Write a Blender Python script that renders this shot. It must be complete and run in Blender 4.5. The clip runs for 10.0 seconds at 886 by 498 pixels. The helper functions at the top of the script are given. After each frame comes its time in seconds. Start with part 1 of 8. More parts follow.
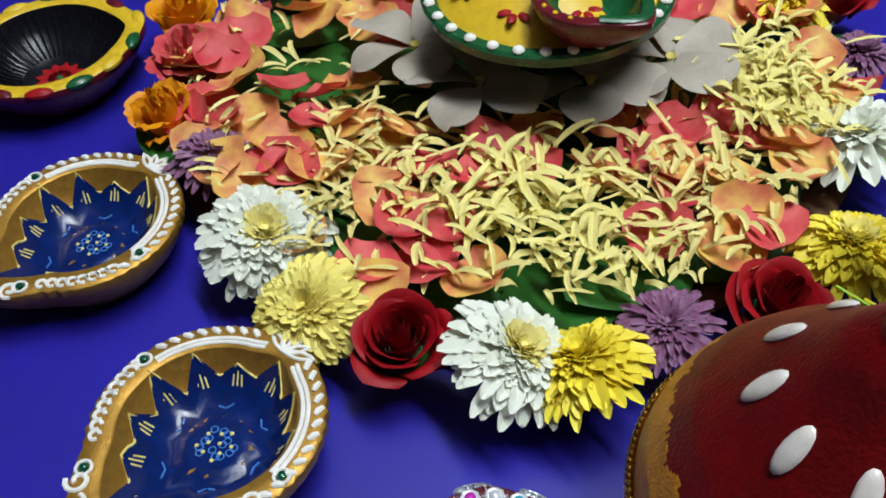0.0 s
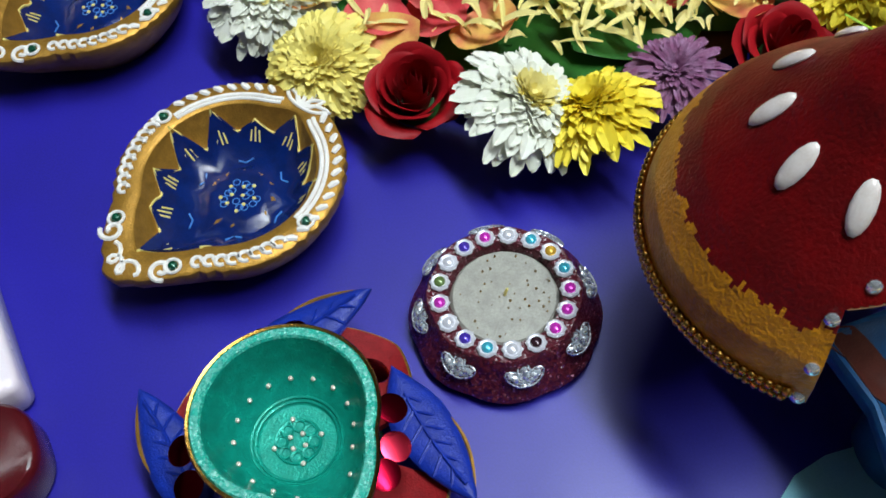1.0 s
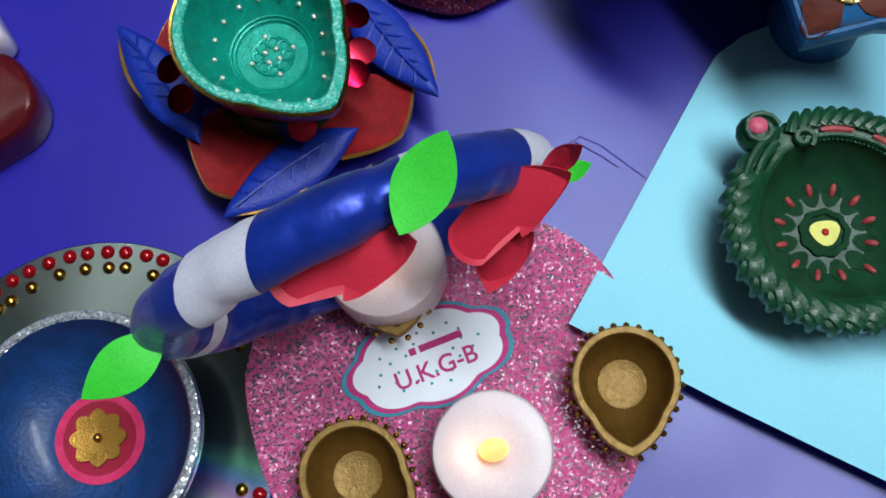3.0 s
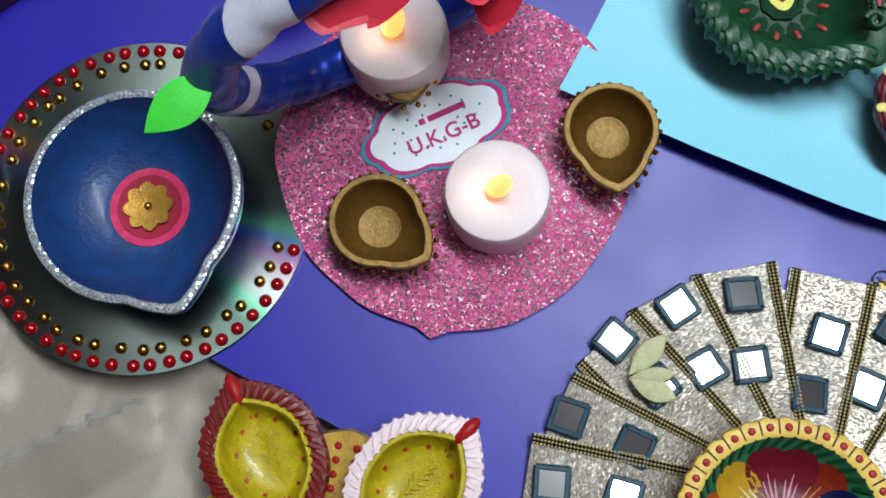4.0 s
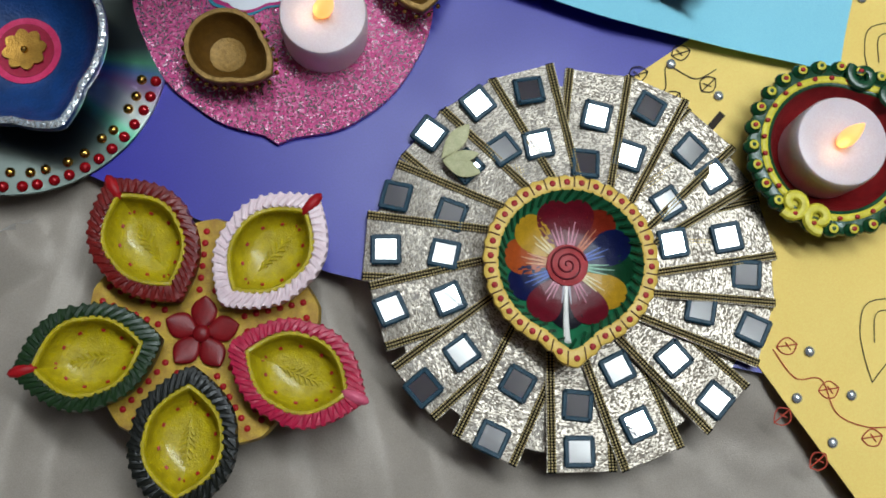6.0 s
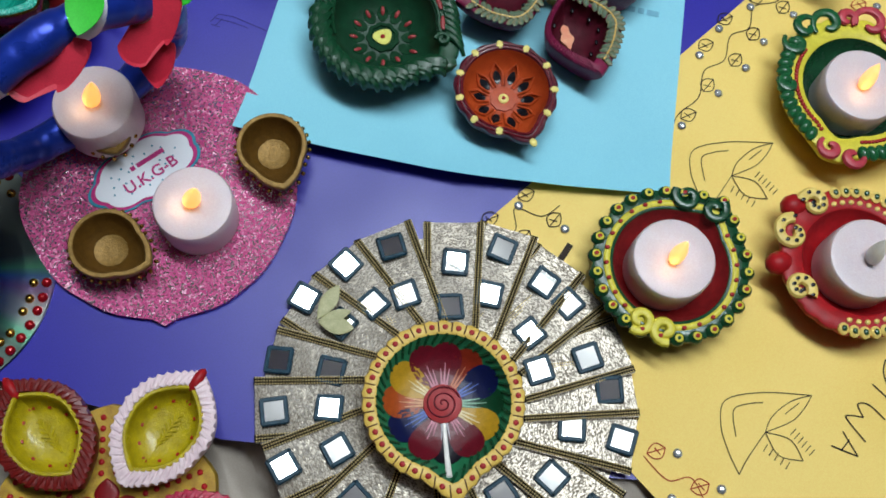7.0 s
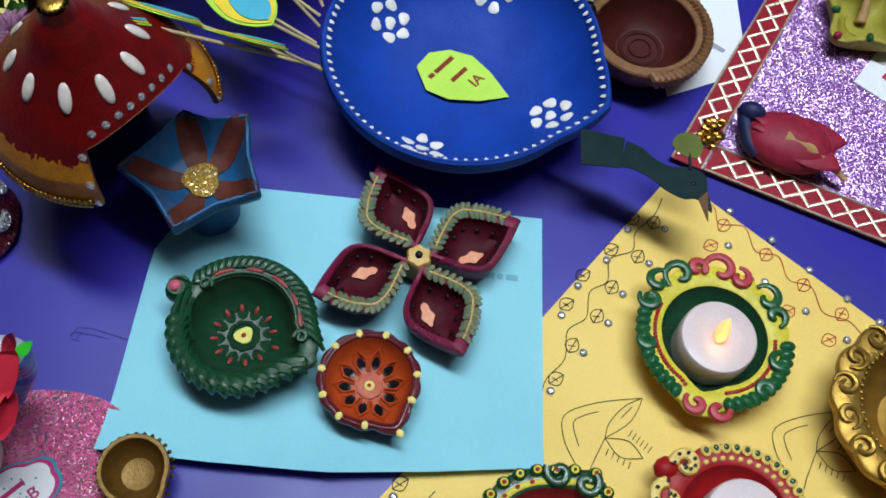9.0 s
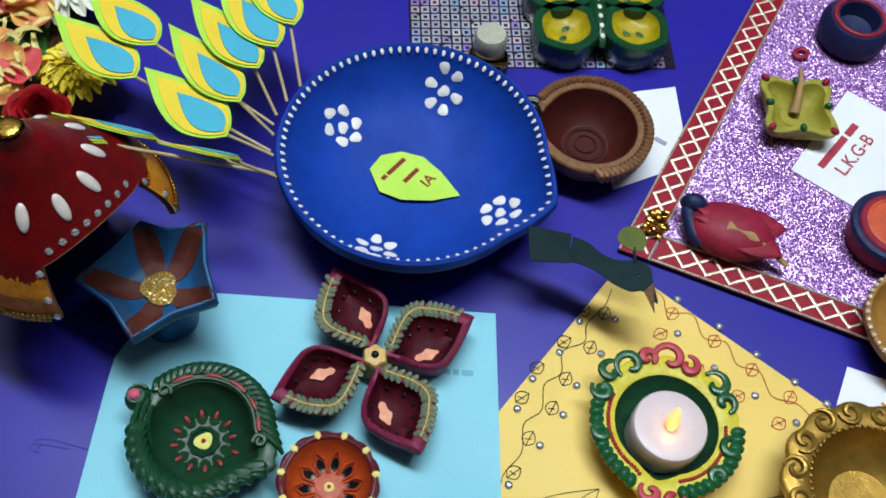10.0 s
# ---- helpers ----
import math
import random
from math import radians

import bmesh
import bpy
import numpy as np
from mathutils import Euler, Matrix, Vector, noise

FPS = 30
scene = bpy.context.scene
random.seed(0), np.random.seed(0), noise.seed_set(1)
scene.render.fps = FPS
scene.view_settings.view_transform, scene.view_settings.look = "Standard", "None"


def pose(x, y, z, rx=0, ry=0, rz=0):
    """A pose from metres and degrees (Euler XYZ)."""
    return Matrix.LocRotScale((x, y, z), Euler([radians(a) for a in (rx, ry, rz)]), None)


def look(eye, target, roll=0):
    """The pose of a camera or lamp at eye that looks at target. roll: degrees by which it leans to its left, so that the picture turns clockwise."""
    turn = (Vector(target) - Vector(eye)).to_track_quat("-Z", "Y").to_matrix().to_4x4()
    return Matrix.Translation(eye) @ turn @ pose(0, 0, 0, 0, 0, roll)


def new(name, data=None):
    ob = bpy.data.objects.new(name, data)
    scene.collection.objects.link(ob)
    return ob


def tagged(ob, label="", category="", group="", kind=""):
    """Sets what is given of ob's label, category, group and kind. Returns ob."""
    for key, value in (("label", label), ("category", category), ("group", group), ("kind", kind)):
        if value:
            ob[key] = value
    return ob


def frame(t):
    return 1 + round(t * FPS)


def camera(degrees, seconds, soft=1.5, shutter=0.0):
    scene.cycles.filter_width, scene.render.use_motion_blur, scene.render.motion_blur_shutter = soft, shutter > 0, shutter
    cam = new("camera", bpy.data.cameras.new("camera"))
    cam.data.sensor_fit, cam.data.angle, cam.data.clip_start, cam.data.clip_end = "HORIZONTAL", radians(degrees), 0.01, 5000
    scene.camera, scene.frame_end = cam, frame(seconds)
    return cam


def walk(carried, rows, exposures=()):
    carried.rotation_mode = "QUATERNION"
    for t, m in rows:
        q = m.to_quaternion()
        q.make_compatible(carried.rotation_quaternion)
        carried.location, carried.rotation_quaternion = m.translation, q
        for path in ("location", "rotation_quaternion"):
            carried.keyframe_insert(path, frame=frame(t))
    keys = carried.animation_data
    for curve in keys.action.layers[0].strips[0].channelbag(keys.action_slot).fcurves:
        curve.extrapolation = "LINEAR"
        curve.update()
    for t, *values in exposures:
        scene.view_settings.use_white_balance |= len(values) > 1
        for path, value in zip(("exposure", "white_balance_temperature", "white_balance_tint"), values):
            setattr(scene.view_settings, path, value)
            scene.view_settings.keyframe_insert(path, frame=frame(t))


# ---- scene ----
from math import sin, cos, pi, tau, atan2, hypot, exp, sqrt

cam = camera(47.8, 10.0, 1.7)
PATH = [
    (0, (0.1409, 0.0310, 0.2903), (0.1162, 0.3092, 0.0039), -5.14),
    (0.5, (0.1365, 0.0224, 0.2907), (0.1117, 0.2651, -0.0263), -6.01),
    (1, (0.1342, 0.0145, 0.2911), (0.1101, 0.2262, -0.0474), -7.42),
    (1.5, (0.1319, 0.0101, 0.2915), (0.1209, 0.1801, -0.0704), -6.60),
    (2, (0.1345, -0.0003, 0.2974), (0.1218, 0.1397, -0.0771), -9.41),
    (2.2, (0.1343, -0.0046, 0.2996), (0.1218, 0.1213, -0.0799), -10.02),
    (3.3, (0.1287, -0.0398, 0.3132), (0.1178, 0.0589, -0.0743), -12.52),
    (3.5, (0.1275, -0.0522, 0.3173), (0.1200, 0.0399, -0.0719), -11.21),
    (4, (0.1161, -0.0903, 0.3349), (0.1085, -0.0083, -0.0566), -13.52),
    (4.5, (0.1112, -0.1192, 0.3576), (0.0954, -0.0402, -0.0342), -20.71),
    (5, (0.1125, -0.1408, 0.3664), (0.1010, -0.0704, -0.0271), -20.35),
    (5.2, (0.1114, -0.1524, 0.3690), (0.1055, -0.0828, -0.0248), -15.83),
    (6.3, (0.1222, -0.1794, 0.4052), (0.1751, -0.1059, 0.0156), 20.06),
    (6.5, (0.1314, -0.1817, 0.4152), (0.1885, -0.0967, 0.0285), 16.36),
    (7, (0.1535, -0.1801, 0.4315), (0.2188, -0.0732, 0.0516), 10.60),
    (7.5, (0.1750, -0.1757, 0.4404), (0.2499, -0.0583, 0.0654), 9.01),
    (8, (0.2007, -0.1595, 0.4462), (0.2805, -0.0325, 0.0754), 7.13),
    (8.5, (0.2121, -0.1432, 0.4511), (0.3016, -0.0086, 0.0852), 7.64),
    (9, (0.2208, -0.1365, 0.4597), (0.3194, 0.0090, 0.1004), 7.01),
    (9.5, (0.2291, -0.1353, 0.4694), (0.3419, 0.0213, 0.1190), 7.12),
    (10, (0.2315, -0.1373, 0.4770), (0.3509, 0.0270, 0.1324), 6.76),
]
walk(cam, [(t, look(eye, target, roll)) for t, eye, target, roll in PATH], ((0.0, 0.10), (0.5, 0.28), (1.0, 0.22), (2.0, 0.14), (4.0, 0.20), (4.5, 0.0), (5.2, -0.1), (6.5, -0.14), (7.5, -0.1), (8.5, -0.12), (10.0, -0.02)))

# ---- world and lamps ----
world = bpy.data.worlds.new("room_air")
world.use_nodes = True
world.node_tree.nodes["Background"].inputs[0].default_value = (0.75, 0.85, 1.0, 1)
world.node_tree.nodes["Background"].inputs[1].default_value = 0.02
scene.world = world
scene.view_settings.exposure = 0.0


def area_lamp(name, eye, target, sx, sy, watts, colour):
    data = bpy.data.lights.new(name, "AREA")
    data.shape, data.size, data.size_y, data.energy, data.color = "RECTANGLE", sx, sy, watts, colour
    ob = new(name, data)
    ob.matrix_world = look(eye, target)
    return ob


def tube_lamp(x, y, turn, watts, up):
    """A ceiling tube: it lights the table below and washes the ceiling above."""
    for flip, power, dz in ((0, watts, -0.03), (180, up, 0.06)):
        a = area_lamp("tube_light", (x, y, 1.82 + dz), (x, y, 0), 1.2, 0.16 if flip == 0 else 0.3, power, (0.83, 0.94, 1.0))
        a.matrix_world = pose(x, y, 1.82 + dz, flip, 0, turn)


TUBES = ((0.40, 0.56, -53, 6.0, 11.0), (0.62, 0.14, -53, 30.0, 10.0))
for x, y, turn, watts, up in TUBES:
    tube_lamp(x, y, turn, watts, up)


# ---- mesh helpers ----
class Geo:
    """Vertices and faces that grow into one mesh."""

    def __init__(self):
        self.v, self.f = [], []

    def add(self, vs, fs):
        n = len(self.v)
        self.v += [tuple(p) for p in vs]
        self.f += [tuple(n + i for i in f) for f in fs]
        return self

    def rings(self, rings, cap0=False, cap1=False, loop=True):
        n, base = len(rings[0]), len(self.v)
        for r in rings:
            self.v += [tuple(p) for p in r]
        for a in range(len(rings) - 1):
            for i in range(n if loop else n - 1):
                j = (i + 1) % n
                self.f.append((base + a * n + i, base + a * n + j, base + (a + 1) * n + j, base + (a + 1) * n + i))
        if cap0:
            self.f.append(tuple(base + i for i in reversed(range(n))))
        if cap1:
            self.f.append(tuple(base + (len(rings) - 1) * n + i for i in range(n)))
        return self

    def lathe(self, prof, n=48, c=(0, 0), cap0=True, cap1=True, rf=None):
        rings = []
        for r, z in prof:
            rings.append([(c[0] + r * (rf(i * tau / n) if rf else 1) * cos(i * tau / n), c[1] + r * (rf(i * tau / n) if rf else 1) * sin(i * tau / n), z) for i in range(n)])
        return self.rings(rings, cap0, cap1)

    def ball(self, c, s, m=None, n=10, k=6, half=False):
        s = (s, s, s) if isinstance(s, (int, float)) else s
        m = m or Matrix.Identity(3)
        rings = []
        for a in range(k + 1):
            ph = -pi / 2 + pi * a / k
            if half:
                ph = pi / 2 * a / k
            rr, zz = max(cos(ph), 0.02), sin(ph)
            rings.append([Vector(c) + m @ Vector((s[0] * rr * cos(i * tau / n), s[1] * rr * sin(i * tau / n), s[2] * zz)) for i in range(n)])
        return self.rings(rings, True, True)

    def tube(self, pts, r, n=6, flat=1.0, closed=False, taper=False):
        pts = [Vector(p) for p in pts]
        rings, N = [], len(pts)
        for i, p in enumerate(pts):
            a = pts[(i - 1) % N] if closed or i else p
            b = pts[(i + 1) % N] if closed or i < N - 1 else p
            d = (b - a).normalized()
            side = d.cross(Vector((0, 0, 1)))
            side = side.normalized() if side.length > 1e-4 else Vector((1, 0, 0))
            up = side.cross(d)
            k = r(i / max(N - 1, 1)) if callable(r) else r
            if taper:
                k *= 0.35 + 0.65 * sin(pi * (i + 0.5) / N)
            rings.append([p + side * (k * cos(j * tau / n)) + up * (k * flat * sin(j * tau / n)) for j in range(n)])
        if closed:
            return self.rings(rings + [rings[0]])
        return self.rings(rings, True, True)

    def sheet(self, grid):
        """A grid of points as one sheet."""
        n, base = len(grid[0]), len(self.v)
        for row in grid:
            self.v += [tuple(p) for p in row]
        for a in range(len(grid) - 1):
            for i in range(n - 1):
                self.f.append((base + a * n + i, base + a * n + i + 1, base + (a + 1) * n + i + 1, base + (a + 1) * n + i))
        return self

    def slab(self, poly, z0, z1):
        n, b = len(poly), len(self.v)
        self.v += [(x, y, z0) for x, y in poly] + [(x, y, z1) for x, y in poly]
        self.f.append(tuple(b + i for i in reversed(range(n))))
        self.f.append(tuple(b + n + i for i in range(n)))
        for i in range(n):
            j = (i + 1) % n
            self.f.append((b + i, b + j, b + n + j, b + n + i))
        return self

    def decal(self, poly, zf, eps=0.0004, steps=4):
        """A thin painted patch that follows the surface zf."""
        cx, cy = sum(p[0] for p in poly) / len(poly), sum(p[1] for p in poly) / len(poly)
        rings = []
        for s in range(steps):
            k = 1 - s / steps
            rings.append([(cx + (x - cx) * k, cy + (y - cy) * k) for x, y in poly])
        rings = [[(x, y, zf(x, y) + (eps if i else -eps)) for x, y in r] for i, r in enumerate([poly] + rings)]
        return self.rings(rings, False, True)

    def mesh(self, name, smooth=True):
        me = bpy.data.meshes.new(name)
        me.from_pydata([tuple(p) for p in self.v], [], self.f)
        if smooth:
            me.polygons.foreach_set("use_smooth", [True] * len(me.polygons))
        me.update()
        return me


def part(name, geo, material, parent, label="", smooth=True, sharp=40):
    """One mesh object under a thing or a part."""
    me = geo if isinstance(geo, bpy.types.Mesh) else geo.mesh(name, smooth)
    if not me.materials:
        me.materials.append(material)
        if smooth:
            me.set_sharp_from_angle(angle=radians(sharp))
    ob = new(name, me)
    if parent:
        ob.parent = parent
    if label:
        ob["label"] = label
    return ob


def thing(name, label, category, x=0, y=0, z=0, rz=0, group=""):
    ob = new(name)
    ob.empty_display_size = 0.01
    ob.matrix_basis = pose(x, y, z, 0, 0, rz)
    return tagged(ob, label, category, group)


def single(name, geo, material, label, category, x=0, y=0, z=0, rz=0, group="", kind="", smooth=True):
    ob = part(name, geo, material, None, smooth=smooth)
    ob.matrix_basis = pose(x, y, z, 0, 0, rz)
    return tagged(ob, label, category, group, kind)


# ---- materials ----
def rgb(h):
    """A base colour from a hex string."""
    c = [int(h[i : i + 2], 16) / 255 for i in (0, 2, 4)]
    return tuple(v / 12.92 if v <= 0.04045 else ((v + 0.055) / 1.055) ** 2.4 for v in c) + (1,)


def mat(name, col, col2=None, size=0.004, rough=0.5, metal=0.0, bump=0.15, fine=0.0006, amount=0.5, coat=0.0, sub=0.0, spec=0.32, emit=None, sheen=0.0, thin=0.0):
    """A painted or natural surface: a large-scale stain, a fine grain, a slightly uneven gloss and a relief."""
    m = bpy.data.materials.new(name)
    m.use_nodes = True
    nt, L = m.node_tree, m.node_tree.links
    b = nt.nodes["Principled BSDF"]
    col = rgb(col) if isinstance(col, str) else col
    col2 = rgb(col2) if isinstance(col2, str) else (col2 or tuple(v * 0.6 for v in col[:3]) + (1,))
    tc = nt.nodes.new("ShaderNodeTexCoord")

    def noise_at(s, detail=4):
        n = nt.nodes.new("ShaderNodeTexNoise")
        n.inputs["Scale"].default_value, n.inputs["Detail"].default_value = 1 / s, detail
        L.new(tc.outputs["Object"], n.inputs["Vector"])
        return n

    big, small = noise_at(size), noise_at(fine, 2)
    ramp = nt.nodes.new("ShaderNodeValToRGB")
    ramp.color_ramp.elements[0].position, ramp.color_ramp.elements[1].position = 0.38, 0.68
    ramp.color_ramp.elements[0].color, ramp.color_ramp.elements[1].color = (0, 0, 0, 1), (amount, amount, amount, 1)
    L.new(big.outputs["Fac"], ramp.inputs[0])
    mix = nt.nodes.new("ShaderNodeMix")
    mix.data_type = "RGBA"
    mix.inputs[6].default_value, mix.inputs[7].default_value = col, col2
    L.new(ramp.outputs[0], mix.inputs[0])
    g = nt.nodes.new("ShaderNodeMix")
    g.data_type, g.blend_type = "RGBA", "OVERLAY"
    g.inputs[0].default_value = 0.25
    L.new(mix.outputs[2], g.inputs[6])
    L.new(small.outputs["Fac"], g.inputs[7])
    L.new(g.outputs[2], b.inputs["Base Color"])
    rr = nt.nodes.new("ShaderNodeMapRange")
    rr.inputs[3].default_value, rr.inputs[4].default_value = max(rough - 0.12, 0.03), min(rough + 0.12, 1)
    L.new(big.outputs["Fac"], rr.inputs[0])
    L.new(rr.outputs[0], b.inputs["Roughness"])
    b.inputs["Metallic"].default_value, b.inputs["Specular IOR Level"].default_value = metal, spec
    b.inputs["Coat Weight"].default_value, b.inputs["Coat Roughness"].default_value = coat * 0.6, 0.15
    b.inputs["Sheen Weight"].default_value = sheen
    if sub:
        b.inputs["Subsurface Weight"].default_value, b.inputs["Subsurface Scale"].default_value = sub, 0.004
        b.inputs["Subsurface Radius"].default_value = (1, 0.7, 0.5)
    if bump:
        bp = nt.nodes.new("ShaderNodeBump")
        bp.inputs["Strength"].default_value, bp.inputs["Distance"].default_value = bump, 0.0006
        add = nt.nodes.new("ShaderNodeMath")
        add.operation = "ADD"
        L.new(big.outputs["Fac"], add.inputs[0])
        L.new(small.outputs["Fac"], add.inputs[1])
        L.new(add.outputs[0], bp.inputs["Height"])
        L.new(bp.outputs[0], b.inputs["Normal"])
    if thin:
        tr, mx = nt.nodes.new("ShaderNodeBsdfTranslucent"), nt.nodes.new("ShaderNodeMixShader")
        L.new(g.outputs[2], tr.inputs["Color"])
        mx.inputs[0].default_value = thin
        L.new(b.outputs[0], mx.inputs[1])
        L.new(tr.outputs[0], mx.inputs[2])
        L.new(mx.outputs[0], nt.nodes["Material Output"].inputs["Surface"])
    if emit:
        b.inputs["Emission Color"].default_value, b.inputs["Emission Strength"].default_value = rgb(emit[0]), emit[1]
    return m


def glitter(name, base, flake, size=0.0007, share=0.35, rough=0.28, metal=0.75, spread=0.9, stretch=None):
    """Flakes that each face their own way, over a coloured ground."""
    m = bpy.data.materials.new(name)
    m.use_nodes = True
    nt, L = m.node_tree, m.node_tree.links
    b = nt.nodes["Principled BSDF"]
    tc = nt.nodes.new("ShaderNodeTexCoord")
    v = nt.nodes.new("ShaderNodeTexVoronoi")
    v.inputs["Scale"].default_value = 1 / size
    L.new(tc.outputs["Object"], v.inputs["Vector"])
    if stretch:
        mp = nt.nodes.new("ShaderNodeMapping")
        mp.inputs["Rotation"].default_value, mp.inputs["Scale"].default_value = (0, 0, radians(stretch[0])), (1, stretch[1], 1)
        L.new(tc.outputs["Object"], mp.inputs[0])
        L.new(mp.outputs[0], v.inputs["Vector"])
    sub = nt.nodes.new("ShaderNodeVectorMath")
    sub.operation = "SUBTRACT"
    sub.inputs[1].default_value = (0.5, 0.5, 0.5)
    L.new(v.outputs["Color"], sub.inputs[0])
    sc = nt.nodes.new("ShaderNodeVectorMath")
    sc.operation = "SCALE"
    sc.inputs["Scale"].default_value = spread
    L.new(sub.outputs[0], sc.inputs[0])
    ge = nt.nodes.new("ShaderNodeNewGeometry")
    ad = nt.nodes.new("ShaderNodeVectorMath")
    L.new(ge.outputs["Normal"], ad.inputs[0])
    L.new(sc.outputs[0], ad.inputs[1])
    no = nt.nodes.new("ShaderNodeVectorMath")
    no.operation = "NORMALIZE"
    L.new(ad.outputs[0], no.inputs[0])
    L.new(no.outputs[0], b.inputs["Normal"])
    sp = nt.nodes.new("ShaderNodeSeparateColor")
    L.new(v.outputs["Color"], sp.inputs[0])
    st = nt.nodes.new("ShaderNodeMath")
    st.operation, st.inputs[1].default_value = "LESS_THAN", share
    L.new(sp.outputs[0], st.inputs[0])
    mix = nt.nodes.new("ShaderNodeMix")
    mix.data_type = "RGBA"
    mix.inputs[6].default_value, mix.inputs[7].default_value = rgb(base), rgb(flake)
    L.new(st.outputs[0], mix.inputs[0])
    L.new(mix.outputs[2], b.inputs["Base Color"])
    b.inputs["Roughness"].default_value = rough
    mm = nt.nodes.new("ShaderNodeMath")
    mm.operation, mm.inputs[1].default_value = "MULTIPLY", metal
    L.new(st.outputs[0], mm.inputs[0])
    L.new(mm.outputs[0], b.inputs["Metallic"])
    return m


def plain_glass(name, col="ffffff", rough=0.0):
    m = bpy.data.materials.new(name)
    m.use_nodes = True
    b = m.node_tree.nodes["Principled BSDF"]
    b.inputs["Base Color"].default_value = rgb(col)
    b.inputs["Transmission Weight"].default_value, b.inputs["Roughness"].default_value = 1.0, rough
    b.inputs["IOR"].default_value = 1.45
    return m


def mirror(name, col="f2f4f6", rough=0.03, metal=1.0):
    m = bpy.data.materials.new(name)
    m.use_nodes = True
    b = m.node_tree.nodes["Principled BSDF"]
    b.inputs["Base Color"].default_value, b.inputs["Metallic"].default_value, b.inputs["Roughness"].default_value = rgb(col), metal, rough
    return m


WHITE_PAINT = mat("white_paint", "f0ece6", "d8d0c8", rough=0.35, bump=0.1)
CREAM_PAINT = mat("cream_paint", "eadb84", "d9bf5c", rough=0.4)
YELLOW_PAINT = mat("yellow_paint", "e0b92e", "c89a1e", rough=0.35)
RED_PAINT = mat("red_paint", "a4181e", "7c1218", rough=0.40, spec=0.22)
MAROON_PAINT = mat("maroon_paint", "6c1a26", "480d18", rough=0.3, coat=0.3)
GREEN_PAINT = mat("green_paint", "1d5a34", "103c22", rough=0.28, coat=0.3)
DARK_GREEN = mat("dark_green_paint", "18482c", "0a2a18", rough=0.25, coat=0.4)
BLACK_PAINT = mat("black_paint", "14141a", "060608", rough=0.25)
PINK_PAINT = mat("pink_paint", "d2607a", "b84460", rough=0.4)
BLUE_PAINT = mat("blue_paint", "1c3f9a", "122a70", rough=0.35)
BROWN_CLAY = mat("brown_clay", "6b4a30", "4a301e", rough=0.7, size=0.003)
GOLD_PAINT = mat("gold_paint", "b98a3a", "8a6426", rough=0.36, metal=0.55, bump=0.35)
GOLD_METAL = mat("gold_metal", "c79a4a", "9a7430", rough=0.25, metal=1.0)
SILVER_METAL = mat("silver_metal", "d8d8dc", "a8a8b0", rough=0.2, metal=1.0)
GEM_WHITE = mat("white_gem", "e8ecf0", "c8ccd4", rough=0.06, metal=0.75, bump=0.0)
GEM_GREEN = mat("green_gem", "0d5a40", "073024", rough=0.08, metal=0.4, bump=0.0, coat=1)
GEM_RED = mat("red_gem", "b8141e", "7a0a12", rough=0.08, metal=0.5, bump=0.0, coat=1)
PEARL = mat("pearl", "e6d8c8", "c8b0a0", rough=0.15, bump=0.0, coat=0.8, metal=0.2)
MIRROR = mirror("mirror_glass")
WAX = mat("white_wax", "d8c8cc", "ccbabf", rough=0.35, bump=0.05, sub=0.35, size=0.01, amount=0.3)
FLAME = mat("lit_plastic_flame", "f2d9a8", "e8c080", rough=0.4, bump=0.0, emit=("ffac4c", 1.25), sub=0.3)
FLAME_OFF = mat("unlit_plastic_flame", "d8d4cc", "c8c4bc", rough=0.4, bump=0.0, sub=0.3)
INK_BLACK = mat("black_ink", "241a12", "3a2a1a", rough=0.7, bump=0)
INK_RED = mat("red_ink", "a83a2a", "c05030", rough=0.7, bump=0)
INK_PINK = mat("pink_ink", "c02a78", "a82068", rough=0.6, bump=0)

# ---- room and table ----
ROOM = mat("room_plaster", "7c766e", "6e6860", size=0.3, rough=0.9)
CEIL = mat("ceiling_plaster", "e8e6e2", "dedad4", size=0.4, rough=0.9)
FLOOR = mat("floor_tiles", "7a6a5c", "5e5046", size=0.2, rough=0.4)


def box(x0, x1, y0, y1, z0, z1):
    return Geo().slab([(x0, y0), (x1, y0), (x1, y1), (x0, y1)], z0, z1)


for nm, g, m, lab in (
    ("floor", box(-2.6, 3.2, -2.6, 3.2, -0.85, -0.75), FLOOR, "plain brown tiled room floor"),
    ("ceiling", box(-2.6, 3.2, -2.6, 3.2, 2.0, 2.1), CEIL, "off-white plaster ceiling of the room"),
    ("wall_north", box(-2.6, 3.2, 3.2, 3.3, -0.75, 2.0), ROOM, "plain plaster wall of the room"),
    ("wall_south", box(-2.6, 3.2, -2.7, -2.6, -0.75, 2.0), ROOM, "plain plaster wall of the room"),
    ("wall_east", box(3.2, 3.3, -2.6, 3.2, -0.75, 2.0), ROOM, "plain plaster wall of the room"),
    ("wall_west", box(-2.7, -2.6, -2.6, 3.2, -0.75, 2.0), ROOM, "plain plaster wall of the room"),
):
    tagged(part(nm, g, m, None, smooth=False), lab, nm.split("_")[0], kind="structure")
for x, y, turn, watts, up in TUBES:
    fit_lamp = thing("ceiling_light", "long white tube light hung below the ceiling", "light", x, y, 1.805, turn, "ceiling lights")
    part("housing", box(-0.62, 0.62, -0.09, 0.09, 0, 0.05), WHITE_PAINT, fit_lamp, smooth=False)
    for sx in (-0.5, 0.5):
        part("hanger", box(sx - 0.005, sx + 0.005, -0.005, 0.005, 0.05, 0.195), WHITE_PAINT, fit_lamp, smooth=False)

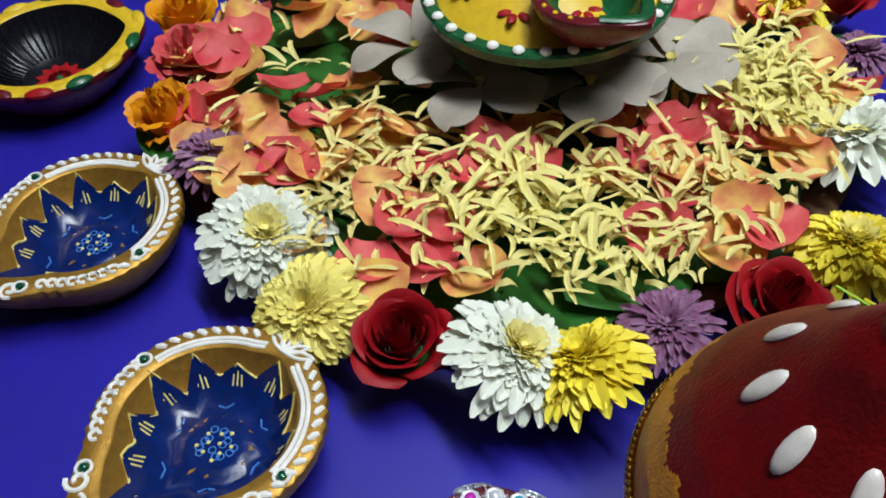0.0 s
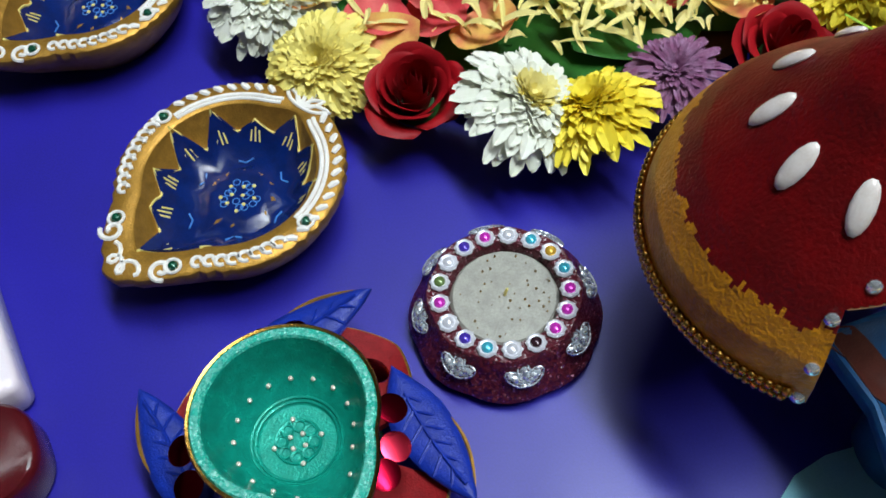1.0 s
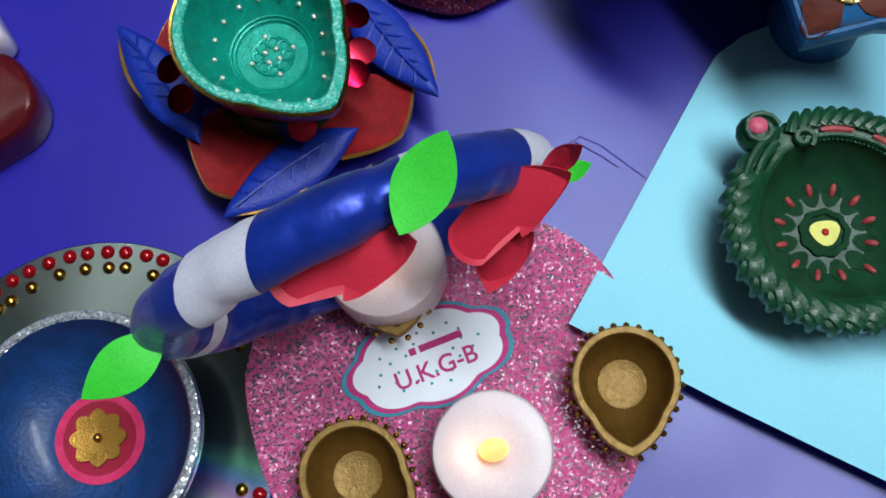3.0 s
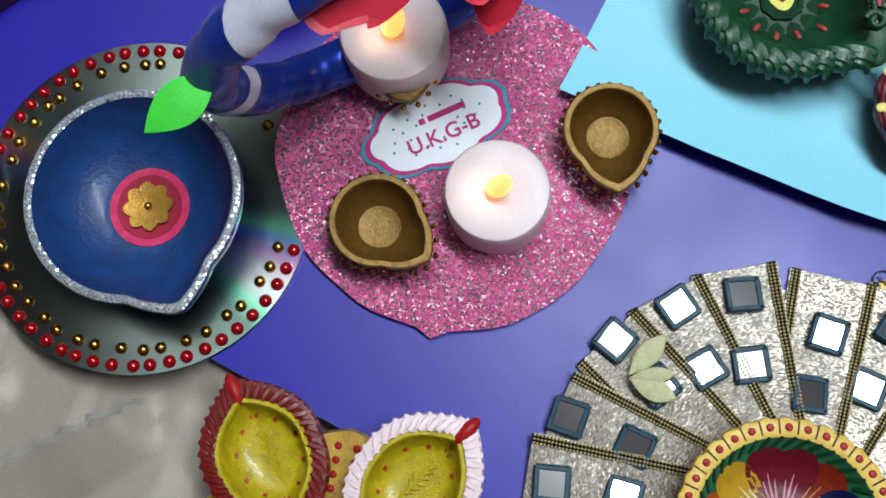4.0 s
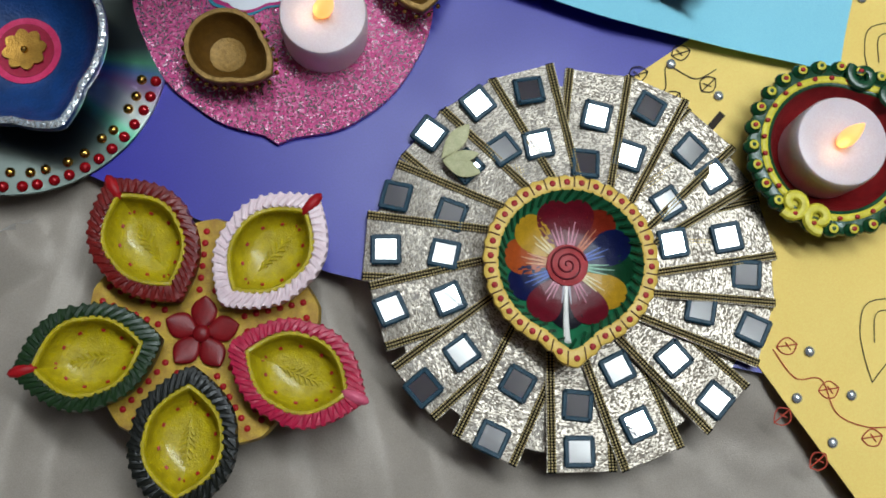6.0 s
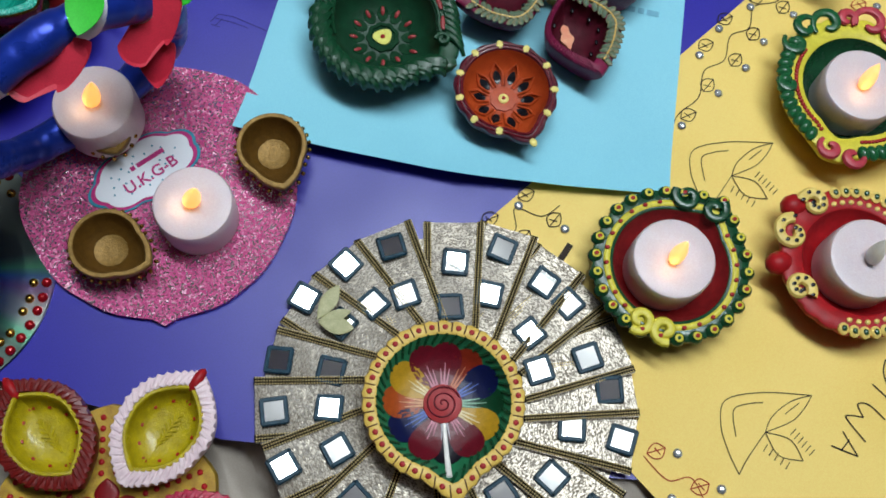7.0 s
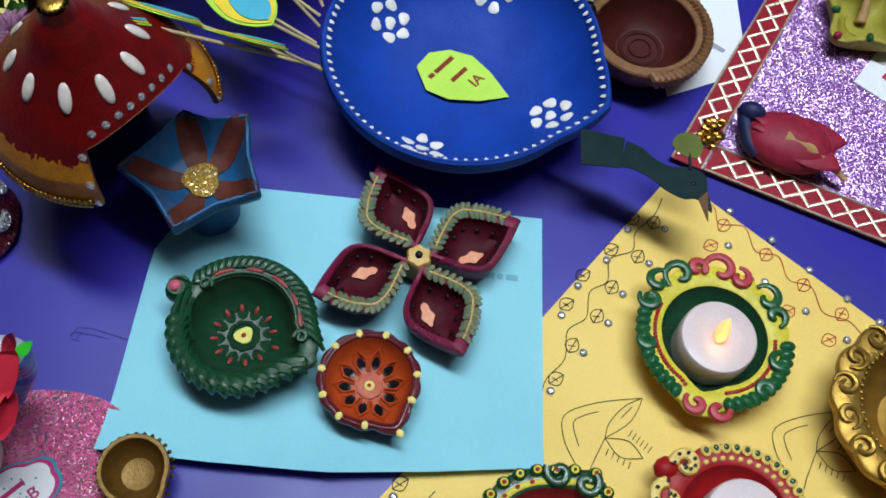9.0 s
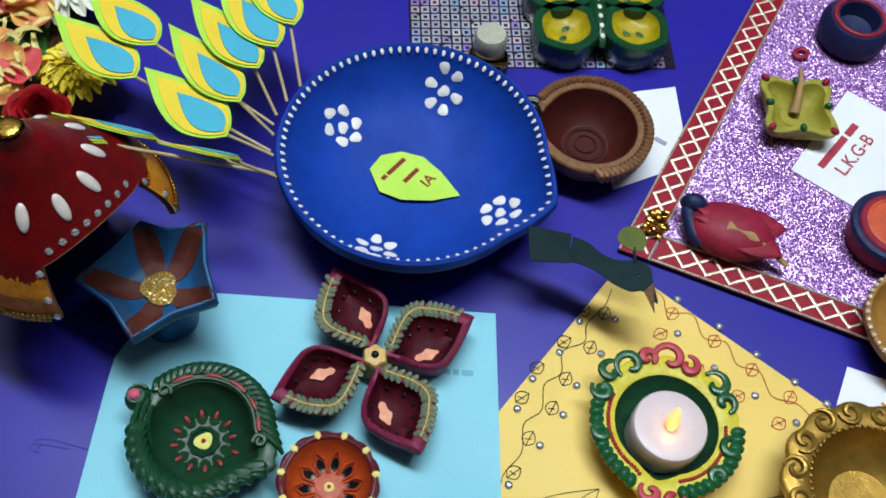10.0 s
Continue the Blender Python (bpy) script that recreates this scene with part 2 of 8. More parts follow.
table = thing("table", "large table under a white cloth", "table", 0, 0, 0)
part("tabletop", box(-0.9, 1.1, -0.55, 1.0, -0.05, -0.03), BROWN_CLAY, table, smooth=False)
for lx, ly in ((-0.8, -0.45), (1.0, -0.45), (-0.8, 0.9), (1.0, 0.9)):
    part("leg", box(lx - 0.03, lx + 0.03, ly - 0.03, ly + 0.03, -0.75, -0.05), BROWN_CLAY, table, smooth=False)

CLOTH = mat("white_satin", "a0958a", "887e74", size=0.03, rough=0.52, metal=0.08, bump=0.25, fine=0.0005, sheen=0.3)


def fold(x, y):
    """Height of the white cloth: long pleats that fan out from the sheet's edge."""
    d = (-0.012 - 0.62 * x - y) * 0.85
    k = min(max(d / 0.03, 0), 1)
    a = atan2(y - 0.12, x - 0.10)
    pleat = 0.0
    for n, ph, amp in ((7, 0.35, 1.0), (17, 0.8, 0.22), (41, 0.1, 0.05)):
        u = (a * n / tau * 2 + ph + 0.18 * noise.noise((x * 9, y * 9, n))) % 1
        pleat += amp * (u / 0.9 if u < 0.9 else (1 - u) / 0.1)
    crease = 0.0012 * noise.noise((x * 45, y * 45, 3)) + 0.0006 * noise.noise((x * 120, y * 120, 5))
    z = -0.0012 - k * (0.0225 - 0.0105 * pleat - crease) - max(d - 0.12, 0) * 0.02
    # two flat folds that run out from beneath the disc, each falling from its upper edge
    for ax, ay, dx, dy, wide, tall in ((0.000, -0.055, -0.090, -0.027, 0.020, 0.0150), (-0.052, -0.034, -0.090, -0.030, 0.016, 0.0100)):
        n = hypot(dx, dy)
        s, w = ((x - ax) * dx + (y - ay) * dy) / n, ((x - ax) * dy - (y - ay) * dx) / n * -1
        w = w / (wide * (1 + 3.0 * max(s, 0)))
        if s > 0 and -0.1 < w < 1.0:
            z += tall * min(s / 0.01, 1) * ((w + 0.1) / 0.1 if w < 0 else (1 - w) ** 0.8)
    return min(max(z, -0.029), -0.0010 + 0.25 * min(max(d - 0.02, 0), 0.03))


g = Geo().sheet([[(x, y, fold(x, y)) for x in np.concatenate([np.linspace(-0.92, -0.3, 30), np.linspace(-0.295, 0.5, 260), np.linspace(0.51, 1.12, 30)])] for y in np.concatenate([np.linspace(-0.57, -0.36, 20), np.linspace(-0.357, 0.3, 220), np.linspace(0.32, 1.02, 24)])])
cloth = tagged(part("tablecloth", g, CLOTH, None), "creased off-white satin cloth spread over the table", "tablecloth")
PURPLE = mat("purple_card", "27209a", "1f1984", size=0.06, rough=0.38, bump=0.06, fine=0.0008, spec=0.45)
EDGE = [(-0.9, 0.62), (-0.0655, 0.0216), (0.0313, -0.0496), (0.109, -0.105), (0.19, -0.146), (0.2643, -0.1825), (0.9, -0.46), (1.1, -0.46), (1.1, 1.0), (-0.9, 1.0)]
sheet = tagged(part("purple_card", Geo().slab(EDGE, -0.0008, 0.0), PURPLE, None, smooth=False), "large sheet of smooth purple card covering the table", "card sheet")

# faint pencil strokes on the card
PENCIL = mat("dark_pencil", "1c1670", "161058", size=0.004, rough=0.6, bump=0)
ob = thing("pencil_scribble", "faint pencilled arrow on the purple card", "drawing", 0, 0, 0.0001)
for ln in ([(0.164, 0.0880), (0.169, 0.0905), (0.175, 0.0870), (0.188, 0.0740)], [(0.1640, 0.0865), (0.1675, 0.0835)], [(0.1670, 0.0890), (0.1750, 0.0830), (0.1800, 0.0785)], [(0.1655, 0.0850), (0.1700, 0.0875)]):
    part("pencil_line", Geo().tube([(x, y, 0) for x, y in ln], 0.00022, 4, 0.3), PENCIL, ob)

# ---- lamps of clay: one bowl builder ----
def drop(tip, ratio, width=0.9, power=1.4, corner=None):
    """Radius factor of a drop shape with its spout at angle tip (degrees)."""
    def rf(th):
        d = abs((th - radians(tip) + pi) % tau - pi)
        r = 1 + (ratio - 1) * max(0, 1 - d / width) ** power
        if corner:
            d2 = abs((th - radians(corner[0]) + pi) % tau - pi)
            r += (corner[1] - 1) * max(0, 1 - d2 / corner[2])
        return r
    return rf


def scallop(rf, count, depth, phase=0.0):
    return lambda th: rf(th) * (1 + depth * (abs(sin(count * th / 2 + phase)) - 0.5))


class Bowl:
    """A bowl of outer radius R and height h: foot, outer wall, rim and hollow. Rings hold (share of R, z share, how far the drop shape is followed)."""

    def __init__(self, R, h, rf=None, rim=0.14, floor=0.22, depth_floor=0.25, foot=0.62, edge=None, n=96, lift=0.0):
        self.R, self.h, self.rf, self.n, self.z0 = R, h, rf or (lambda th: 1.0), n, lift
        self.edge = edge or self.rf
        self.outer = [(foot * 0.9, 0.0, 0.2), (foot, 0.02, 0.3), (foot + (1 - foot) * 0.62, 0.42, 0.8), (0.985, 0.78, 1), (1.0, 0.9, 1), (0.99, 0.97, 1)]
        e = 1 - rim
        self.top = [(0.99, 0.97, 1), (0.965, 1.0, 1), (e + 0.02, 1.0, 1), (e, 0.975, 1)]
        self.inner = [(e, 0.975, 1), (e * 0.965, 0.86, 1), (e * 0.88, 0.62, 0.9), (e * 0.72, 0.40, 0.6), (e * 0.5, 0.27, 0.2), (floor, depth_floor * 0.92, 0), (floor * 0.5, depth_floor * 0.88, 0), (0.02, depth_floor * 0.88, 0)]

    def ring(self, s, z, k, edge=False):
        f = self.edge if edge else self.rf
        return [(s * self.R * (1 + (f(i * tau / self.n) - 1) * k) * cos(i * tau / self.n), s * self.R * (1 + (f(i * tau / self.n) - 1) * k) * sin(i * tau / self.n), self.z0 + z * self.h) for i in range(self.n)]

    def body(self):
        return Geo().rings([self.ring(*r, edge=i >= 3) for i, r in enumerate(self.outer)], True, False)

    def rim(self):
        return Geo().rings([self.ring(*r, edge=i < 2) for i, r in enumerate(self.top)])

    def hollow(self):
        return Geo().rings([self.ring(*r) for r in self.inner], False, True)

    def zf(self, x, y):
        """Height of the hollow or rim over a place."""
        th, r = atan2(y, x), hypot(x, y)
        f = self.rf(th)
        prev = None
        for s, z, k in self.inner:
            rad = s * self.R * (1 + (f - 1) * k)
            if r >= rad:
                if prev is None:
                    return self.z0 + self.h
                r1, z1 = prev
                return self.z0 + self.h * (z + (z1 - z) * (r - rad) / max(r1 - rad, 1e-6))
            prev = (rad, z)
        return self.z0 + self.h * self.inner[-1][1]

    def at(self, s, deg, dz=0.0):
        th = radians(deg)
        r = s * self.R * self.rf(th)
        x, y = r * cos(th), r * sin(th)
        return (x, y, self.zf(x, y) + dz)

    def build(self, ob, m_body, m_rim, m_hollow, lab=("", "", "")):
        part("outer_wall", self.body(), m_body, ob, lab[0])
        part("rim", self.rim(), m_rim, ob, lab[1])
        part("hollow", self.hollow(), m_hollow, ob, lab[2])


def petal_poly(r0, r1, half, deg, n=14, sharp=1.0, bend=0.0):
    """Outline of a petal or eye shape from radius r0 to r1 in the direction deg."""
    a, pts = radians(deg), []
    for s in (1, -1):
        for i in range(n if s == 1 else n):
            u = i / n if s == 1 else 1 - i / n
            w = half * sin(pi * u) ** sharp * s
            x, y = r0 + (r1 - r0) * u, w + bend * sin(pi * u)
            pts.append((x * cos(a) - y * sin(a), x * sin(a) + y * cos(a)))
    return pts


def disc_poly(x, y, r, n=14, sq=1.0):
    return [(x + r * cos(i * tau / n), y + r * sq * sin(i * tau / n)) for i in range(n)]


def dots(bowl, s, degs, r, squash=0.6):
    """Raised dabs of paint on the rim or hollow."""
    g = Geo()
    for d in degs:
        g.ball(bowl.at(s, d), (r, r, r * squash), n=8, k=4)
    return g


def stroke(bowl, pts, r, flat=0.5, taper=False, n=6):
    """A raised line of paint through places (x, y) on a bowl."""
    return Geo().tube([(x, y, bowl.zf(x, y) + r * 0.2) for x, y in pts], r, n, flat, taper=taper)


def curl(cx, cy, r, start, turns, n=16, shrink=0.25, way=1):
    return [(cx + r * (1 - (1 - shrink) * i / n) * cos(radians(start) + way * turns * tau * i / n), cy + r * (1 - (1 - shrink) * i / n) * sin(radians(start) + way * turns * tau * i / n)) for i in range(n + 1)]


def tealight(x, y, z, lit, rz, tilt=0.0, R=0.0185, h=0.021, group="battery tealights"):
    ob = thing("tealight", "white battery tealight with a %s plastic flame" % ("glowing amber" if lit else "dull unlit"), "candle", x, y, z, rz, group)
    ob.matrix_basis = pose(x, y, z, tilt, 0, rz)
    g = Geo().lathe([(R * 0.93, 0), (R * 0.98, 0.0006), (R, h * 0.55), (R * 0.985, h * 0.93), (R * 0.95, h * 0.985), (R * 0.88, h), (R * 0.5, h * 0.985), (R * 0.2, h * 0.97), (0.0005, h * 0.97)], 56)
    part("wax_body", g, WAX, ob)
    fl = []
    for i in range(9):
        u = i / 8
        r = 0.0042 * (sin(pi * (0.18 + 0.82 * u)) ** 0.8) * (1 - 0.25 * u) + 0.0003
        fl.append([(r * cos(j * tau / 14) * 1.0 + 0.0035 * u * u, r * sin(j * tau / 14) * 0.8, h * 0.95 + 0.0145 * u) for j in range(14)])
    part("flame", Geo().rings(fl, True, True), FLAME if lit else FLAME_OFF, ob, "glowing amber plastic flame" if lit else "grey unlit plastic flame")
    if lit:
        d = bpy.data.lights.new("bulb", "POINT")
        d.energy, d.color, d.shadow_soft_size = 0.0013, (1, 0.60, 0.26), 0.002
        b = new("bulb", d)
        b.parent, b.location = ob, (-0.0065, 0, h + 0.005)
    return ob

# ---- papers and boards lying on the table ----
BLUE_PAPER = mat("light_blue_paper", "8cd0e2", "7cc0d6", size=0.08, rough=0.6, bump=0.05, fine=0.0004, amount=0.35)
YELLOW_PAPER = mat("yellow_chart_paper", "f0cf72", "e4be5c", size=0.08, rough=0.6, bump=0.06, fine=0.0005, amount=0.4)
SIGN_WHITE = mat("white_paper", "eceef4", "dcdfe8", size=0.05, rough=0.6, bump=0.04, amount=0.3)
PINK_GLITTER = glitter("pink_glitter_foam", "c04c80", "ffe8f2", 0.00062, 0.26, 0.24, 0.9, 0.8)
PURPLE_GLITTER = glitter("purple_glitter_foam", "7e4a9a", "dcb8e8", 0.00058, 0.34, 0.28, 0.7, 0.8)
SILVER_GLITTER = glitter("silver_glitter", "9098a0", "f4f6fa", 0.0007, 0.6, 0.25)


def wavy_sheet(name, poly, zf, material, label, category, thick=0.0004, cuts=26):
    """A sheet of paper with an outline, laid over the height zf, with real thickness."""
    bm = bmesh.new()
    vs = [bm.verts.new((x, y, 0)) for x, y in poly]
    f = bm.faces.new(vs)
    xs, ys = [p[0] for p in poly], [p[1] for p in poly]
    for i in range(1, cuts):
        for co, no in (((min(xs) + (max(xs) - min(xs)) * i / cuts, 0, 0), (1, 0, 0)), ((0, min(ys) + (max(ys) - min(ys)) * i / cuts, 0), (0, 1, 0))):
            bmesh.ops.bisect_plane(bm, geom=bm.verts[:] + bm.edges[:] + bm.faces[:], plane_co=co, plane_no=no)
    for v in bm.verts:
        v.co.z = zf(v.co.x, v.co.y)
    ret = bmesh.ops.extrude_face_region(bm, geom=bm.faces[:])
    for e in ret["geom"]:
        if isinstance(e, bmesh.types.BMVert):
            e.co.z += thick
    bmesh.ops.recalc_face_normals(bm, faces=bm.faces[:])
    me = bpy.data.meshes.new(name)
    bm.to_mesh(me)
    bm.free()
    me.polygons.foreach_set("use_smooth", [True] * len(me.polygons))
    me.materials.append(material)
    me.set_sharp_from_angle(angle=radians(35))
    return tagged(new(name, me), label, category)


yu, yv = Vector((0.933, 0.36)), Vector((0.359, -0.933))
YTL = Vector((0.2222, -0.0645))
ypoly = [tuple(YTL), tuple(YTL + yu * 0.275), tuple(YTL + yu * 0.275 + yv * 0.42), tuple(YTL + yv * 0.42)][::-1]
wavy_sheet("yellow_paper", ypoly, lambda x, y: 0.0003 + 0.0005 * noise.noise((x * 12, y * 12, 3)) ** 2, YELLOW_PAPER, "sheet of yellow chart paper with ink drawings and glued rhinestones", "paper")
BPOLY = [(0.157, 0.028), (0.2, -0.001), (0.246, -0.030), (0.29, -0.0515), (0.335, -0.0722), (0.401, 0.0416), (0.362, 0.067), (0.322, 0.0935), (0.277, 0.1225), (0.255, 0.1235), (0.238, 0.1225), (0.227, 0.1195), (0.217, 0.1135), (0.2105, 0.105)]


def blue_z(x, y):
    edge = max(0, 1 - ((x - 0.157) * 0.52 + (y - 0.028) * 0.85) / 0.035)
    crease = max(0, 1 - abs((x - 0.246) * 0.85 - (y + 0.03) * 0.52) / 0.012) * max(0, 1 - (y + 0.03) / 0.05)
    return 0.0012 + 0.0065 * edge ** 2 + 0.0012 * crease * 0.8 + 0.0004 * noise.noise((x * 25, y * 25, 0))


wavy_sheet("blue_paper", BPOLY, blue_z, BLUE_PAPER, "sheet of light blue paper with a lifted creased edge", "paper")

# ---- blue and gold drop-shaped lamps ----
BLUE_GLAZE = mat("deep_blue_glaze", "092262", "061440", size=0.006, rough=0.2, coat=0.6, bump=0.2)
PALE_BLUE = mat("pale_blue_paint", "4a8ad8", "3a70c0", rough=0.3)


def blue_gold_lamp(x, y, rz):
    ob = thing("oil_lamp", "drop-shaped clay lamp, gold with white piping and a deep blue hollow", "oil lamp", x, y, 0, rz, "blue and gold clay lamps")
    rf = drop(228.5, 1.36, 0.62, 1.25, (50, 1.09, 0.32))
    bw = Bowl(0.0396, 0.025, rf, rim=0.25, floor=0.3, depth_floor=0.4, foot=0.66, edge=scallop(rf, 44, 0.03))
    bw.build(ob, GOLD_PAINT, GOLD_PAINT, GOLD_PAINT)
    star = []
    N = 12
    for i in range(N * 2):
        d = 50 + i * 180 / N
        s = (0.79 if i % 2 == 0 else 0.66) * (1 + 0.06 * sin(i * 2.3))
        p = bw.at(s * 0.93, d)
        star.append((p[0], p[1]))
    part("blue_glaze", Geo().decal(star, bw.zf, 0.0006, 14), BLUE_GLAZE, ob, "deep blue star painted in the hollow")
    ln = [(a[0] + (b[0] - a[0]) * k / 4, a[1] + (b[1] - a[1]) * k / 4) for a, b in zip(star, star[1:] + star[:1]) for k in range(4)]
    part("zigzag_line", Geo().tube([(px, py, bw.zf(px, py) + 0.0004) for px, py in ln], 0.0005, 5, closed=True), CREAM_PAINT, ob, "yellow zigzag outline")
    for i in range(0, N * 2, 2):
        for k in (-1, 0, 1):
            d = 50 + i * 180 / N + k * 3.2
            a, b = bw.at(0.66 - 0.02 * abs(k), d, 0.0008), bw.at(0.57, d + k, 0.0008)
            part("painted_tick", Geo().tube([a, b], 0.00035, 5), CREAM_PAINT, ob)
    marks = Geo()
    for i in range(6):
        d = 20 + i * 60
        marks.tube([bw.at(0.44, d, 0.0009), bw.at(0.40, d + 9, 0.0009), bw.at(0.42, d + 18, 0.0009)], 0.00035, 5)
    for i in range(14):
        a, r = i * 2.4, 0.0022 + 0.0045 * sqrt((i % 7) / 7)
        c = (r * cos(a), r * sin(a))
        marks.tube([(c[0] + 0.0013 * cos(q), c[1] + 0.0013 * sin(q), bw.zf(*c) + 0.0008) for q in np.linspace(0, tau, 9)[:-1]], 0.00022, 4, closed=True)
    tagged(part("blue_rosette", marks, PALE_BLUE, ob), kind="stuff")
    seeds = Geo()
    for i in range(10):
        a, r = i * 2.4 + 0.4, 0.0012 + 0.0058 * sqrt(i / 10)
        seeds.ball((r * cos(a), r * sin(a), bw.zf(r * cos(a), r * sin(a)) + 0.0008), (0.0008, 0.0008, 0.0005), n=7, k=4)
    part("cream_dots", seeds, CREAM_PAINT, ob)
    pipe = Geo()
    for d0, d1 in ((62, 132), (-40, 38)):
        for s in (0.80, 0.845):
            pipe.tube([bw.at(s, d, 0.0002) for d in np.linspace(d0, d1, 18)], 0.0008, 6, 0.7)
    for i in range(26):
        d = -52 + i * 7.6
        if 36 < d < 64 or 128 < d < 138:
            continue
        a, b = bw.at(0.90, d, 0.0002), bw.at(0.965, d + 4.5, 0.0)
        pipe.tube([a, tuple((Vector(a) + Vector(b)) / 2 + Vector((0, 0, 0.0004))), b], 0.0013, 6, 0.7, taper=True)
    for k in range(5):
        d = 50 + (k - 2) * 7.5
        c0 = Vector(bw.at(0.80, 50, 0.0004))
        e = Vector(bw.at(1.0, d, 0.0002))
        side = (e - c0).cross(Vector((0, 0, 1))).normalized()
        pipe.tube([c0 + (e - c0) * u + side * (0.0014 * sin(pi * u) * q) for q in (1, -1) for u in (np.linspace(0, 1, 6) if q == 1 else np.linspace(0.85, 0, 5))], 0.00075, 6, 0.8)
    for i in range(8):
        for d0, way in ((146, 1), (304, -1)):
            d = d0 + way * i * 6.2
            c = bw.at(0.90, d)
            pipe.tube([(c[0] + 0.0024 * cos(q) * (1 - 0.35 * i / 8), c[1] + 0.0018 * sin(q), bw.zf(c[0] * 0.97, c[1] * 0.97) + 0.0002) for q in np.linspace(0, tau * 0.85, 9)], 0.0008, 6, 0.8)
    for d, w in ((212, 1), (246, -1)):
        c = bw.at(0.92, d)
        pipe.tube([(px, py, bw.h + 0.0002) for px, py in curl(c[0], c[1], 0.0042, d - 40 * w, 1.15, way=w)], 0.0009, 6, 0.8)
    a, b = bw.at(0.98, 226), bw.at(0.80, 236)
    pipe.tube([(bw.at(0.90, 221 + 15 * u)[0] + 0.0022 * sin(u * 16), bw.at(0.90, 221 + 15 * u)[1] + 0.0026 * cos(u * 16), bw.h) for u in np.linspace(0, 1, 24)], 0.0008, 6, 0.8)
    part("white_piping", pipe, WHITE_PAINT, ob, "raised white piping")
    for d in (137, 207, 250, 322):
        c = bw.at(0.90, d)
        gm = part("gem", Geo().ball((0, 0, 0), (0.0018, 0.0018, 0.0014), n=8, k=4), GEM_GREEN, ob, "green glass gem")
        gm.location = (c[0], c[1], bw.h + 0.0004)
        rg = part("gem_ring", Geo().tube([(0.0026 * cos(q), 0.0026 * sin(q), 0) for q in np.linspace(0, tau, 13)[:-1]], 0.0006, 6, closed=True), WHITE_PAINT, ob)
        rg.location = gm.location
    return ob


blue_gold_lamp(0.0427, 0.2150, 0)
blue_gold_lamp(-0.0258, 0.3120, 1)

# ---- dark lamp with a red flower, by the flower bed ----
ob = thing("oil_lamp", "black ribbed clay lamp with a red flower and a painted rim", "oil lamp", -0.078, 0.434, 0)
bw = Bowl(0.043, 0.026, drop(20, 1.12, 0.6), rim=0.2, floor=0.3, depth_floor=0.2)
bw.build(ob, MAROON_PAINT, YELLOW_PAINT, BLACK_PAINT)
ribs, fl = Geo(), Geo()
for i in range(48):
    ribs.tube([bw.at(s, i * 7.5, 0.0002) for s in (0.40, 0.55, 0.70, 0.78)], 0.0006, 5)
part("ribs", ribs, BLACK_PAINT, ob)
for i in range(12):
    fl.decal(petal_poly(0.001, 0.0125, 0.0028, i * 30), bw.zf, 0.0008, 3)
part("painted_flower", fl, RED_PAINT, ob, "red painted flower")
part("flower_eye", Geo().ball((0, 0, bw.zf(0, 0) + 0.0006), (0.002, 0.002, 0.001)), GREEN_PAINT, ob)
for i in range(14):
    d = i * 360 / 14
    q = part("rim_leaf", Geo().ball((0, 0, 0), (0.0072, 0.0034, 0.0024), n=10, k=5), (GREEN_PAINT, RED_PAINT, MAROON_PAINT, YELLOW_PAINT)[(i * 3) % 4], ob)
    c = bw.at(0.96, d)
    q.matrix_basis = pose(c[0], c[1], bw.h - 0.001, 0, 0, d + 90)

# ---- teal lamp on a lotus of red and blue petals ----
TEAL = mat("teal_metallic_paint", "109c88", "087060", size=0.005, rough=0.3, metal=0.25, bump=0.3)
TEAL_RIM = glitter("teal_glitter", "1aa590", "7ce6d2", 0.0006, 0.4, 0.35, 0.5, 0.6)
LOTUS_RED = mat("lotus_red", "8c1218", "640c10", size=0.004, rough=0.6, spec=0.2, bump=0.4)
LOTUS_BLUE = mat("lotus_blue", "14309a", "0e2070", size=0.004, rough=0.4, bump=0.4)
SEQUIN = mirror("red_sequin", "8e0a24", 0.16)
# lighter copy of the sequin red, with caught light in its colour
SEQUIN_LIT = mirror("lit_red_sequin", "d8304a", 0.25)


def leaf_solid(deg, r0, r1, half, thick=0.003, z0=0.0, lift=0.0, bend=0.0, ribs=0, peak=0.55, tipw=0.0, dish=0.0):
    """A thick petal lofted from cross-sections, from radius r0 to r1."""
    a, g, rings = radians(deg), Geo(), []
    N, K = 16, 16

    def at(u, w, t):
        prof = (sin(pi * min(u / (2 * peak), 0.5)) if u < peak else cos(pi / 2 * (u - peak) / (1 - peak)) ** 0.8)
        wd = half * max(prof, 0.04) + tipw * (u > 0.97)
        x, y = r0 + (r1 - r0) * u, w * wd + bend * u * u
        z = z0 + lift * u * u + t - dish * (1 - w * w) * sin(pi * u)
        return (x * cos(a) - y * sin(a), x * sin(a) + y * cos(a), z)

    for i in range(N + 1):
        u = i / N
        k = 1 if 0 < i < N else 0.3
        rings.append([at(u, cos(j * tau / K) * k, thick * (0.5 + 0.5 * sin(j * tau / K) * k)) for j in range(K)])
    g.rings(rings, True, True)
    for q in range(ribs):
        w = -0.75 + 1.5 * (q + 0.5) / ribs
        g.tube([at(u, w * (1 - 0.3 * u), thick * 0.98 + 0.0001) for u in np.linspace(0.25, 0.92, 7)], 0.0006, 5, taper=True)
    return g


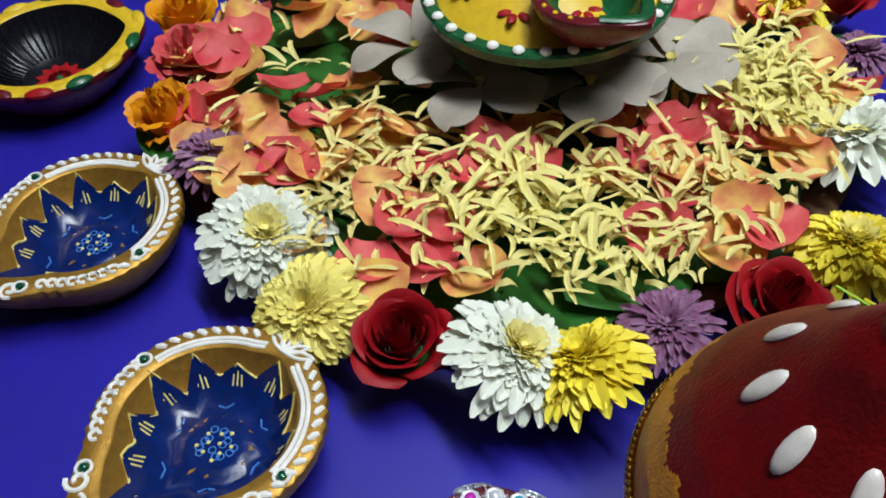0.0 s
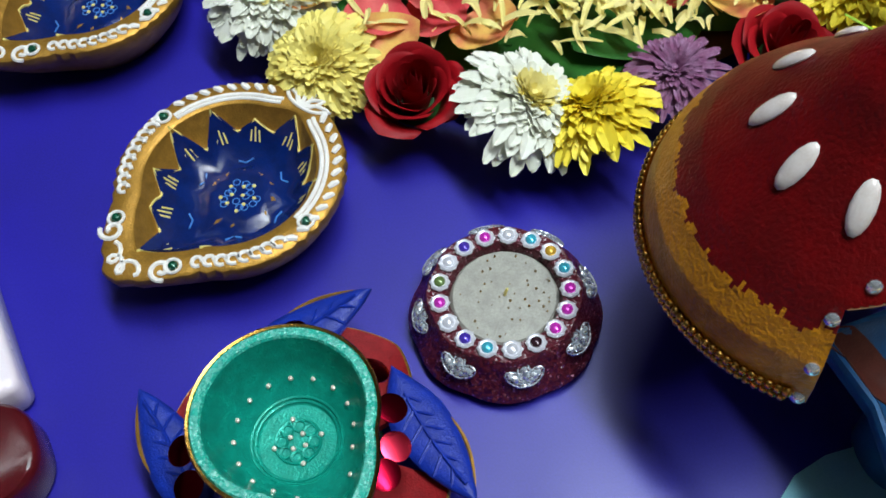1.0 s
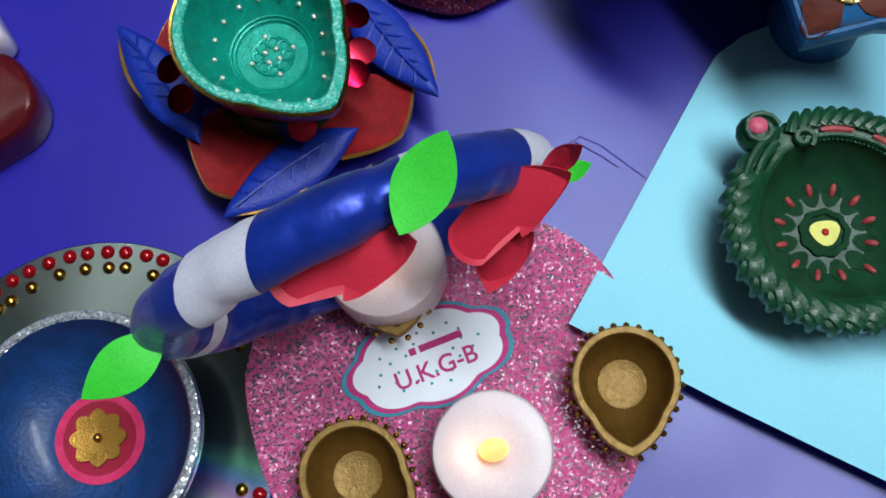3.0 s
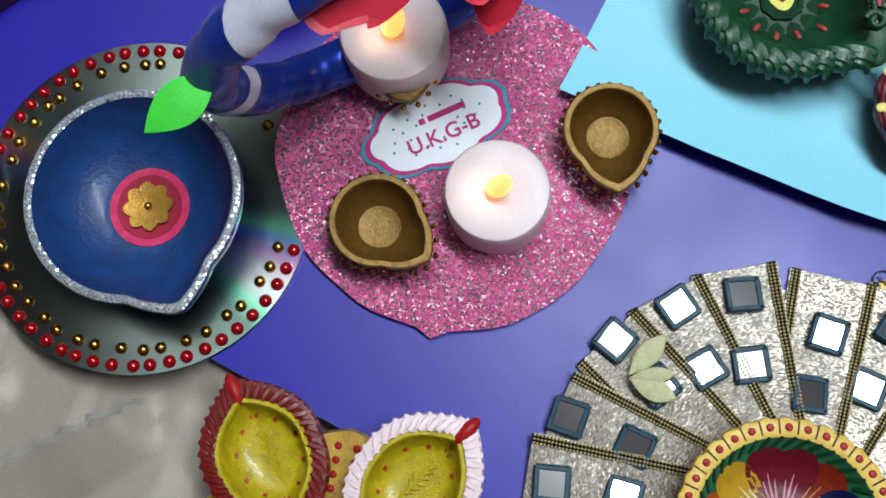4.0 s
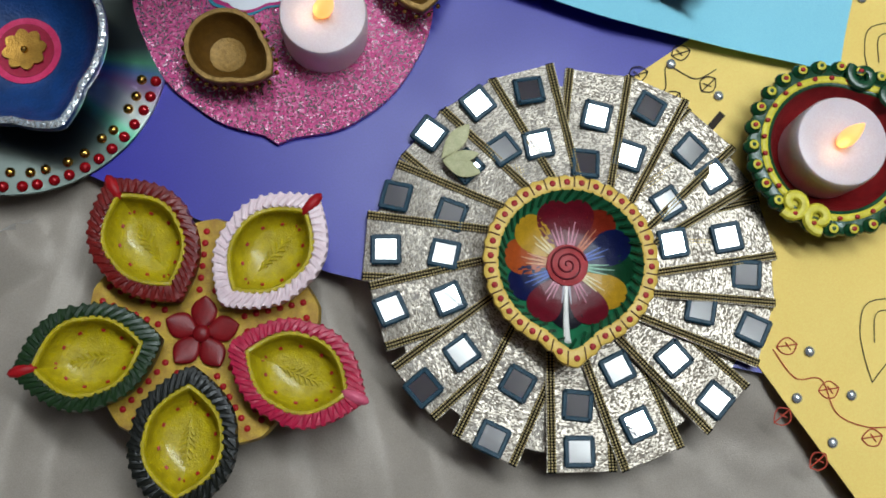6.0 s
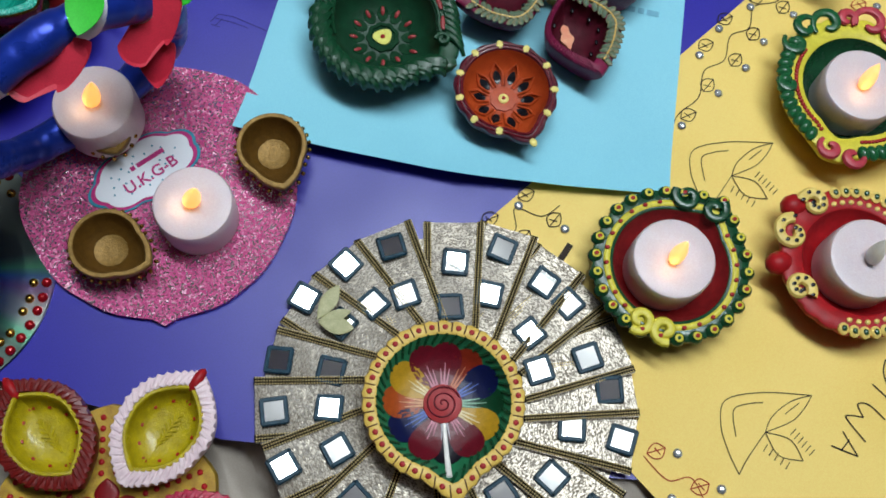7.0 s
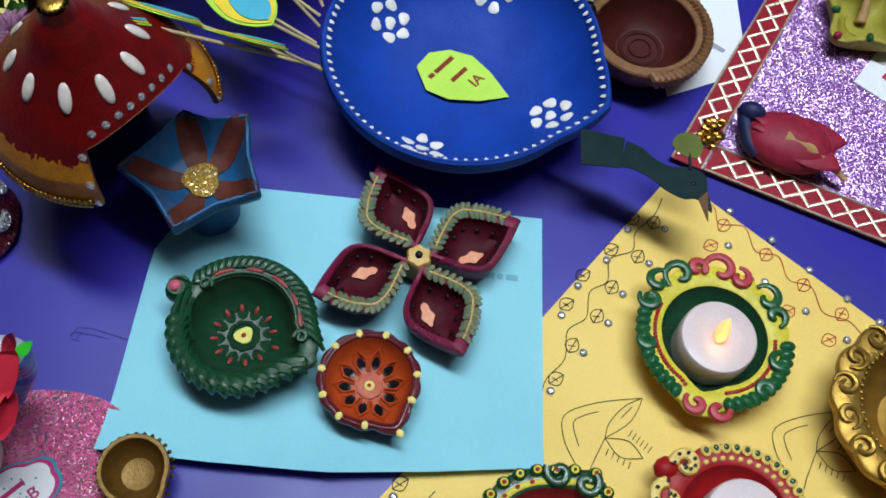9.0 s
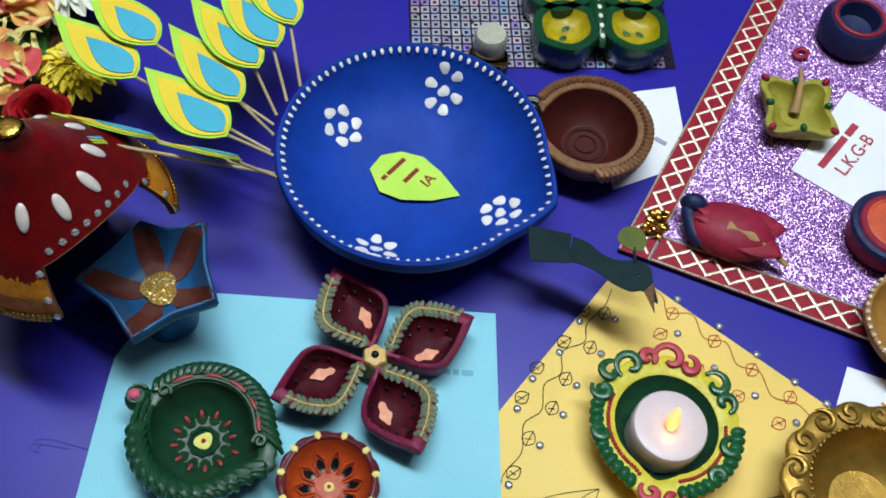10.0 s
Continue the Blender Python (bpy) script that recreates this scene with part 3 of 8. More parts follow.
ob = thing("lotus_lamp", "teal clay lamp on a lotus of red and blue petals", "oil lamp", 0.0752, 0.1165, 0)
for i in range(4):
    d = 52 - 90 * i
    a = radians(d)
    rows = []
    for u in np.linspace(0, 1, 12):
        row = []
        for w in np.linspace(-1, 1, 15):
            x = 0.014 + (0.0435 - 0.0080 * abs(w) ** 1.5 + 0.0030 * w - 0.014) * u
            y = w * (0.0090 + 0.0068 * min(u * 1.35, 1) ** 0.8) + 0.002
            z = 0.0150 + 0.003 * u * u - 0.0022 * u * (1 - w * w) + 0.0005 * sin(w * 16) * sin(pi * min(u * 1.2, 1))
            row.append((x * cos(a) - y * sin(a), x * sin(a) + y * cos(a), z))
        rows.append(row)
    rim_pts = [row[0] for row in rows] + rows[-1][1:-1] + [row[-1] for row in rows[::-1]]
    g = Geo().sheet(rows)
    g.sheet([[(x * 0.96, y * 0.96, z - 0.0035) for x, y, z in row[::-1]] for row in rows])
    g.sheet([rim_pts, [(x * 0.985, y * 0.985, z - 0.0018) for x, y, z in rim_pts], [(x * 0.96, y * 0.96, z - 0.0035) for x, y, z in rim_pts]])
    p = part("petal", g, LOTUS_RED, ob, "red petal with a worn gold edge", sharp=80)
    part("gold_edge", Geo().tube([(x * 1.004, y * 1.004, z - 0.0014) for x, y, z in rows[-1]], 0.0007, 5, 1.6), GOLD_PAINT, p)
for i in range(4):
    # blue petals lie across the red ones like the sails of a windmill
    a = radians(33 - 90 * i)
    x0, y0 = 0.0335 * cos(a), 0.0335 * sin(a)
    p = part("petal", leaf_solid(0, -0.007, 0.0425, 0.0088, 0.0042, 0, 0.002, 0.0055, 0, 0.42), LOTUS_BLUE, ob, "blue petal laid across the red ones")
    p.matrix_basis = pose(x0 - 0.001, y0 + 0.0025, 0.0170, 0, 0, -66 - 90 * i)
    v = Geo()
    v.tube([(0.004 + 0.033 * u, 0.0055 * (0.1 + 0.85 * u) ** 2, 0.0045 + 0.002 * u * u) for u in np.linspace(0, 1, 8)], 0.0006, 5)
    for k in range(6):
        u = 0.12 + 0.13 * k
        b = (0.0405 * u, 0.0055 * u * u)
        w = 0.0076 * sin(pi * min(u + 0.12, 1))
        for s in (-1, 1):
            v.tube([(b[0], b[1], 0.0045 + 0.002 * u * u), (b[0] + 0.0028, b[1] + s * w * 0.5, 0.0043 + 0.002 * u * u), (b[0] + 0.0046, b[1] + s * w * 0.86, 0.0032 + 0.002 * u * u)], 0.0005, 5)
    part("petal_relief", v, LOTUS_BLUE, p)
    part("gold_edge", Geo().tube([(0.0405 * u, 0.0055 * u * u + 0.0088 * sin(pi * min(max(u, 0.02), 0.98)) ** 0.9, 0.0023 + 0.002 * u * u) for u in np.linspace(0.08, 0.97, 12)], 0.0006, 5), GOLD_PAINT, p)

part("lotus_cup", Geo().lathe([(0.020, 0), (0.024, 0.006), (0.021, 0.02), (0.020, 0.024)], 40), DARK_GREEN, ob)
rf = drop(-54, 1.42, 0.75, 1.15)
bw = Bowl(0.0253, 0.030, rf, rim=0.14, floor=0.52, depth_floor=0.3, foot=0.7, lift=0.021)
top = part("upper_bowl", bw.body(), MAROON_PAINT, ob, "maroon bowl with a gold thread edge")
part("rim", bw.rim(), TEAL_RIM, ob, "glittering teal rim")
part("hollow", bw.hollow(), TEAL, ob, "metallic teal hollow")
part("gold_thread", Geo().tube([bw.at(1.005, d, -0.0006) for d in range(0, 360, 4)], 0.0006, 5, closed=True), GOLD_METAL, ob)
circ = Geo()
for r in (0.0065, 0.0118, 0.0128):
    circ.tube([(r * cos(q), r * sin(q), bw.zf(r * cos(q), r * sin(q)) + 0.0002) for q in np.linspace(0, tau, 41)[:-1]], 0.0004, 5, closed=True)
for i in range(8):
    c = (0.0046 * cos(i * tau / 8), 0.0046 * sin(i * tau / 8))
    circ.tube([(c[0] + 0.0017 * cos(q), c[1] + 0.0017 * sin(q), bw.zf(*c) + 0.0002) for q in np.linspace(0, tau, 11)[:-1]], 0.0004, 5, closed=True)
part("moulded_rosette", circ, TEAL, ob)
bead = Geo().ball((0, 0, 0), (0.0008, 0.0008, 0.0008), n=8, k=4).mesh("bead")
for i in range(24):
    if i < 16:
        c = bw.at(0.66, i * 22.5 + 8, 0.0003)
    else:
        r = 0.0025 if i % 2 else 0.0068
        a = (i - 16) * tau / 8 + 0.3
        c = (r * cos(a), r * sin(a), bw.zf(r * cos(a), r * sin(a)) + 0.0005)
    q = part("bead", bead, PEARL if i < 16 else GEM_WHITE, ob)
    q.location = c
sq = Geo().lathe([(0.0044, -0.0002), (0.0044, 0.0002), (0.003, 0.00045), (0.0003, 0.0005)], 20).mesh("sequin")
sq2 = sq.copy()
for i, (d, s, tx) in enumerate(((93, 1.13, 20), (112, 1.13, 25), (148, 1.13, 50), (192, 1.17, 35), (212, 1.2, 30), (262, 0.9, 40), (-28, 1.02, 30), (-8, 1.12, 35), (10, 1.1, 35), (36, 1.08, 60))):
    c = bw.at(1.0, d)
    lit = i in (5, 7)
    q = part("sequin", sq2 if lit else sq, SEQUIN_LIT if lit else SEQUIN, ob, "round dark red sequin" if not lit else "red sequin with caught light put into its colour")
    if d == 262:
        c = bw.at(1.0, -72)
    q.matrix_basis = pose(c[0] * s, c[1] * s, 0.040 if not lit else 0.034, 0, 0, d) @ pose(0, 0, 0, 0, tx * 0.55, 0)

# ---- maroon jewelled candle pots ----
CANDLE_GEL = mat("grey_candle_wax", "a4a298", "84827a", size=0.004, rough=0.5, bump=0.3, fine=0.0008, coat=0.1)
GLIT_MAROON = glitter("maroon_glitter", "541824", "c890a0", 0.0006, 0.04, 0.3, 0.7)
GEM_COLS = [mat("jewel_%s" % n, c, rough=0.08, metal=0.35, bump=0, coat=1.0) for n, c in (("magenta", "d838c0"), ("cyan", "48b8d0"), ("gold", "e0b040"), ("clear", "e8e8f0"), ("violet", "5038b8"), ("olive", "708a50"), ("dark", "38202a"))]


GEM_CUP = mat("silvered_plastic", "e4e4ea", "c4c4cc", rough=0.35, metal=0.25, bump=0.1)


def jewel_pot(x, y, rz, R=0.029, h=0.0185, ring=0.0205):
    ob = thing("candle_pot", "maroon clay candle pot with jewelled rim and silver leaf trims", "candle pot", x, y, 0, rz, "maroon jewelled candle pots")
    rf = lambda th: 1 + 0.035 * abs(cos(4 * th))
    g = Geo().lathe([(R * 0.80, 0), (R * 1.00, 0.0015), (R * 1.05, 0.0040), (R * 1.02, 0.0065), (R * 0.93, 0.0095), (R * 0.86, h - 0.004), (R * 0.83, h - 0.0008), (R * 0.81, h), (R * 0.62, h), (R * 0.585, h - 0.002), (R * 0.58, h - 0.004)], 64, rf=rf, cap1=False)
    part("pot", g, GLIT_MAROON, ob)
    part("wax", Geo().lathe([(R * 0.61, h - 0.0045), (R * 0.56, h - 0.0025), (R * 0.3, h - 0.0022), (0.0004, h - 0.002)], 40), CANDLE_GEL, ob, "grey candle wax flecked with glitter")
    part("wick", Geo().tube([(0, 0, h - 0.003), (0.0005, 0, h), (0.001, 0.0005, h + 0.001)], 0.0005, 6), CREAM_PAINT, ob)
    flecks = Geo()
    rnd = random.Random(5)
    for i in range(40):
        a, r = rnd.random() * tau, R * 0.52 * sqrt(rnd.random())
        flecks.ball((r * cos(a), r * sin(a), h - 0.0018), rnd.uniform(0.0002, 0.0005), n=5, k=3)
    part("glitter_flecks", flecks, GOLD_METAL, ob)
    cup = Geo().lathe([(0.0030, 0), (0.0032, 0.0008), (0.0026, 0.0014), (0.0018, 0.0010)], 18, rf=lambda th: 1 + 0.08 * cos(10 * th)).mesh("gem_cup")
    for i in range(17):
        a = i * tau / 17
        q = part("gem_setting", cup, GEM_CUP, ob)
        q.location = (ring * cos(a), ring * sin(a), h)
        j = part("gem", Geo().lathe([(0.0019, 0.0008), (0.0018, 0.0015), (0.0012, 0.0020), (0.0002, 0.0021)], 12), GEM_COLS[(0, 1, 2, 1, 3, 0, 4, 3, 5, 0, 3, 4, 1, 3, 6, 0, 0)[i]], q)
    for i in range(8):
        a = i * tau / 8 + 0.2
        g = Geo()
        for k in (-1, 0, 1):
            m = Euler((0, 0, radians(k * 55))).to_matrix()
            g.ball(m @ Vector((0, 0.0028, 0)), (0.0013, 0.0029, 0.0009), m, n=8, k=4)
            g.tube([m @ Vector((0.0017 * sin(q), 0.0028 - 0.0034 * cos(q), 0.0003)) for q in np.linspace(0, tau, 12)[:-1]], 0.0003, 4, closed=True)
        t = part("silver_trim", g, SILVER_GLITTER, ob, "filigree trim of three silver leaves")
        r = R * 0.985
        t.matrix_basis = pose(r * cos(a), r * sin(a), 0.0105, 0, 0, math.degrees(a) - 90) @ pose(0, 0, 0, -42, 0, 0) @ pose(0, -0.0005, 0.0010, 0, 0, 180) @ Matrix.Scale(1.15, 4)
    return ob


jewel_pot(0.1340, 0.1685, 0)
jewel_pot(-0.077, 0.034, 20, 0.033, 0.021, 0.023)

# ---- white and maroon painted coaster ----
ob = thing("coaster", "rounded white and maroon glossy painted tile", "tile", -0.0515, 0.137, 0, -62)
COAST_W = mat("white_enamel", "e8eaf0", "f0c8d0", size=0.03, rough=0.25, coat=0.5, amount=0.4)
COAST_M = mat("maroon_enamel", "541218", "3c0a10", size=0.02, rough=0.2, coat=0.7)


def rounded(x0, x1, y0, y1, r, z0, z1, n=8):
    pts = []
    for cx, cy, a0 in ((x1 - r, y1 - r, 0), (x0 + r, y1 - r, 90), (x0 + r, y0 + r, 180), (x1 - r, y0 + r, 270)):
        pts += [(cx + r * cos(radians(a0 + 90 * i / n)), cy + r * sin(radians(a0 + 90 * i / n))) for i in range(n + 1)]
    mx, my = (x0 + x1) / 2, (y0 + y1) / 2
    k = lambda s, z: [(mx + (x - mx) * s, my + (y - my) * s, z) for x, y in pts]
    return Geo().rings([k(0.97, z0), k(1, z0 + 0.002), k(1, z1 - 0.003), k(0.985, z1 - 0.001), k(0.95, z1)], True, True)


part("maroon_end", rounded(0.012, 0.046, -0.04, 0.033, 0.014, 0, 0.016), COAST_M, ob, "glossy maroon end")
part("white_field", rounded(-0.06, 0.0118, -0.04, 0.033, 0.004, 0, 0.0155), COAST_W, ob, "white enamel field with a pink blot")

# ---- red hut made from a dome, with a star lamp in its doorway ----
DOME_RED = mat("dark_red_brushed_paint", "6a0609", "3e0305", size=0.012, rough=0.42, spec=0.25, bump=0.6, fine=0.0012)
DOME_ORANGE = mat("ochre_brushed_paint", "cc8616", "9c600c", size=0.004, rough=0.4, bump=0.7, fine=0.001)
SHELL = mat("shell_white", "e6dcd6", "cdbfb6", size=0.004, rough=0.18, coat=0.6, bump=0.05)
ob = thing("clay_hut", "red dome-shaped hut with ochre base, shell trims and a doorway", "clay hut", 0.2235, 0.1600, 0)
ob.scale = (0.9, 0.9, 1.10)
PROF = [(0.0580, 0.056), (0.0575, 0.063), (0.0552, 0.071), (0.0505, 0.079), (0.0442, 0.087), (0.0368, 0.094), (0.0287, 0.102), (0.0212, 0.110), (0.0148, 0.118), (0.0086, 0.124), (0.0070, 0.129)]


def dome_at(z):
    for (r0, z0), (r1, z1) in zip(PROF, PROF[1:]):
        if z <= z1:
            return r0 + (r1 - r0) * (z - z0) / (z1 - z0)
    return PROF[-1][0]


def lean(r, th, z):
    return (r * cos(th) - 0.0032 * (z - 0.056) / 0.07, r * sin(th) - 0.0060 * (z - 0.056) / 0.07, z)


def door_top(deg):
    """Height of the doorway's edge in a direction, or none."""
    d = (deg + 67 + 180) % 360 - 180
    return 0.0905 - 0.0055 * (abs(d) / 43) ** 2 if abs(d) < 43 else -1


NT, NZ = 288, 112
red, orange, inner = Geo(), Geo(), Geo()
ring_pts = lambda off: [[lean(dome_at(z) - off, i * tau / NT, z) for i in range(NT)] for z in np.linspace(0.056, 0.129, NZ)]
outer_pts, inner_pts = ring_pts(0), ring_pts(0.003)
zs = np.linspace(0.056, 0.129, NZ)
for a in range(NZ - 1):
    for i in range(NT):
        deg, zc = i * 360 / NT, (zs[a] + zs[a + 1]) / 2
        if zc < door_top(deg + 0.5):
            continue
        j = (i + 1) % NT
        band = 0.0795 + 0.003 * noise.noise((i * 0.17, 2, 0)) + 0.0022 * noise.noise((i * 0.9, 5, 0))
        (orange if zc < band else red).add([outer_pts[a][i], outer_pts[a][j], outer_pts[a + 1][j], outer_pts[a + 1][i]], [(0, 1, 2, 3)])
        inner.add([inner_pts[a][i], inner_pts[a + 1][i], inner_pts[a + 1][j], inner_pts[a][j]], [(0, 1, 2, 3)])
for k in (-43, 43):
    d = radians(-67 + k)
    inner.sheet([[lean(dome_at(z) - o, d, z) for o in (0, 0.003)] for z in np.linspace(0.056, 0.085, 8)])
inner.sheet([[lean(dome_at(door_top(dd)) - o, radians(dd), door_top(dd)) for o in (-0.0004, 0.003)] for dd in np.linspace(-109.5, -24.5, 40)])


def welded(geo):
    """Joins the loose quads, so that the shading is smooth."""
    seen, vs, idx = {}, [], []
    for p in geo.v:
        k = tuple(round(c, 6) for c in p)
        if k not in seen:
            seen[k] = len(vs)
            vs.append(k)
        idx.append(seen[k])
    out = Geo()
    out.v, out.f = vs, [tuple(idx[i] for i in f) for f in geo.f]
    return out


part("red_shell", welded(red), DOME_RED, ob, "dark red brushed dome", sharp=60)
part("ochre_band", welded(orange), DOME_ORANGE, ob, "ochre band round the base", sharp=60)
part("inside", welded(inner), BROWN_CLAY, ob, "bare dark inside of the dome")
part("knob", Geo().lathe([(0.0055, 0.1285), (0.0060, 0.1295), (0.0056, 0.131), (0.0036, 0.1316), (0.0014, 0.1312), (0.0003, 0.1314)], 28, (-0.0034, -0.0062), rf=lambda th: 1 + 0.05 * cos(14 * th)), GOLD_METAL, ob, "fluted gold knob")
g = Geo()
ws = [(r, radians(d), z) for d in np.linspace(60, 165, 40) for r, z in ((0.044, 0.0), (0.044, 0.064), (0.040, 0.064), (0.040, 0.0))]
g.rings([[(r * cos(a), r * sin(a), z) for r, a, z in ws[k : k + 4]] for k in range(0, len(ws), 4)], True, True)
part("back_wall", g, BROWN_CLAY, ob, "curved clay wall that carries the roof")
chain = Geo()
for i in range(112):
    d = -22 + i * 268 / 112
    a = radians(d)
    for k in (0, 1):
        chain.ball((0.0590 * cos(a + k * 0.014), 0.0590 * sin(a + k * 0.014), 0.0570 + 0.0028 * k), 0.0015, n=7, k=5)
part("bead_chain", chain, GOLD_METAL, ob, "double gilt bead chain round the base")
cowrie = Geo().ball((0, 0, 0), (0.0031, 0.0068, 0.0015), n=14, k=8).mesh("shell_trim")
for i in range(10):
    d, z = -117 + i * 36, 0.1020
    a = radians(d)
    q = part("shell_trim", cowrie, SHELL, ob, "white almond-shaped shell bead")
    x, y, _ = lean(dome_at(z) + 0.0006, a, z)
    slope = 90 - math.degrees(math.atan2(0.013, dome_at(z - 0.0065) - dome_at(z + 0.0065)))
    q.matrix_basis = pose(x, y, z, 0, 0, d + 90) @ pose(0, 0, 0, 90 - slope, 0, 0)

stone = Geo().lathe([(0.0019, 0), (0.0020, 0.0006), (0.0012, 0.0014), (0.0004, 0.0016)], 10).mesh("rhinestone")
for i in range(14):
    u = -1 + 2 * i / 13
    d = -67 + 45.5 * max(-1, min(1, u * 1.5))
    z = door_top(-67 + 42.5 * max(-1, min(1, u * 1.5))) + 0.003 if abs(u) < 0.68 else 0.085 - (abs(u) - 0.66) * 0.08
    a = radians(d)
    q = part("rhinestone", stone, GEM_WHITE, ob)
    x, y, _ = lean(dome_at(z), a, z)
    q.matrix_basis = pose(x, y, z, 0, 0, d) @ pose(0, 0, 0, 0, 70, 0)

# ---- star-shaped lamp in the doorway ----
STAR_BLUE = mat("star_blue_paint", "1f5a8c", "15406a", size=0.006, rough=0.4, bump=0.3)
STAR_BROWN = mat("star_brown_clay", "5e2c22", "43201a", size=0.006, rough=0.55, bump=0.3)
GOLD_GLIT = glitter("gold_glitter", "a87a20", "ffe088", 0.0008, 0.5, 0.25)
ob = thing("star_lamp", "five-pointed clay lamp, blue and brown with a gold glitter centre", "oil lamp", 0.2502, 0.1210, 0)
tips = [(0.0365, 24), (0.0350, -54), (0.0365, -128), (0.037, 157), (0.031, 80)]


def star_r(th):
    """Radius of a star with straight sides."""
    pts = []
    ds = sorted((d % 360, r) for r, d in tips)
    for k, (d, r) in enumerate(ds):
        d2, r2 = ds[(k + 1) % 5]
        d2 += 360 if d2 < d else 0
        pts += [(radians(d), r), (radians((d + d2) / 2), 0.0255)]
    th = th % tau
    for k in range(10):
        (a0, r0), (a1, r1) = pts[k], pts[(k + 1) % 10]
        a1 += tau if a1 < a0 else 0
        t2 = th if th >= a0 else th + tau
        if a0 <= t2 <= a1:
            return r0 * r1 * sin(a1 - a0) / (r0 * sin(t2 - a0) + r1 * sin(a1 - t2)) / 0.037
    return 0.8


bw = Bowl(0.0375, 0.0500, star_r, rim=0.10, floor=0.45, depth_floor=0.70, foot=0.62, n=180)
bw.outer = [(0.40, 0.0, 0.1), (0.40, 0.03, 0.1), (0.36, 0.50, 0.1), (0.70, 0.68, 0.7), (0.95, 0.84, 1), (1.0, 0.95, 1), (0.99, 0.97, 1)]
bw.inner = [(0.90, 0.985, 1), (0.86, 0.93, 1), (0.76, 0.84, 0.95), (0.62, 0.74, 0.8), (0.45, 0.67, 0.5), (0.2, 0.64, 0), (0.02, 0.635, 0)]
bw.build(ob, STAR_BLUE, STAR_BLUE, STAR_BLUE)
for r, d in tips:
    a = radians(d)
    g = Geo().decal([(x, y) for x, y in petal_poly(0.004, r * 0.97, 0.0062, d, sharp=0.5)], bw.zf, 0.0006, 5)
    part("brown_arm", g, STAR_BROWN, ob, "brown painted arm")
part("glitter_centre", Geo().decal([(0.0085 * (1 + 0.12 * sin(5 * q)) * cos(q), 0.0095 * (1 + 0.12 * sin(3 * q)) * sin(q)) for q in np.linspace(0, tau, 25)[:-1]], lambda x, y: bw.zf(x, y) + 0.0012, 0.0006, 3), GOLD_GLIT, ob, "patch of gold glitter")

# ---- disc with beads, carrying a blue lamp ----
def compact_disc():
    m = bpy.data.materials.new("disc_foil_painted_glints")
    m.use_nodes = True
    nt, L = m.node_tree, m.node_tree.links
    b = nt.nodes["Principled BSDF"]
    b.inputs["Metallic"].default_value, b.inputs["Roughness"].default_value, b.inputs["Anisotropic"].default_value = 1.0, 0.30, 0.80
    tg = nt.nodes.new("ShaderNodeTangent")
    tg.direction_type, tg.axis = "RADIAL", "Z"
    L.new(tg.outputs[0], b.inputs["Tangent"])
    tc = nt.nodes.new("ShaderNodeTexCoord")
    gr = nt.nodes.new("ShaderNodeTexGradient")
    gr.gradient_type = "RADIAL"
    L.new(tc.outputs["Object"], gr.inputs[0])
    # rainbow fans of reflected light, painted into the base colour by angle
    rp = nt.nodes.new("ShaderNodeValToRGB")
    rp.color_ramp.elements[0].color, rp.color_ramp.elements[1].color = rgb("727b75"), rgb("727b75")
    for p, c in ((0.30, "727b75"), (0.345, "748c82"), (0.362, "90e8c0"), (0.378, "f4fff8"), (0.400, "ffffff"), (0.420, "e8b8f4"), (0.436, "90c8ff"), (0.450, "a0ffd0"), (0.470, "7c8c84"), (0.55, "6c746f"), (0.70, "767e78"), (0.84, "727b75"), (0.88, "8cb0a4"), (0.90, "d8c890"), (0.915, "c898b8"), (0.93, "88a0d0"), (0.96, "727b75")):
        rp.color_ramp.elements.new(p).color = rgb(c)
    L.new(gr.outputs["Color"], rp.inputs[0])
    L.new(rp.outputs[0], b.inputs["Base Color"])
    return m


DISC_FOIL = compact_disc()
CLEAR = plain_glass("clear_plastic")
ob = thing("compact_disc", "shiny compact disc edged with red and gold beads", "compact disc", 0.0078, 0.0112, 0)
part("disc", Geo().lathe([(0.0595, 0), (0.06, 0.0004), (0.06, 0.0010), (0.0597, 0.0013), (0.022, 0.0013), (0.0075, 0.0013), (0.0075, 0.0)], 120, cap0=False, cap1=False), DISC_FOIL, ob, "silver foil with rainbow glints painted into its colour")
hemi = Geo().ball((0, 0, 0), (0.0023, 0.0023, 0.0021), n=14, k=5, half=True).mesh("red_bead")
hemi2 = Geo().ball((0, 0, 0), (0.0021, 0.0021, 0.0019), n=14, k=5, half=True).mesh("gold_bead")
rnd = random.Random(3)


def on_foam(x, y):
    """Whether a place on the disc lies beneath the pink foam."""
    return hypot(x + 0.0078 - 0.1180, y + 0.0112 - 0.0125) < 0.0645


for i in range(55):
    a = i * tau / 55 + rnd.uniform(-0.012, 0.012)
    if on_foam(0.0566 * cos(a), 0.0566 * sin(a)):
        continue
    q = part("red_bead", hemi, GEM_RED, ob)
    q.location = (0.0566 * cos(a), 0.0566 * sin(a), 0.0013)
for i in range(42):
    a = i * tau / 42 + rnd.uniform(-0.03, 0.03)
    r = 0.0512 + rnd.uniform(-0.0006, 0.0006)
    if on_foam(r * cos(a), r * sin(a)):
        continue
    q = part("gold_bead", hemi2, GOLD_METAL, ob)
    q.location = (r * cos(a), r * sin(a), 0.0013)

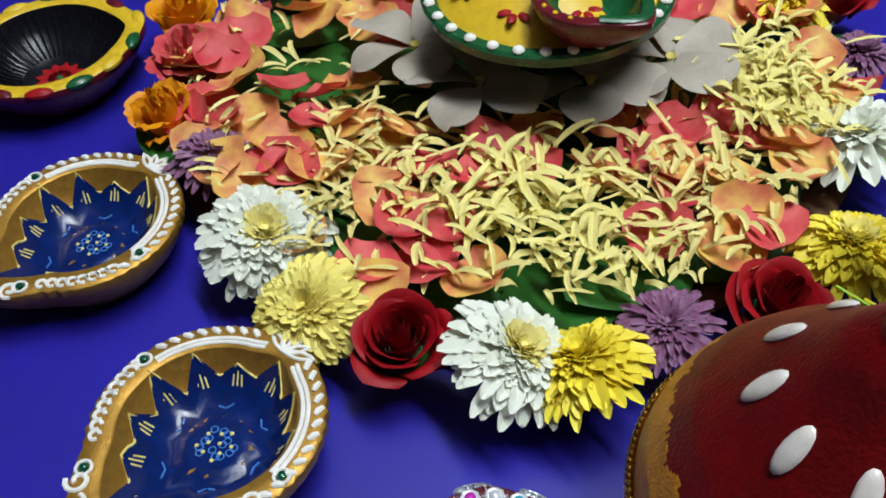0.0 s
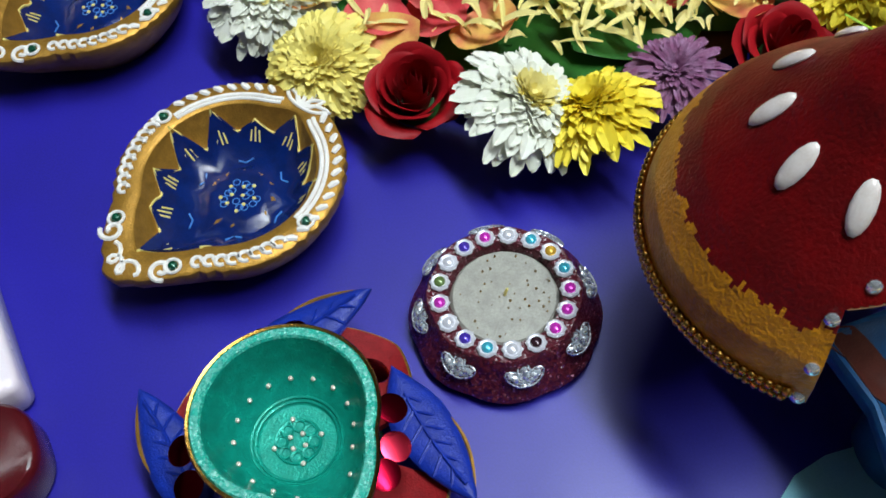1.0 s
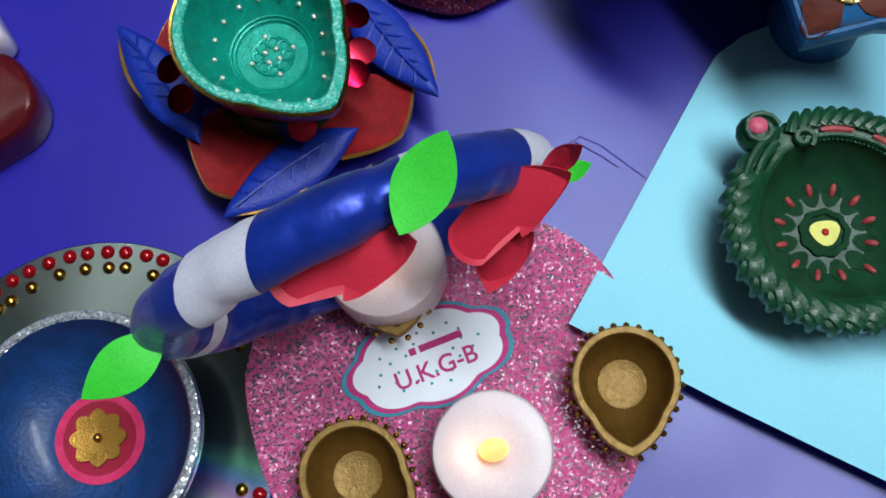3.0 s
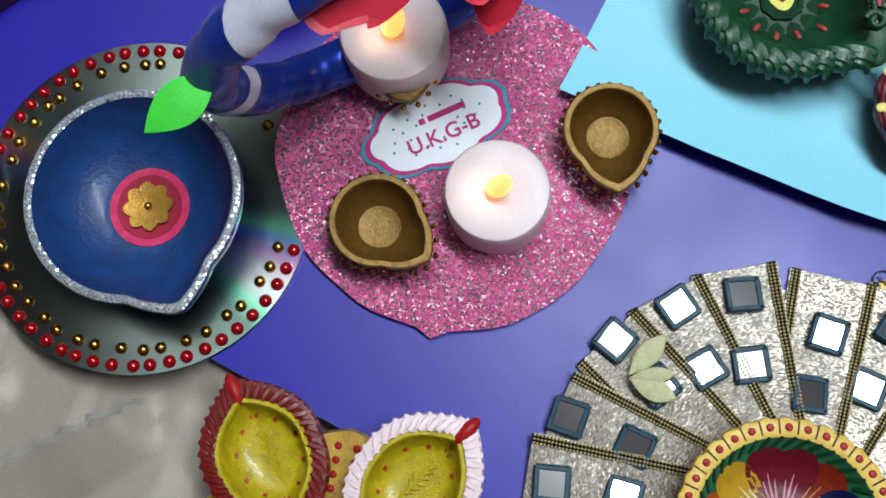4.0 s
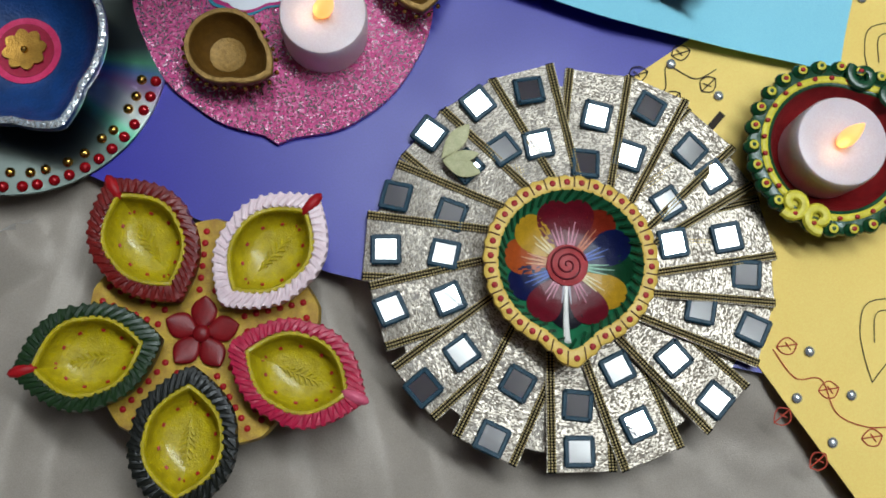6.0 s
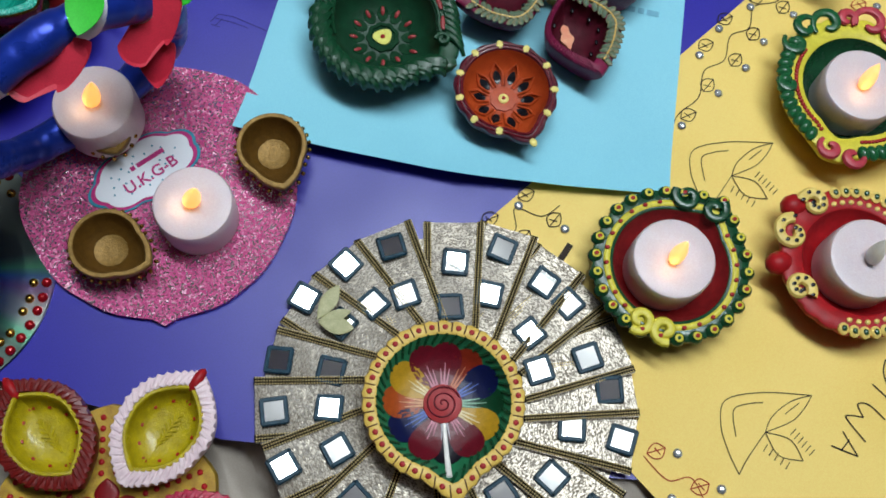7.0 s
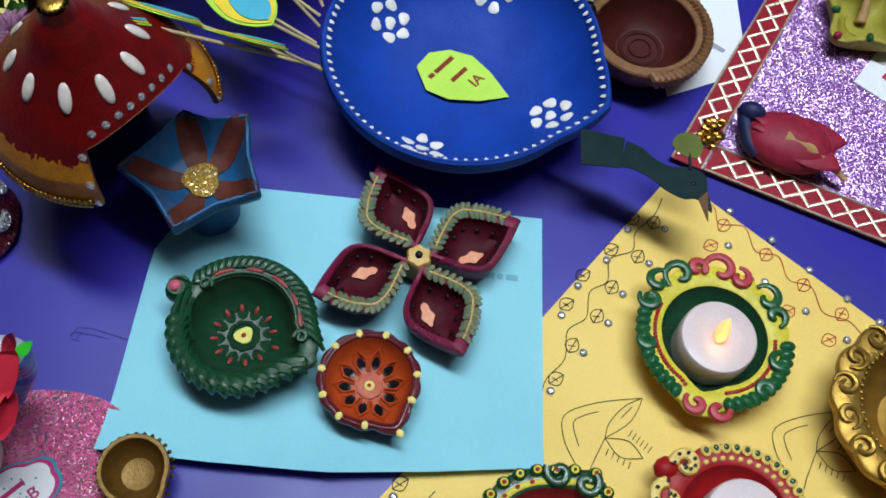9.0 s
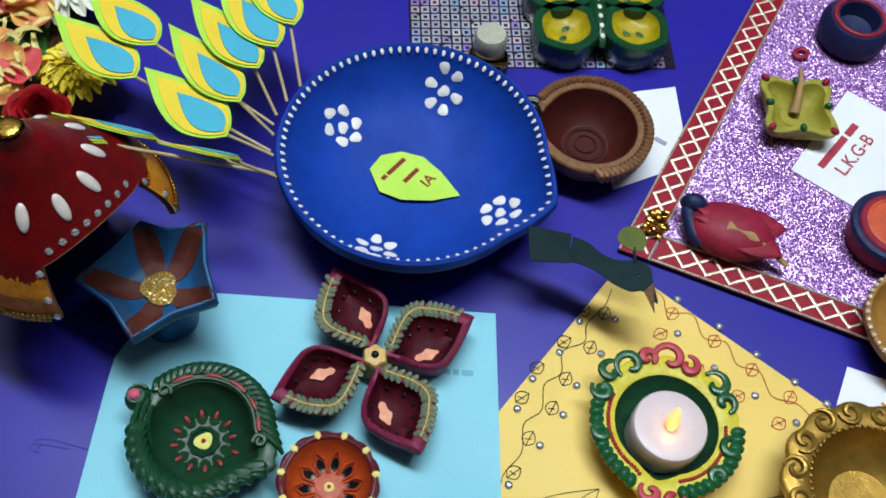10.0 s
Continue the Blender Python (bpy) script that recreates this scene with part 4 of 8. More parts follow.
LAMP_BLUE = mat("hand_painted_blue", "163e76", "0b2248", size=0.008, rough=0.44, bump=0.45, fine=0.0012, coat=0.2)
ob = thing("oil_lamp", "hand-painted blue clay lamp with a silver glitter rim", "oil lamp", 0.0125, 0.0075, 0.0014)
bw = Bowl(0.0362, 0.025, drop(-73, 1.2, 0.42, 1.0), rim=0.085, floor=0.4, depth_floor=0.28, foot=0.6)
bw.build(ob, LAMP_BLUE, SILVER_GLITTER, LAMP_BLUE, ("", "silver glitter rim", ""))
part("pink_circle", Geo().decal(disc_poly(0, 0, 0.0138, 28), bw.zf, 0.0004, 4), mat("hot_pink_paint", "c8285a", "e04878", size=0.004, rough=0.4), ob, "hot pink painted circle")
part("red_circle", Geo().decal(disc_poly(0, 0, 0.0112, 28), lambda x, y: bw.zf(x, y) + 0.0004, 0.0003, 3), mat("crimson_paint", "a01a38", "801028", size=0.003, rough=0.4), ob)
g = Geo()
for i in range(8):
    g.decal(petal_poly(0.0012, 0.0088, 0.0029, i * 45, sharp=0.6), lambda x, y: bw.zf(x, y) + 0.001 + 0.1 * hypot(x, y), 0.0004, 3)
part("gold_flower", g, GOLD_PAINT, ob, "small gilt flower")
part("flower_bead", Geo().ball((0, 0, bw.zf(0, 0) + 0.002), 0.0015), GOLD_METAL, ob)

# ---- pink glitter disc with its lamps, lights and sign ----
rnd = random.Random(11)
NP = 72
rads = [0.0615 * (1 + 0.012 * sin(3 * a) + 0.02 * noise.noise((cos(a) * 3, sin(a) * 3, 1))) for a in np.linspace(0, tau, NP, endpoint=False)]
pp = [(r * cos(i * tau / NP), r * sin(i * tau / NP)) for i, r in enumerate(rads)]
k = int(NP * 258 / 360)
pp[k] = (pp[k][0] * 1.045, pp[k][1] * 1.045)
pp[k + 1] = (pp[k + 1][0] * 1.005, pp[k + 1][1] * 1.005)
ob = thing("glitter_disc", "hand-cut disc of pink glitter foam on the purple card", "foam disc", 0.1180, 0.0125, 0)
part("foam", Geo().slab(pp, 0.0, 0.0028), PINK_GLITTER, ob, smooth=False)

BROWN_GOLD = mat("brown_gold_paint", "6a4a1c", "4c3412", size=0.003, rough=0.38, metal=0.3, bump=0.3)


WORN_GOLD = mat("worn_gold_paint", "8c6c36", "644a20", size=0.002, rough=0.42, metal=0.35, bump=0.4)


def small_lamp(x, y, rz, z=0.0028):
    ob = thing("oil_lamp", "tiny brown and gold drop-shaped clay lamp edged with beads", "oil lamp", x, y, z, rz, "tiny brown lamps")
    rf = drop(-45, 1.42, 0.8, 1.05)
    bw = Bowl(0.0158, 0.0155, rf, rim=0.15, floor=0.5, depth_floor=0.28, foot=0.75)
    bw.build(ob, BROWN_GOLD, WORN_GOLD, BROWN_GOLD, ("", "worn gold rim", ""))
    part("gold_floor", Geo().decal(disc_poly(0, 0, 0.0073, 24), bw.zf, 0.0003, 3), WORN_GOLD, ob, "gold painted floor")
    bd = Geo().ball((0, 0, 0), 0.00105, n=8, k=5).mesh("bead")
    for i in range(28):
        c = bw.at(1.045, i * 360 / 28)
        q = part("bead", bd, PEARL if i % 2 else GOLD_METAL, ob)
        q.location = (c[0], c[1], bw.h * 0.72)
    return ob


small_lamp(0.0897, -0.0110, 0)
small_lamp(0.1705, 0.0083, -48)
small_lamp(0.1040, 0.0495, -40)
tealight(0.1300, -0.0085, 0.0028, True, 0, R=0.0175)
tealight(0.1040, 0.0490, 0.0080, True, 20, R=0.0182)

# cloud sign on the disc
ob = thing("name_sign", "cloud-shaped white paper sign with pink writing and blue dots", "sign", 0.1135, 0.0225, 0.0030, 16)


def cloud(k, bumps=7):
    return [(k * 0.0262 * cos(a) * (1 + 0.075 * abs(sin(bumps * a / 2 + 0.4))), k * 0.0138 * sin(a) * (1 + 0.16 * abs(sin(bumps * a / 2 + 0.4)))) for a in np.linspace(0, tau, 90, endpoint=False)]


CYAN = mat("teal_marker", "2f8fa6", "267a90", rough=0.6, bump=0)
part("teal_border", Geo().slab(cloud(1.0), 0, 0.0005), CYAN, ob, smooth=False)
part("pink_border", Geo().slab(cloud(0.945), 0.0005, 0.0007), INK_PINK, ob, smooth=False)
part("white_field", Geo().slab(cloud(0.87), 0.0007, 0.0009), SIGN_WHITE, ob, smooth=False)
g = Geo()
for i in range(26):
    a, r = i * 2.39996, 0.86 * sqrt((i + 6) / 32)
    g.lathe([(0.0005, 0.0009), (0.0005, 0.00105)], 8, (0.0215 * r * cos(a), 0.0112 * r * sin(a)))
part("marker_dots", g, CYAN, ob)


def writing(text, size, material, parent, x, y, z, rz=0, bold=0.0):
    cu = bpy.data.curves.new("lettering", "FONT")
    cu.body, cu.size, cu.offset, cu.extrude, cu.align_x = text, size, bold, 0.00008, "CENTER"
    tmp = new("lettering_tmp", cu)
    bpy.context.view_layer.update()
    me = bpy.data.meshes.new_from_object(tmp.evaluated_get(bpy.context.evaluated_depsgraph_get()))
    bpy.data.objects.remove(tmp)
    me.name = "lettering"
    me.materials.clear()
    me.materials.append(material)
    o = new("lettering", me)
    o.parent = parent
    o.matrix_basis = pose(x, y, z, 0, 0, rz)
    return o


def bars(widths, h, material, parent, x, y, z, rz=0, gap=0.5):
    """A line of writing as plain bars."""
    g, px = Geo(), 0.0
    for w in widths:
        g.slab([(px, -h / 2), (px + w, -h / 2), (px + w, h / 2), (px, h / 2)], 0, 0.00012)
        px += w + gap * h
    o = part("writing_bar", g, material, parent, smooth=False)
    o.matrix_basis = pose(x, y, z, 0, 0, rz) @ pose(-(px - gap * h) / 2, 0, 0)
    return o


bars((0.0022, 0.0140), 0.0022, INK_PINK, ob, 0.0035, 0.0035, 0.00095)
writing("U.K.G-B", 0.0078, INK_PINK, ob, 0.001, -0.0062, 0.00098, 0, 0.0001)

# ---- ribbon-wrapped hoop with paper petals ----
SATIN_BLUE = mat("blue_satin_ribbon", "16359f", "0d2074", size=0.012, rough=0.30, metal=0.4, bump=0.35, fine=0.004, coat=0.1, sheen=0.1)
SATIN_WHITE = mat("white_satin_ribbon", "c9c6d6", "b4b2c6", size=0.01, rough=0.34, bump=0.12, sheen=0.3)
GREEN_FOAM = mat("neon_green_paper", "36c832", "2ab028", size=0.01, rough=0.55, bump=0.1)
RED_FOAM = mat("red_paper", "cc2a40", "b01a32", size=0.01, rough=0.5, bump=0.12)
ob = thing("ribbon_hoop", "upright hoop wrapped in blue and white satin ribbon with paper petals", "hoop", 0.0980, 0.0455, 0.0)
U, V, Wn = Vector((0.0490, 0.0170, 0)), Vector((0, -0.005, 0.0410)), Vector((-0.31, 0.95, 0.09))
NH, KH = 220, 14
pieces = {}


def hoop_at(q, w, k=1.0):
    c = Vector((0, 0, 0.0550)) + U * cos(q) + V * sin(q)
    out = (U * cos(q) + V * sin(q)).normalized()
    r = 0.0080 * (1 + 0.02 * sin(q * 17) + 0.10 * noise.noise((cos(q) * 4, sin(q) * 4, w * 0.7)) - 0.16 * max(0, noise.noise((cos(q) * 7, sin(q) * 7, w * 0.5 + 4))) + 0.05 * abs(noise.noise((cos(q + w * 0.3) * 11, sin(q + w * 0.3) * 11, 9)))) * k
    return c + out * (r * cos(w)) + Wn * (r * 1.0 * sin(w))


# bands in order round the hoop: how far each runs (share of a turn) and whether it is white
BANDS = [(0.052, 0), (0.063, 1), (0.075, 0), (0.036, 1), (0.098, 0), (0.060, 1), (0.158, 0), (0.028, 1), (0.43, 0)]
start = 0.0
for n, (share, white) in enumerate(BANDS):
    g, steps = Geo(), max(6, int(share * 320))
    k = 1.02 if white else 1.0
    g.sheet([[hoop_at(tau * (start + share * i / steps) - 0.055 * (w - pi), w, k) for w in np.linspace(pi / 2, pi / 2 + tau, KH * 2 + 1)] for i in range(steps + 1)])
    pieces[("w" if white else "b", n)] = g
    start += share
for (kind, n), g in sorted(pieces.items()):
    part("ribbon_wrap", g, SATIN_WHITE if kind == "w" else SATIN_BLUE, ob, "white satin band" if kind == "w" else "dark blue satin band", sharp=70)


def paper_leaf(outline, place, material, curl_by=0.0, thick=0.0006, name="paper_leaf", label=""):
    """A cut piece of stiff paper: outline (x, y), bent along x, at a pose."""
    top = Geo()
    n = len(outline)
    cx, cy = sum(p[0] for p in outline) / n, sum(p[1] for p in outline) / n
    rings = []
    for k, dz in ((1, 0), (1, thick), (0.66, thick), (0.33, thick), (0.02, thick)):
        rings.append([(cx + (x - cx) * k, cy + (y - cy) * k, dz + curl_by * ((cy + (y - cy) * k) / 0.01) ** 2 * 0.001 + curl_by * 0.0007 * ((cx + (x - cx) * k) / 0.01) ** 2) for x, y in outline])
    top.rings(rings, True, True)
    o = part(name, top, material, ob, label)
    o.matrix_basis = place
    return o


def frame_pose(o, xdir, normal):
    x = Vector(xdir).normalized()
    z = Vector(normal)
    z = (z - x * z.dot(x)).normalized()
    y = z.cross(x)
    m = Matrix((x, y, z)).transposed().to_4x4()
    m.translation = Vector(o)
    return m


leaf_o = lambda L, w, sharp=0.9: [(x - 0, y) for x, y in petal_poly(0, L, w, 0, sharp=sharp)]
B0 = Vector((0.0990, 0.0457, 0))
paper_leaf(leaf_o(0.024, 0.0068, 0.8), frame_pose(Vector((0.1160, 0.0335, 0.1040)) - B0, (0.50, 0.85, 0.12), (0, -0.35, 1)), GREEN_FOAM, 1.2, label="bright green paper leaf")
paper_leaf(leaf_o(0.024, 0.0065), frame_pose(Vector((0.0545, 0.0245, 0.070)) - B0, (-0.75, -0.60, 0.35), (0, -0.3, 1)), GREEN_FOAM, -2.0, label="bright green paper leaf")
heart = [(0.0175 * (1 - abs(t) * 0.42 + 0.12 * cos(3 * t)) * cos(t) if abs(t) < 2.5 else -0.017 * abs(cos(t)), 0.0115 * sin(t) * (1 + 0.15 * cos(2 * t))) for t in np.linspace(-pi, pi, 40, endpoint=False)]
paper_leaf(heart, frame_pose(Vector((0.1010, 0.0345, 0.088)) - B0, (0.95, 0.12, 0.18), (0.05, -0.5, 1)), RED_FOAM, 2.5, name="paper_petal", label="curled red paper petal")
paper_leaf([(x * 0.95, y * 0.9) for x, y in heart], frame_pose(Vector((0.1405, 0.0487, 0.072)) - B0, (0.8, 0.42, 0.35), (0.35, -0.5, 1)), RED_FOAM, 5.0, name="paper_petal", label="curled red paper petal")
paper_leaf([(x * 0.8, y * 1.0) for x, y in heart], frame_pose(Vector((0.1400, 0.0450, 0.062)) - B0, (-0.15, -0.8, -0.55), (-0.5, -0.4, 1)), RED_FOAM, 4.0, name="paper_petal", label="curled red paper petal")
paper_leaf(leaf_o(0.015, 0.003), frame_pose(Vector((0.1490, 0.0520, 0.081)) - B0, (0.7, 0.25, 0.4), (0.2, -0.2, 1)), RED_FOAM, 6.0, name="paper_petal", label="curled red paper petal")
paper_leaf(leaf_o(0.010, 0.0025), frame_pose(Vector((0.1525, 0.0512, 0.078)) - B0, (0.7, 0.15, 0.2), (0.3, -0.2, 1)), GREEN_FOAM, 2.0, label="bright green paper leaf")

# ---- five-cup lamp ----
CUP_YELLOW = mat("cup_yellow_gloss", "b8a416", "86740e", size=0.004, rough=0.30, bump=0.7, coat=0.35)
CUP_EDGE = [mat("cup_edge_%s" % n, c, c2, size=0.004, rough=0.4, coat=0.15, bump=0.3) for n, c, c2 in (("white", "e8d0d4", "d8b8c0"), ("maroon", "701410", "4e0d0a"), ("green", "1c3318", "10220e"), ("black", "12140f", "070807"), ("pink", "b41c42", "8e1230"))]
ob = thing("five_cup_lamp", "clay lamp of five eye-shaped yellow cups with coloured rims", "oil lamp", 0.0585, -0.1195, 0.0)
g = Geo()
outline = []
for a in np.linspace(0, tau, 120, endpoint=False):
    d = abs(((a - radians(36) + tau / 10) % (tau / 5)) - tau / 10)
    outline.append((0.0385 + 0.007 * (d / (tau / 10)) ** 0.7, a))
top_z = 0.0105
g.rings([[(r * k * cos(a), r * k * sin(a), z) for r, a in outline] for k, z in ((0.85, 0), (0.97, 0.001), (1.0, top_z * 0.7), (0.98, top_z), (0.5, top_z), (0.05, top_z))], True, True)
part("base", g, mat("worn_ochre_paint", "b8952a", "8c5f1c", size=0.005, rough=0.4, bump=0.5, amount=0.7), ob, "ochre yellow base between the cups")
for i in range(5):
    d = 36 + 72 * i
    # the eye-shaped cup in its own axes, pointed at both ends
    half, L0, L1 = 0.0188, 0.0125, 0.0670
    Lc, Ll = (L0 + L1) / 2, (L1 - L0) / 2

    def eye(t, k, kz):
        x = Ll * k * (abs(cos(t)) ** 0.9) * (1 if cos(t) > 0 else -1)
        y = half * 1.04 * k * (1 - abs(cos(t)) ** 2.3) * (1 if sin(t) > 0 else -1)
        if cos(t) < 0:
            y *= 0.97
        return (Lc + x, y, kz)

    T = np.linspace(0, tau, 72, endpoint=False)
    h = 0.023
    wall = Geo().rings([[eye(t, k, z) for t in T] for k, z in ((0.70, 0.0), (0.78, 0.001), (0.96, h * 0.6), (1.0, h * 0.85), (0.97, h), (0.84, h * 1.02), (0.70, h * 0.95))], True, False)
    hol = Geo().rings([[eye(t, k, z) for t in T] for k, z in ((0.71, h * 0.955), (0.67, h * 0.80), (0.57, h * 0.60), (0.40, h * 0.51), (0.02, h * 0.49))], False, True)
    em = CUP_EDGE[i]
    nm = ("white", "maroon", "dark green", "black", "pink")[i]
    c = part("cup", wall, em, ob, "%s braided cup rim" % nm)
    c.matrix_basis = pose(0, 0, 0, 0, 0, d)
    hq = part("cup_hollow", hol, CUP_YELLOW, c, "glossy yellow hollow")
    for q in range(46):
        t = q * tau / 46
        a, b = Vector(eye(t, 0.99, h * 0.96)), Vector(eye(t + 0.12, 0.76, h * 1.01))
        if abs(cos(t)) > 0.985:
            continue
        part("braid_strand", Geo().tube([a, (a + b) / 2 + Vector((0, 0, 0.0006)), b], 0.0012, 6, 0.6), em, c)
    for q in range(12):
        t = q * tau / 12 + 0.2
        p, p2 = Vector(eye(t - 0.045, 0.53, h * 0.592)), Vector(eye(t + 0.045, 0.53, h * 0.592))
        part("red_tick", Geo().tube([p, p2], 0.0006, 5), RED_PAINT, c)
    part("inner_lip", Geo().tube([eye(t, 0.715, h * 0.965 + 0.0003 * sin(5 * t + i)) for t in T] + [eye(0, 0.715, h * 0.965)], 0.0011, 6), CUP_YELLOW, c, "yellow painted inner edge")
    lf = Geo()
    for q in range(-3, 4):
        lf.tube([(Lc + q * 0.0022, 0.0, h * 0.51), (Lc + q * 0.0022 + 0.0022, 0.0030 * (1 - abs(q) / 5), h * 0.52)], 0.0005, 5)
        lf.tube([(Lc + q * 0.0022, 0.0, h * 0.51), (Lc + q * 0.0022 + 0.0022, -0.0030 * (1 - abs(q) / 5), h * 0.52)], 0.0005, 5)
    lf.tube([(Lc - 0.008, 0, h * 0.51), (Lc + 0.009, 0, h * 0.51)], 0.0005, 5)
    part("moulded_leaf", lf, CUP_YELLOW, c)
    if i != 3:
        part("wick_lip", Geo().ball((L1 - 0.004, 0, h * 0.98), (0.0055, 0.0025, 0.0022), n=10, k=6), PINK_PAINT if i == 4 else RED_PAINT, c, "red painted lip")
    sd = Geo()
    for q in range(6):
        r = 0.017 + q * 0.0045
        for s in (-1, 1):
            a = radians(36) + s * 0.0030 / r
            sd.ball((r * cos(a), r * sin(a), top_z + 0.0003), (0.0013, 0.0013, 0.0006), n=8, k=4)
    z = part("red_dots", sd, RED_PAINT, ob)
    z.matrix_basis = pose(0, 0, 0, 0, 0, 72 * i + 36)
g = Geo()
for i in range(5):
    g.add(*(lambda s: (s.v, s.f))(leaf_solid(72 * i, 0.001, 0.0145, 0.0050, 0.0022, top_z, 0.001)))
g.ball((0, 0, top_z + 0.0022), (0.0034, 0.0034, 0.0016))
part("centre_flower", g, mat("deep_red_paint", "7c1016", "5c0a10", rough=0.4), ob, "dark red moulded flower")

# ---- brocade disc with mirrors and a painted lamp ----
BROCADE = glitter("silver_brocade", "7a6e60", "bcb1a2", 0.00040, 0.50, 0.40, 0.6, 0.34, (38, 0.5))
FRAME_TEAL = mat("dark_teal_braid", "1f4152", "122c3a", rough=0.5, size=0.002)
BRAID_GOLD = mat("gilt_thread", "e0c88c", "a88c54", rough=0.38, metal=0.45, size=0.002)
BRAID_DARK = mat("dark_thread", "14110e", "080706", rough=0.7, size=0.002, spec=0.1)
ob = thing("mirror_mat", "round mat of silver brocade pleats set with square mirrors", "mat", 0.2050, -0.1245, 0.0)
part("backing", Geo().lathe([(0.074, 0), (0.075, 0.0010), (0.02, 0.0012)], 80), BROCADE, ob)
rnd = random.Random(21)
q = 0.0044
sqm = Geo().slab([(-q, -q), (q, -q), (q, q), (-q, q)], 0, 0.0009).mesh("mirror_piece", False)
fr = Geo()
for k in range(4):
    m = Euler((0, 0, k * pi / 2)).to_matrix()
    fr.tube([m @ Vector((-0.0054, 0.0050, 0.0006)), m @ Vector((0.0054, 0.0050, 0.0006))], 0.0011, 6, 0.9)
frm = fr.mesh("mirror_frame")
# each pleat: its direction and how far out its two mirrors sit
PLEATS = [(18, 0.0683, 0.0461), (33, 0.0677, 0), (49, 0.0724, 0.0506), (67, 0.0619, 0.0415), (89, 0.0736, 0.0505), (108, 0.0758, 0.0540), (124, 0.0780, 0.0580), (144, 0.0755, 0.0527), (162, 0.0748, 0.0517), (183, 0.0751, 0.0521), (204, 0.0775, 0.0575), (231, 0.0764, 0.0530), (255, 0.0735, 0.0560), (278, 0.0674, 0.0448), (301, 0.0764, 0.0538), (327, 0.0755, 0.0535), (343, 0.0695, 0), (355, 0.0633, 0.0410)]
for i, (d, r_out, r_low) in enumerate(PLEATS):
    out, r_in, half = 0.0815 + rnd.uniform(-0.002, 0.002), 0.027, 0.0140
    base, slope, turn = 0.0034, 0.11, rnd.uniform(-2.5, 2.5)
    flare, wave = rnd.uniform(0.80, 0.92), rnd.uniform(0, 6)

    def on(r, v):
        """Height of the pleat's upper face, across v from -1 to 1."""
        u = (r - r_in) / (out - r_in)
        return base - slope * half * v + 0.0005 * sin(u * 8 + wave) * (1 - v * v) + 0.0003 * noise.noise((r * 160, v * 2.5, i))

    wid = lambda r: half * (flare + (1 - flare) * (r - r_in) / (out - r_in))
    rows = [[(r, wid(r) * v, on(r, v)) for v in np.linspace(-1, 1, 13)] for r in np.linspace(r_in, out, 22)]
    g = Geo().sheet(rows)
    g.sheet([[(x, y, z - 0.0007) for x, y, z in row[::-1]] for row in rows])
    g.sheet([rows[-1][::-1], [(x + 0.0003, y, z - 0.0009) for x, y, z in rows[-1][::-1]]])
    for side in (0, -1):
        g.sheet([[row[side] for row in rows], [(row[side][0], row[side][1], row[side][2] - 0.0008) for row in rows]])
    strip = part("pleat", g, BROCADE, ob, "folded brocade ribbon pleat")
    strip.matrix_basis = pose(0, 0, 0, 0, 0, d + turn)
    for v0 in (-0.86, 0.86):
        tape, br = Geo(), Geo()
        tape.sheet([[(r, wid(r) * (v0 + dv), on(r, v0) + 0.0004) for dv in (-0.115, 0.115)] for r in np.linspace(r_in, out + 0.0004, 12)])
        for row in (-1, 0, 1):
            for k in range(44):
                r = 0.031 + (out - 0.031) * (k + 0.5) / 44
                br.ball((r, wid(r) * v0 + 0.00125 * row, on(r, v0) + 0.0007), (0.00052, 0.00046, 0.0005), n=5, k=3)
        tp = part("braid_tape", tape, BRAID_DARK, strip, "black braid ground")
        tagged(part("braid", br, BRAID_GOLD, strip, "gilt braid stitches"), kind="stuff")
    for r in (r_out, r_low):
        if not r:
            continue
        mp = part("mirror_piece", sqm, MIRROR, strip)
        y0 = rnd.uniform(-0.0015, 0.0015)
        lean_to = Euler((radians(rnd.gauss(-2.6, 3.8)), radians(rnd.gauss(-1.5, 3.8)), 0)).to_matrix().to_4x4()
        spin = pose(0, 0, 0, 0, 0, -d - turn)
        mp.matrix_basis = Matrix.Translation((r, y0, on(r, y0 / half) + 0.0009)) @ spin @ lean_to @ pose(0, 0, 0, 0, 0, d + turn + rnd.uniform(-8, 8))
        f2 = part("mirror_frame", frm, FRAME_TEAL, strip)
        f2.matrix_basis = mp.matrix_basis

PALE_LEAF = mat("pale_leaf", "b8b48a", "9a9a70", size=0.003, rough=0.5)
sp = thing("leaf_sprig", "small pale dried leaf sprig lying on the mat", "leaf", 0.1625, -0.0725, 0.0075, 20)
for d, L, w in ((18, 0.019, 0.0036), (-52, 0.017, 0.0038), (-24, 0.016, 0.0026)):
    part("leaf", leaf_solid(d, 0.001, L, w, 0.0007, 0, 0.001), PALE_LEAF, sp)

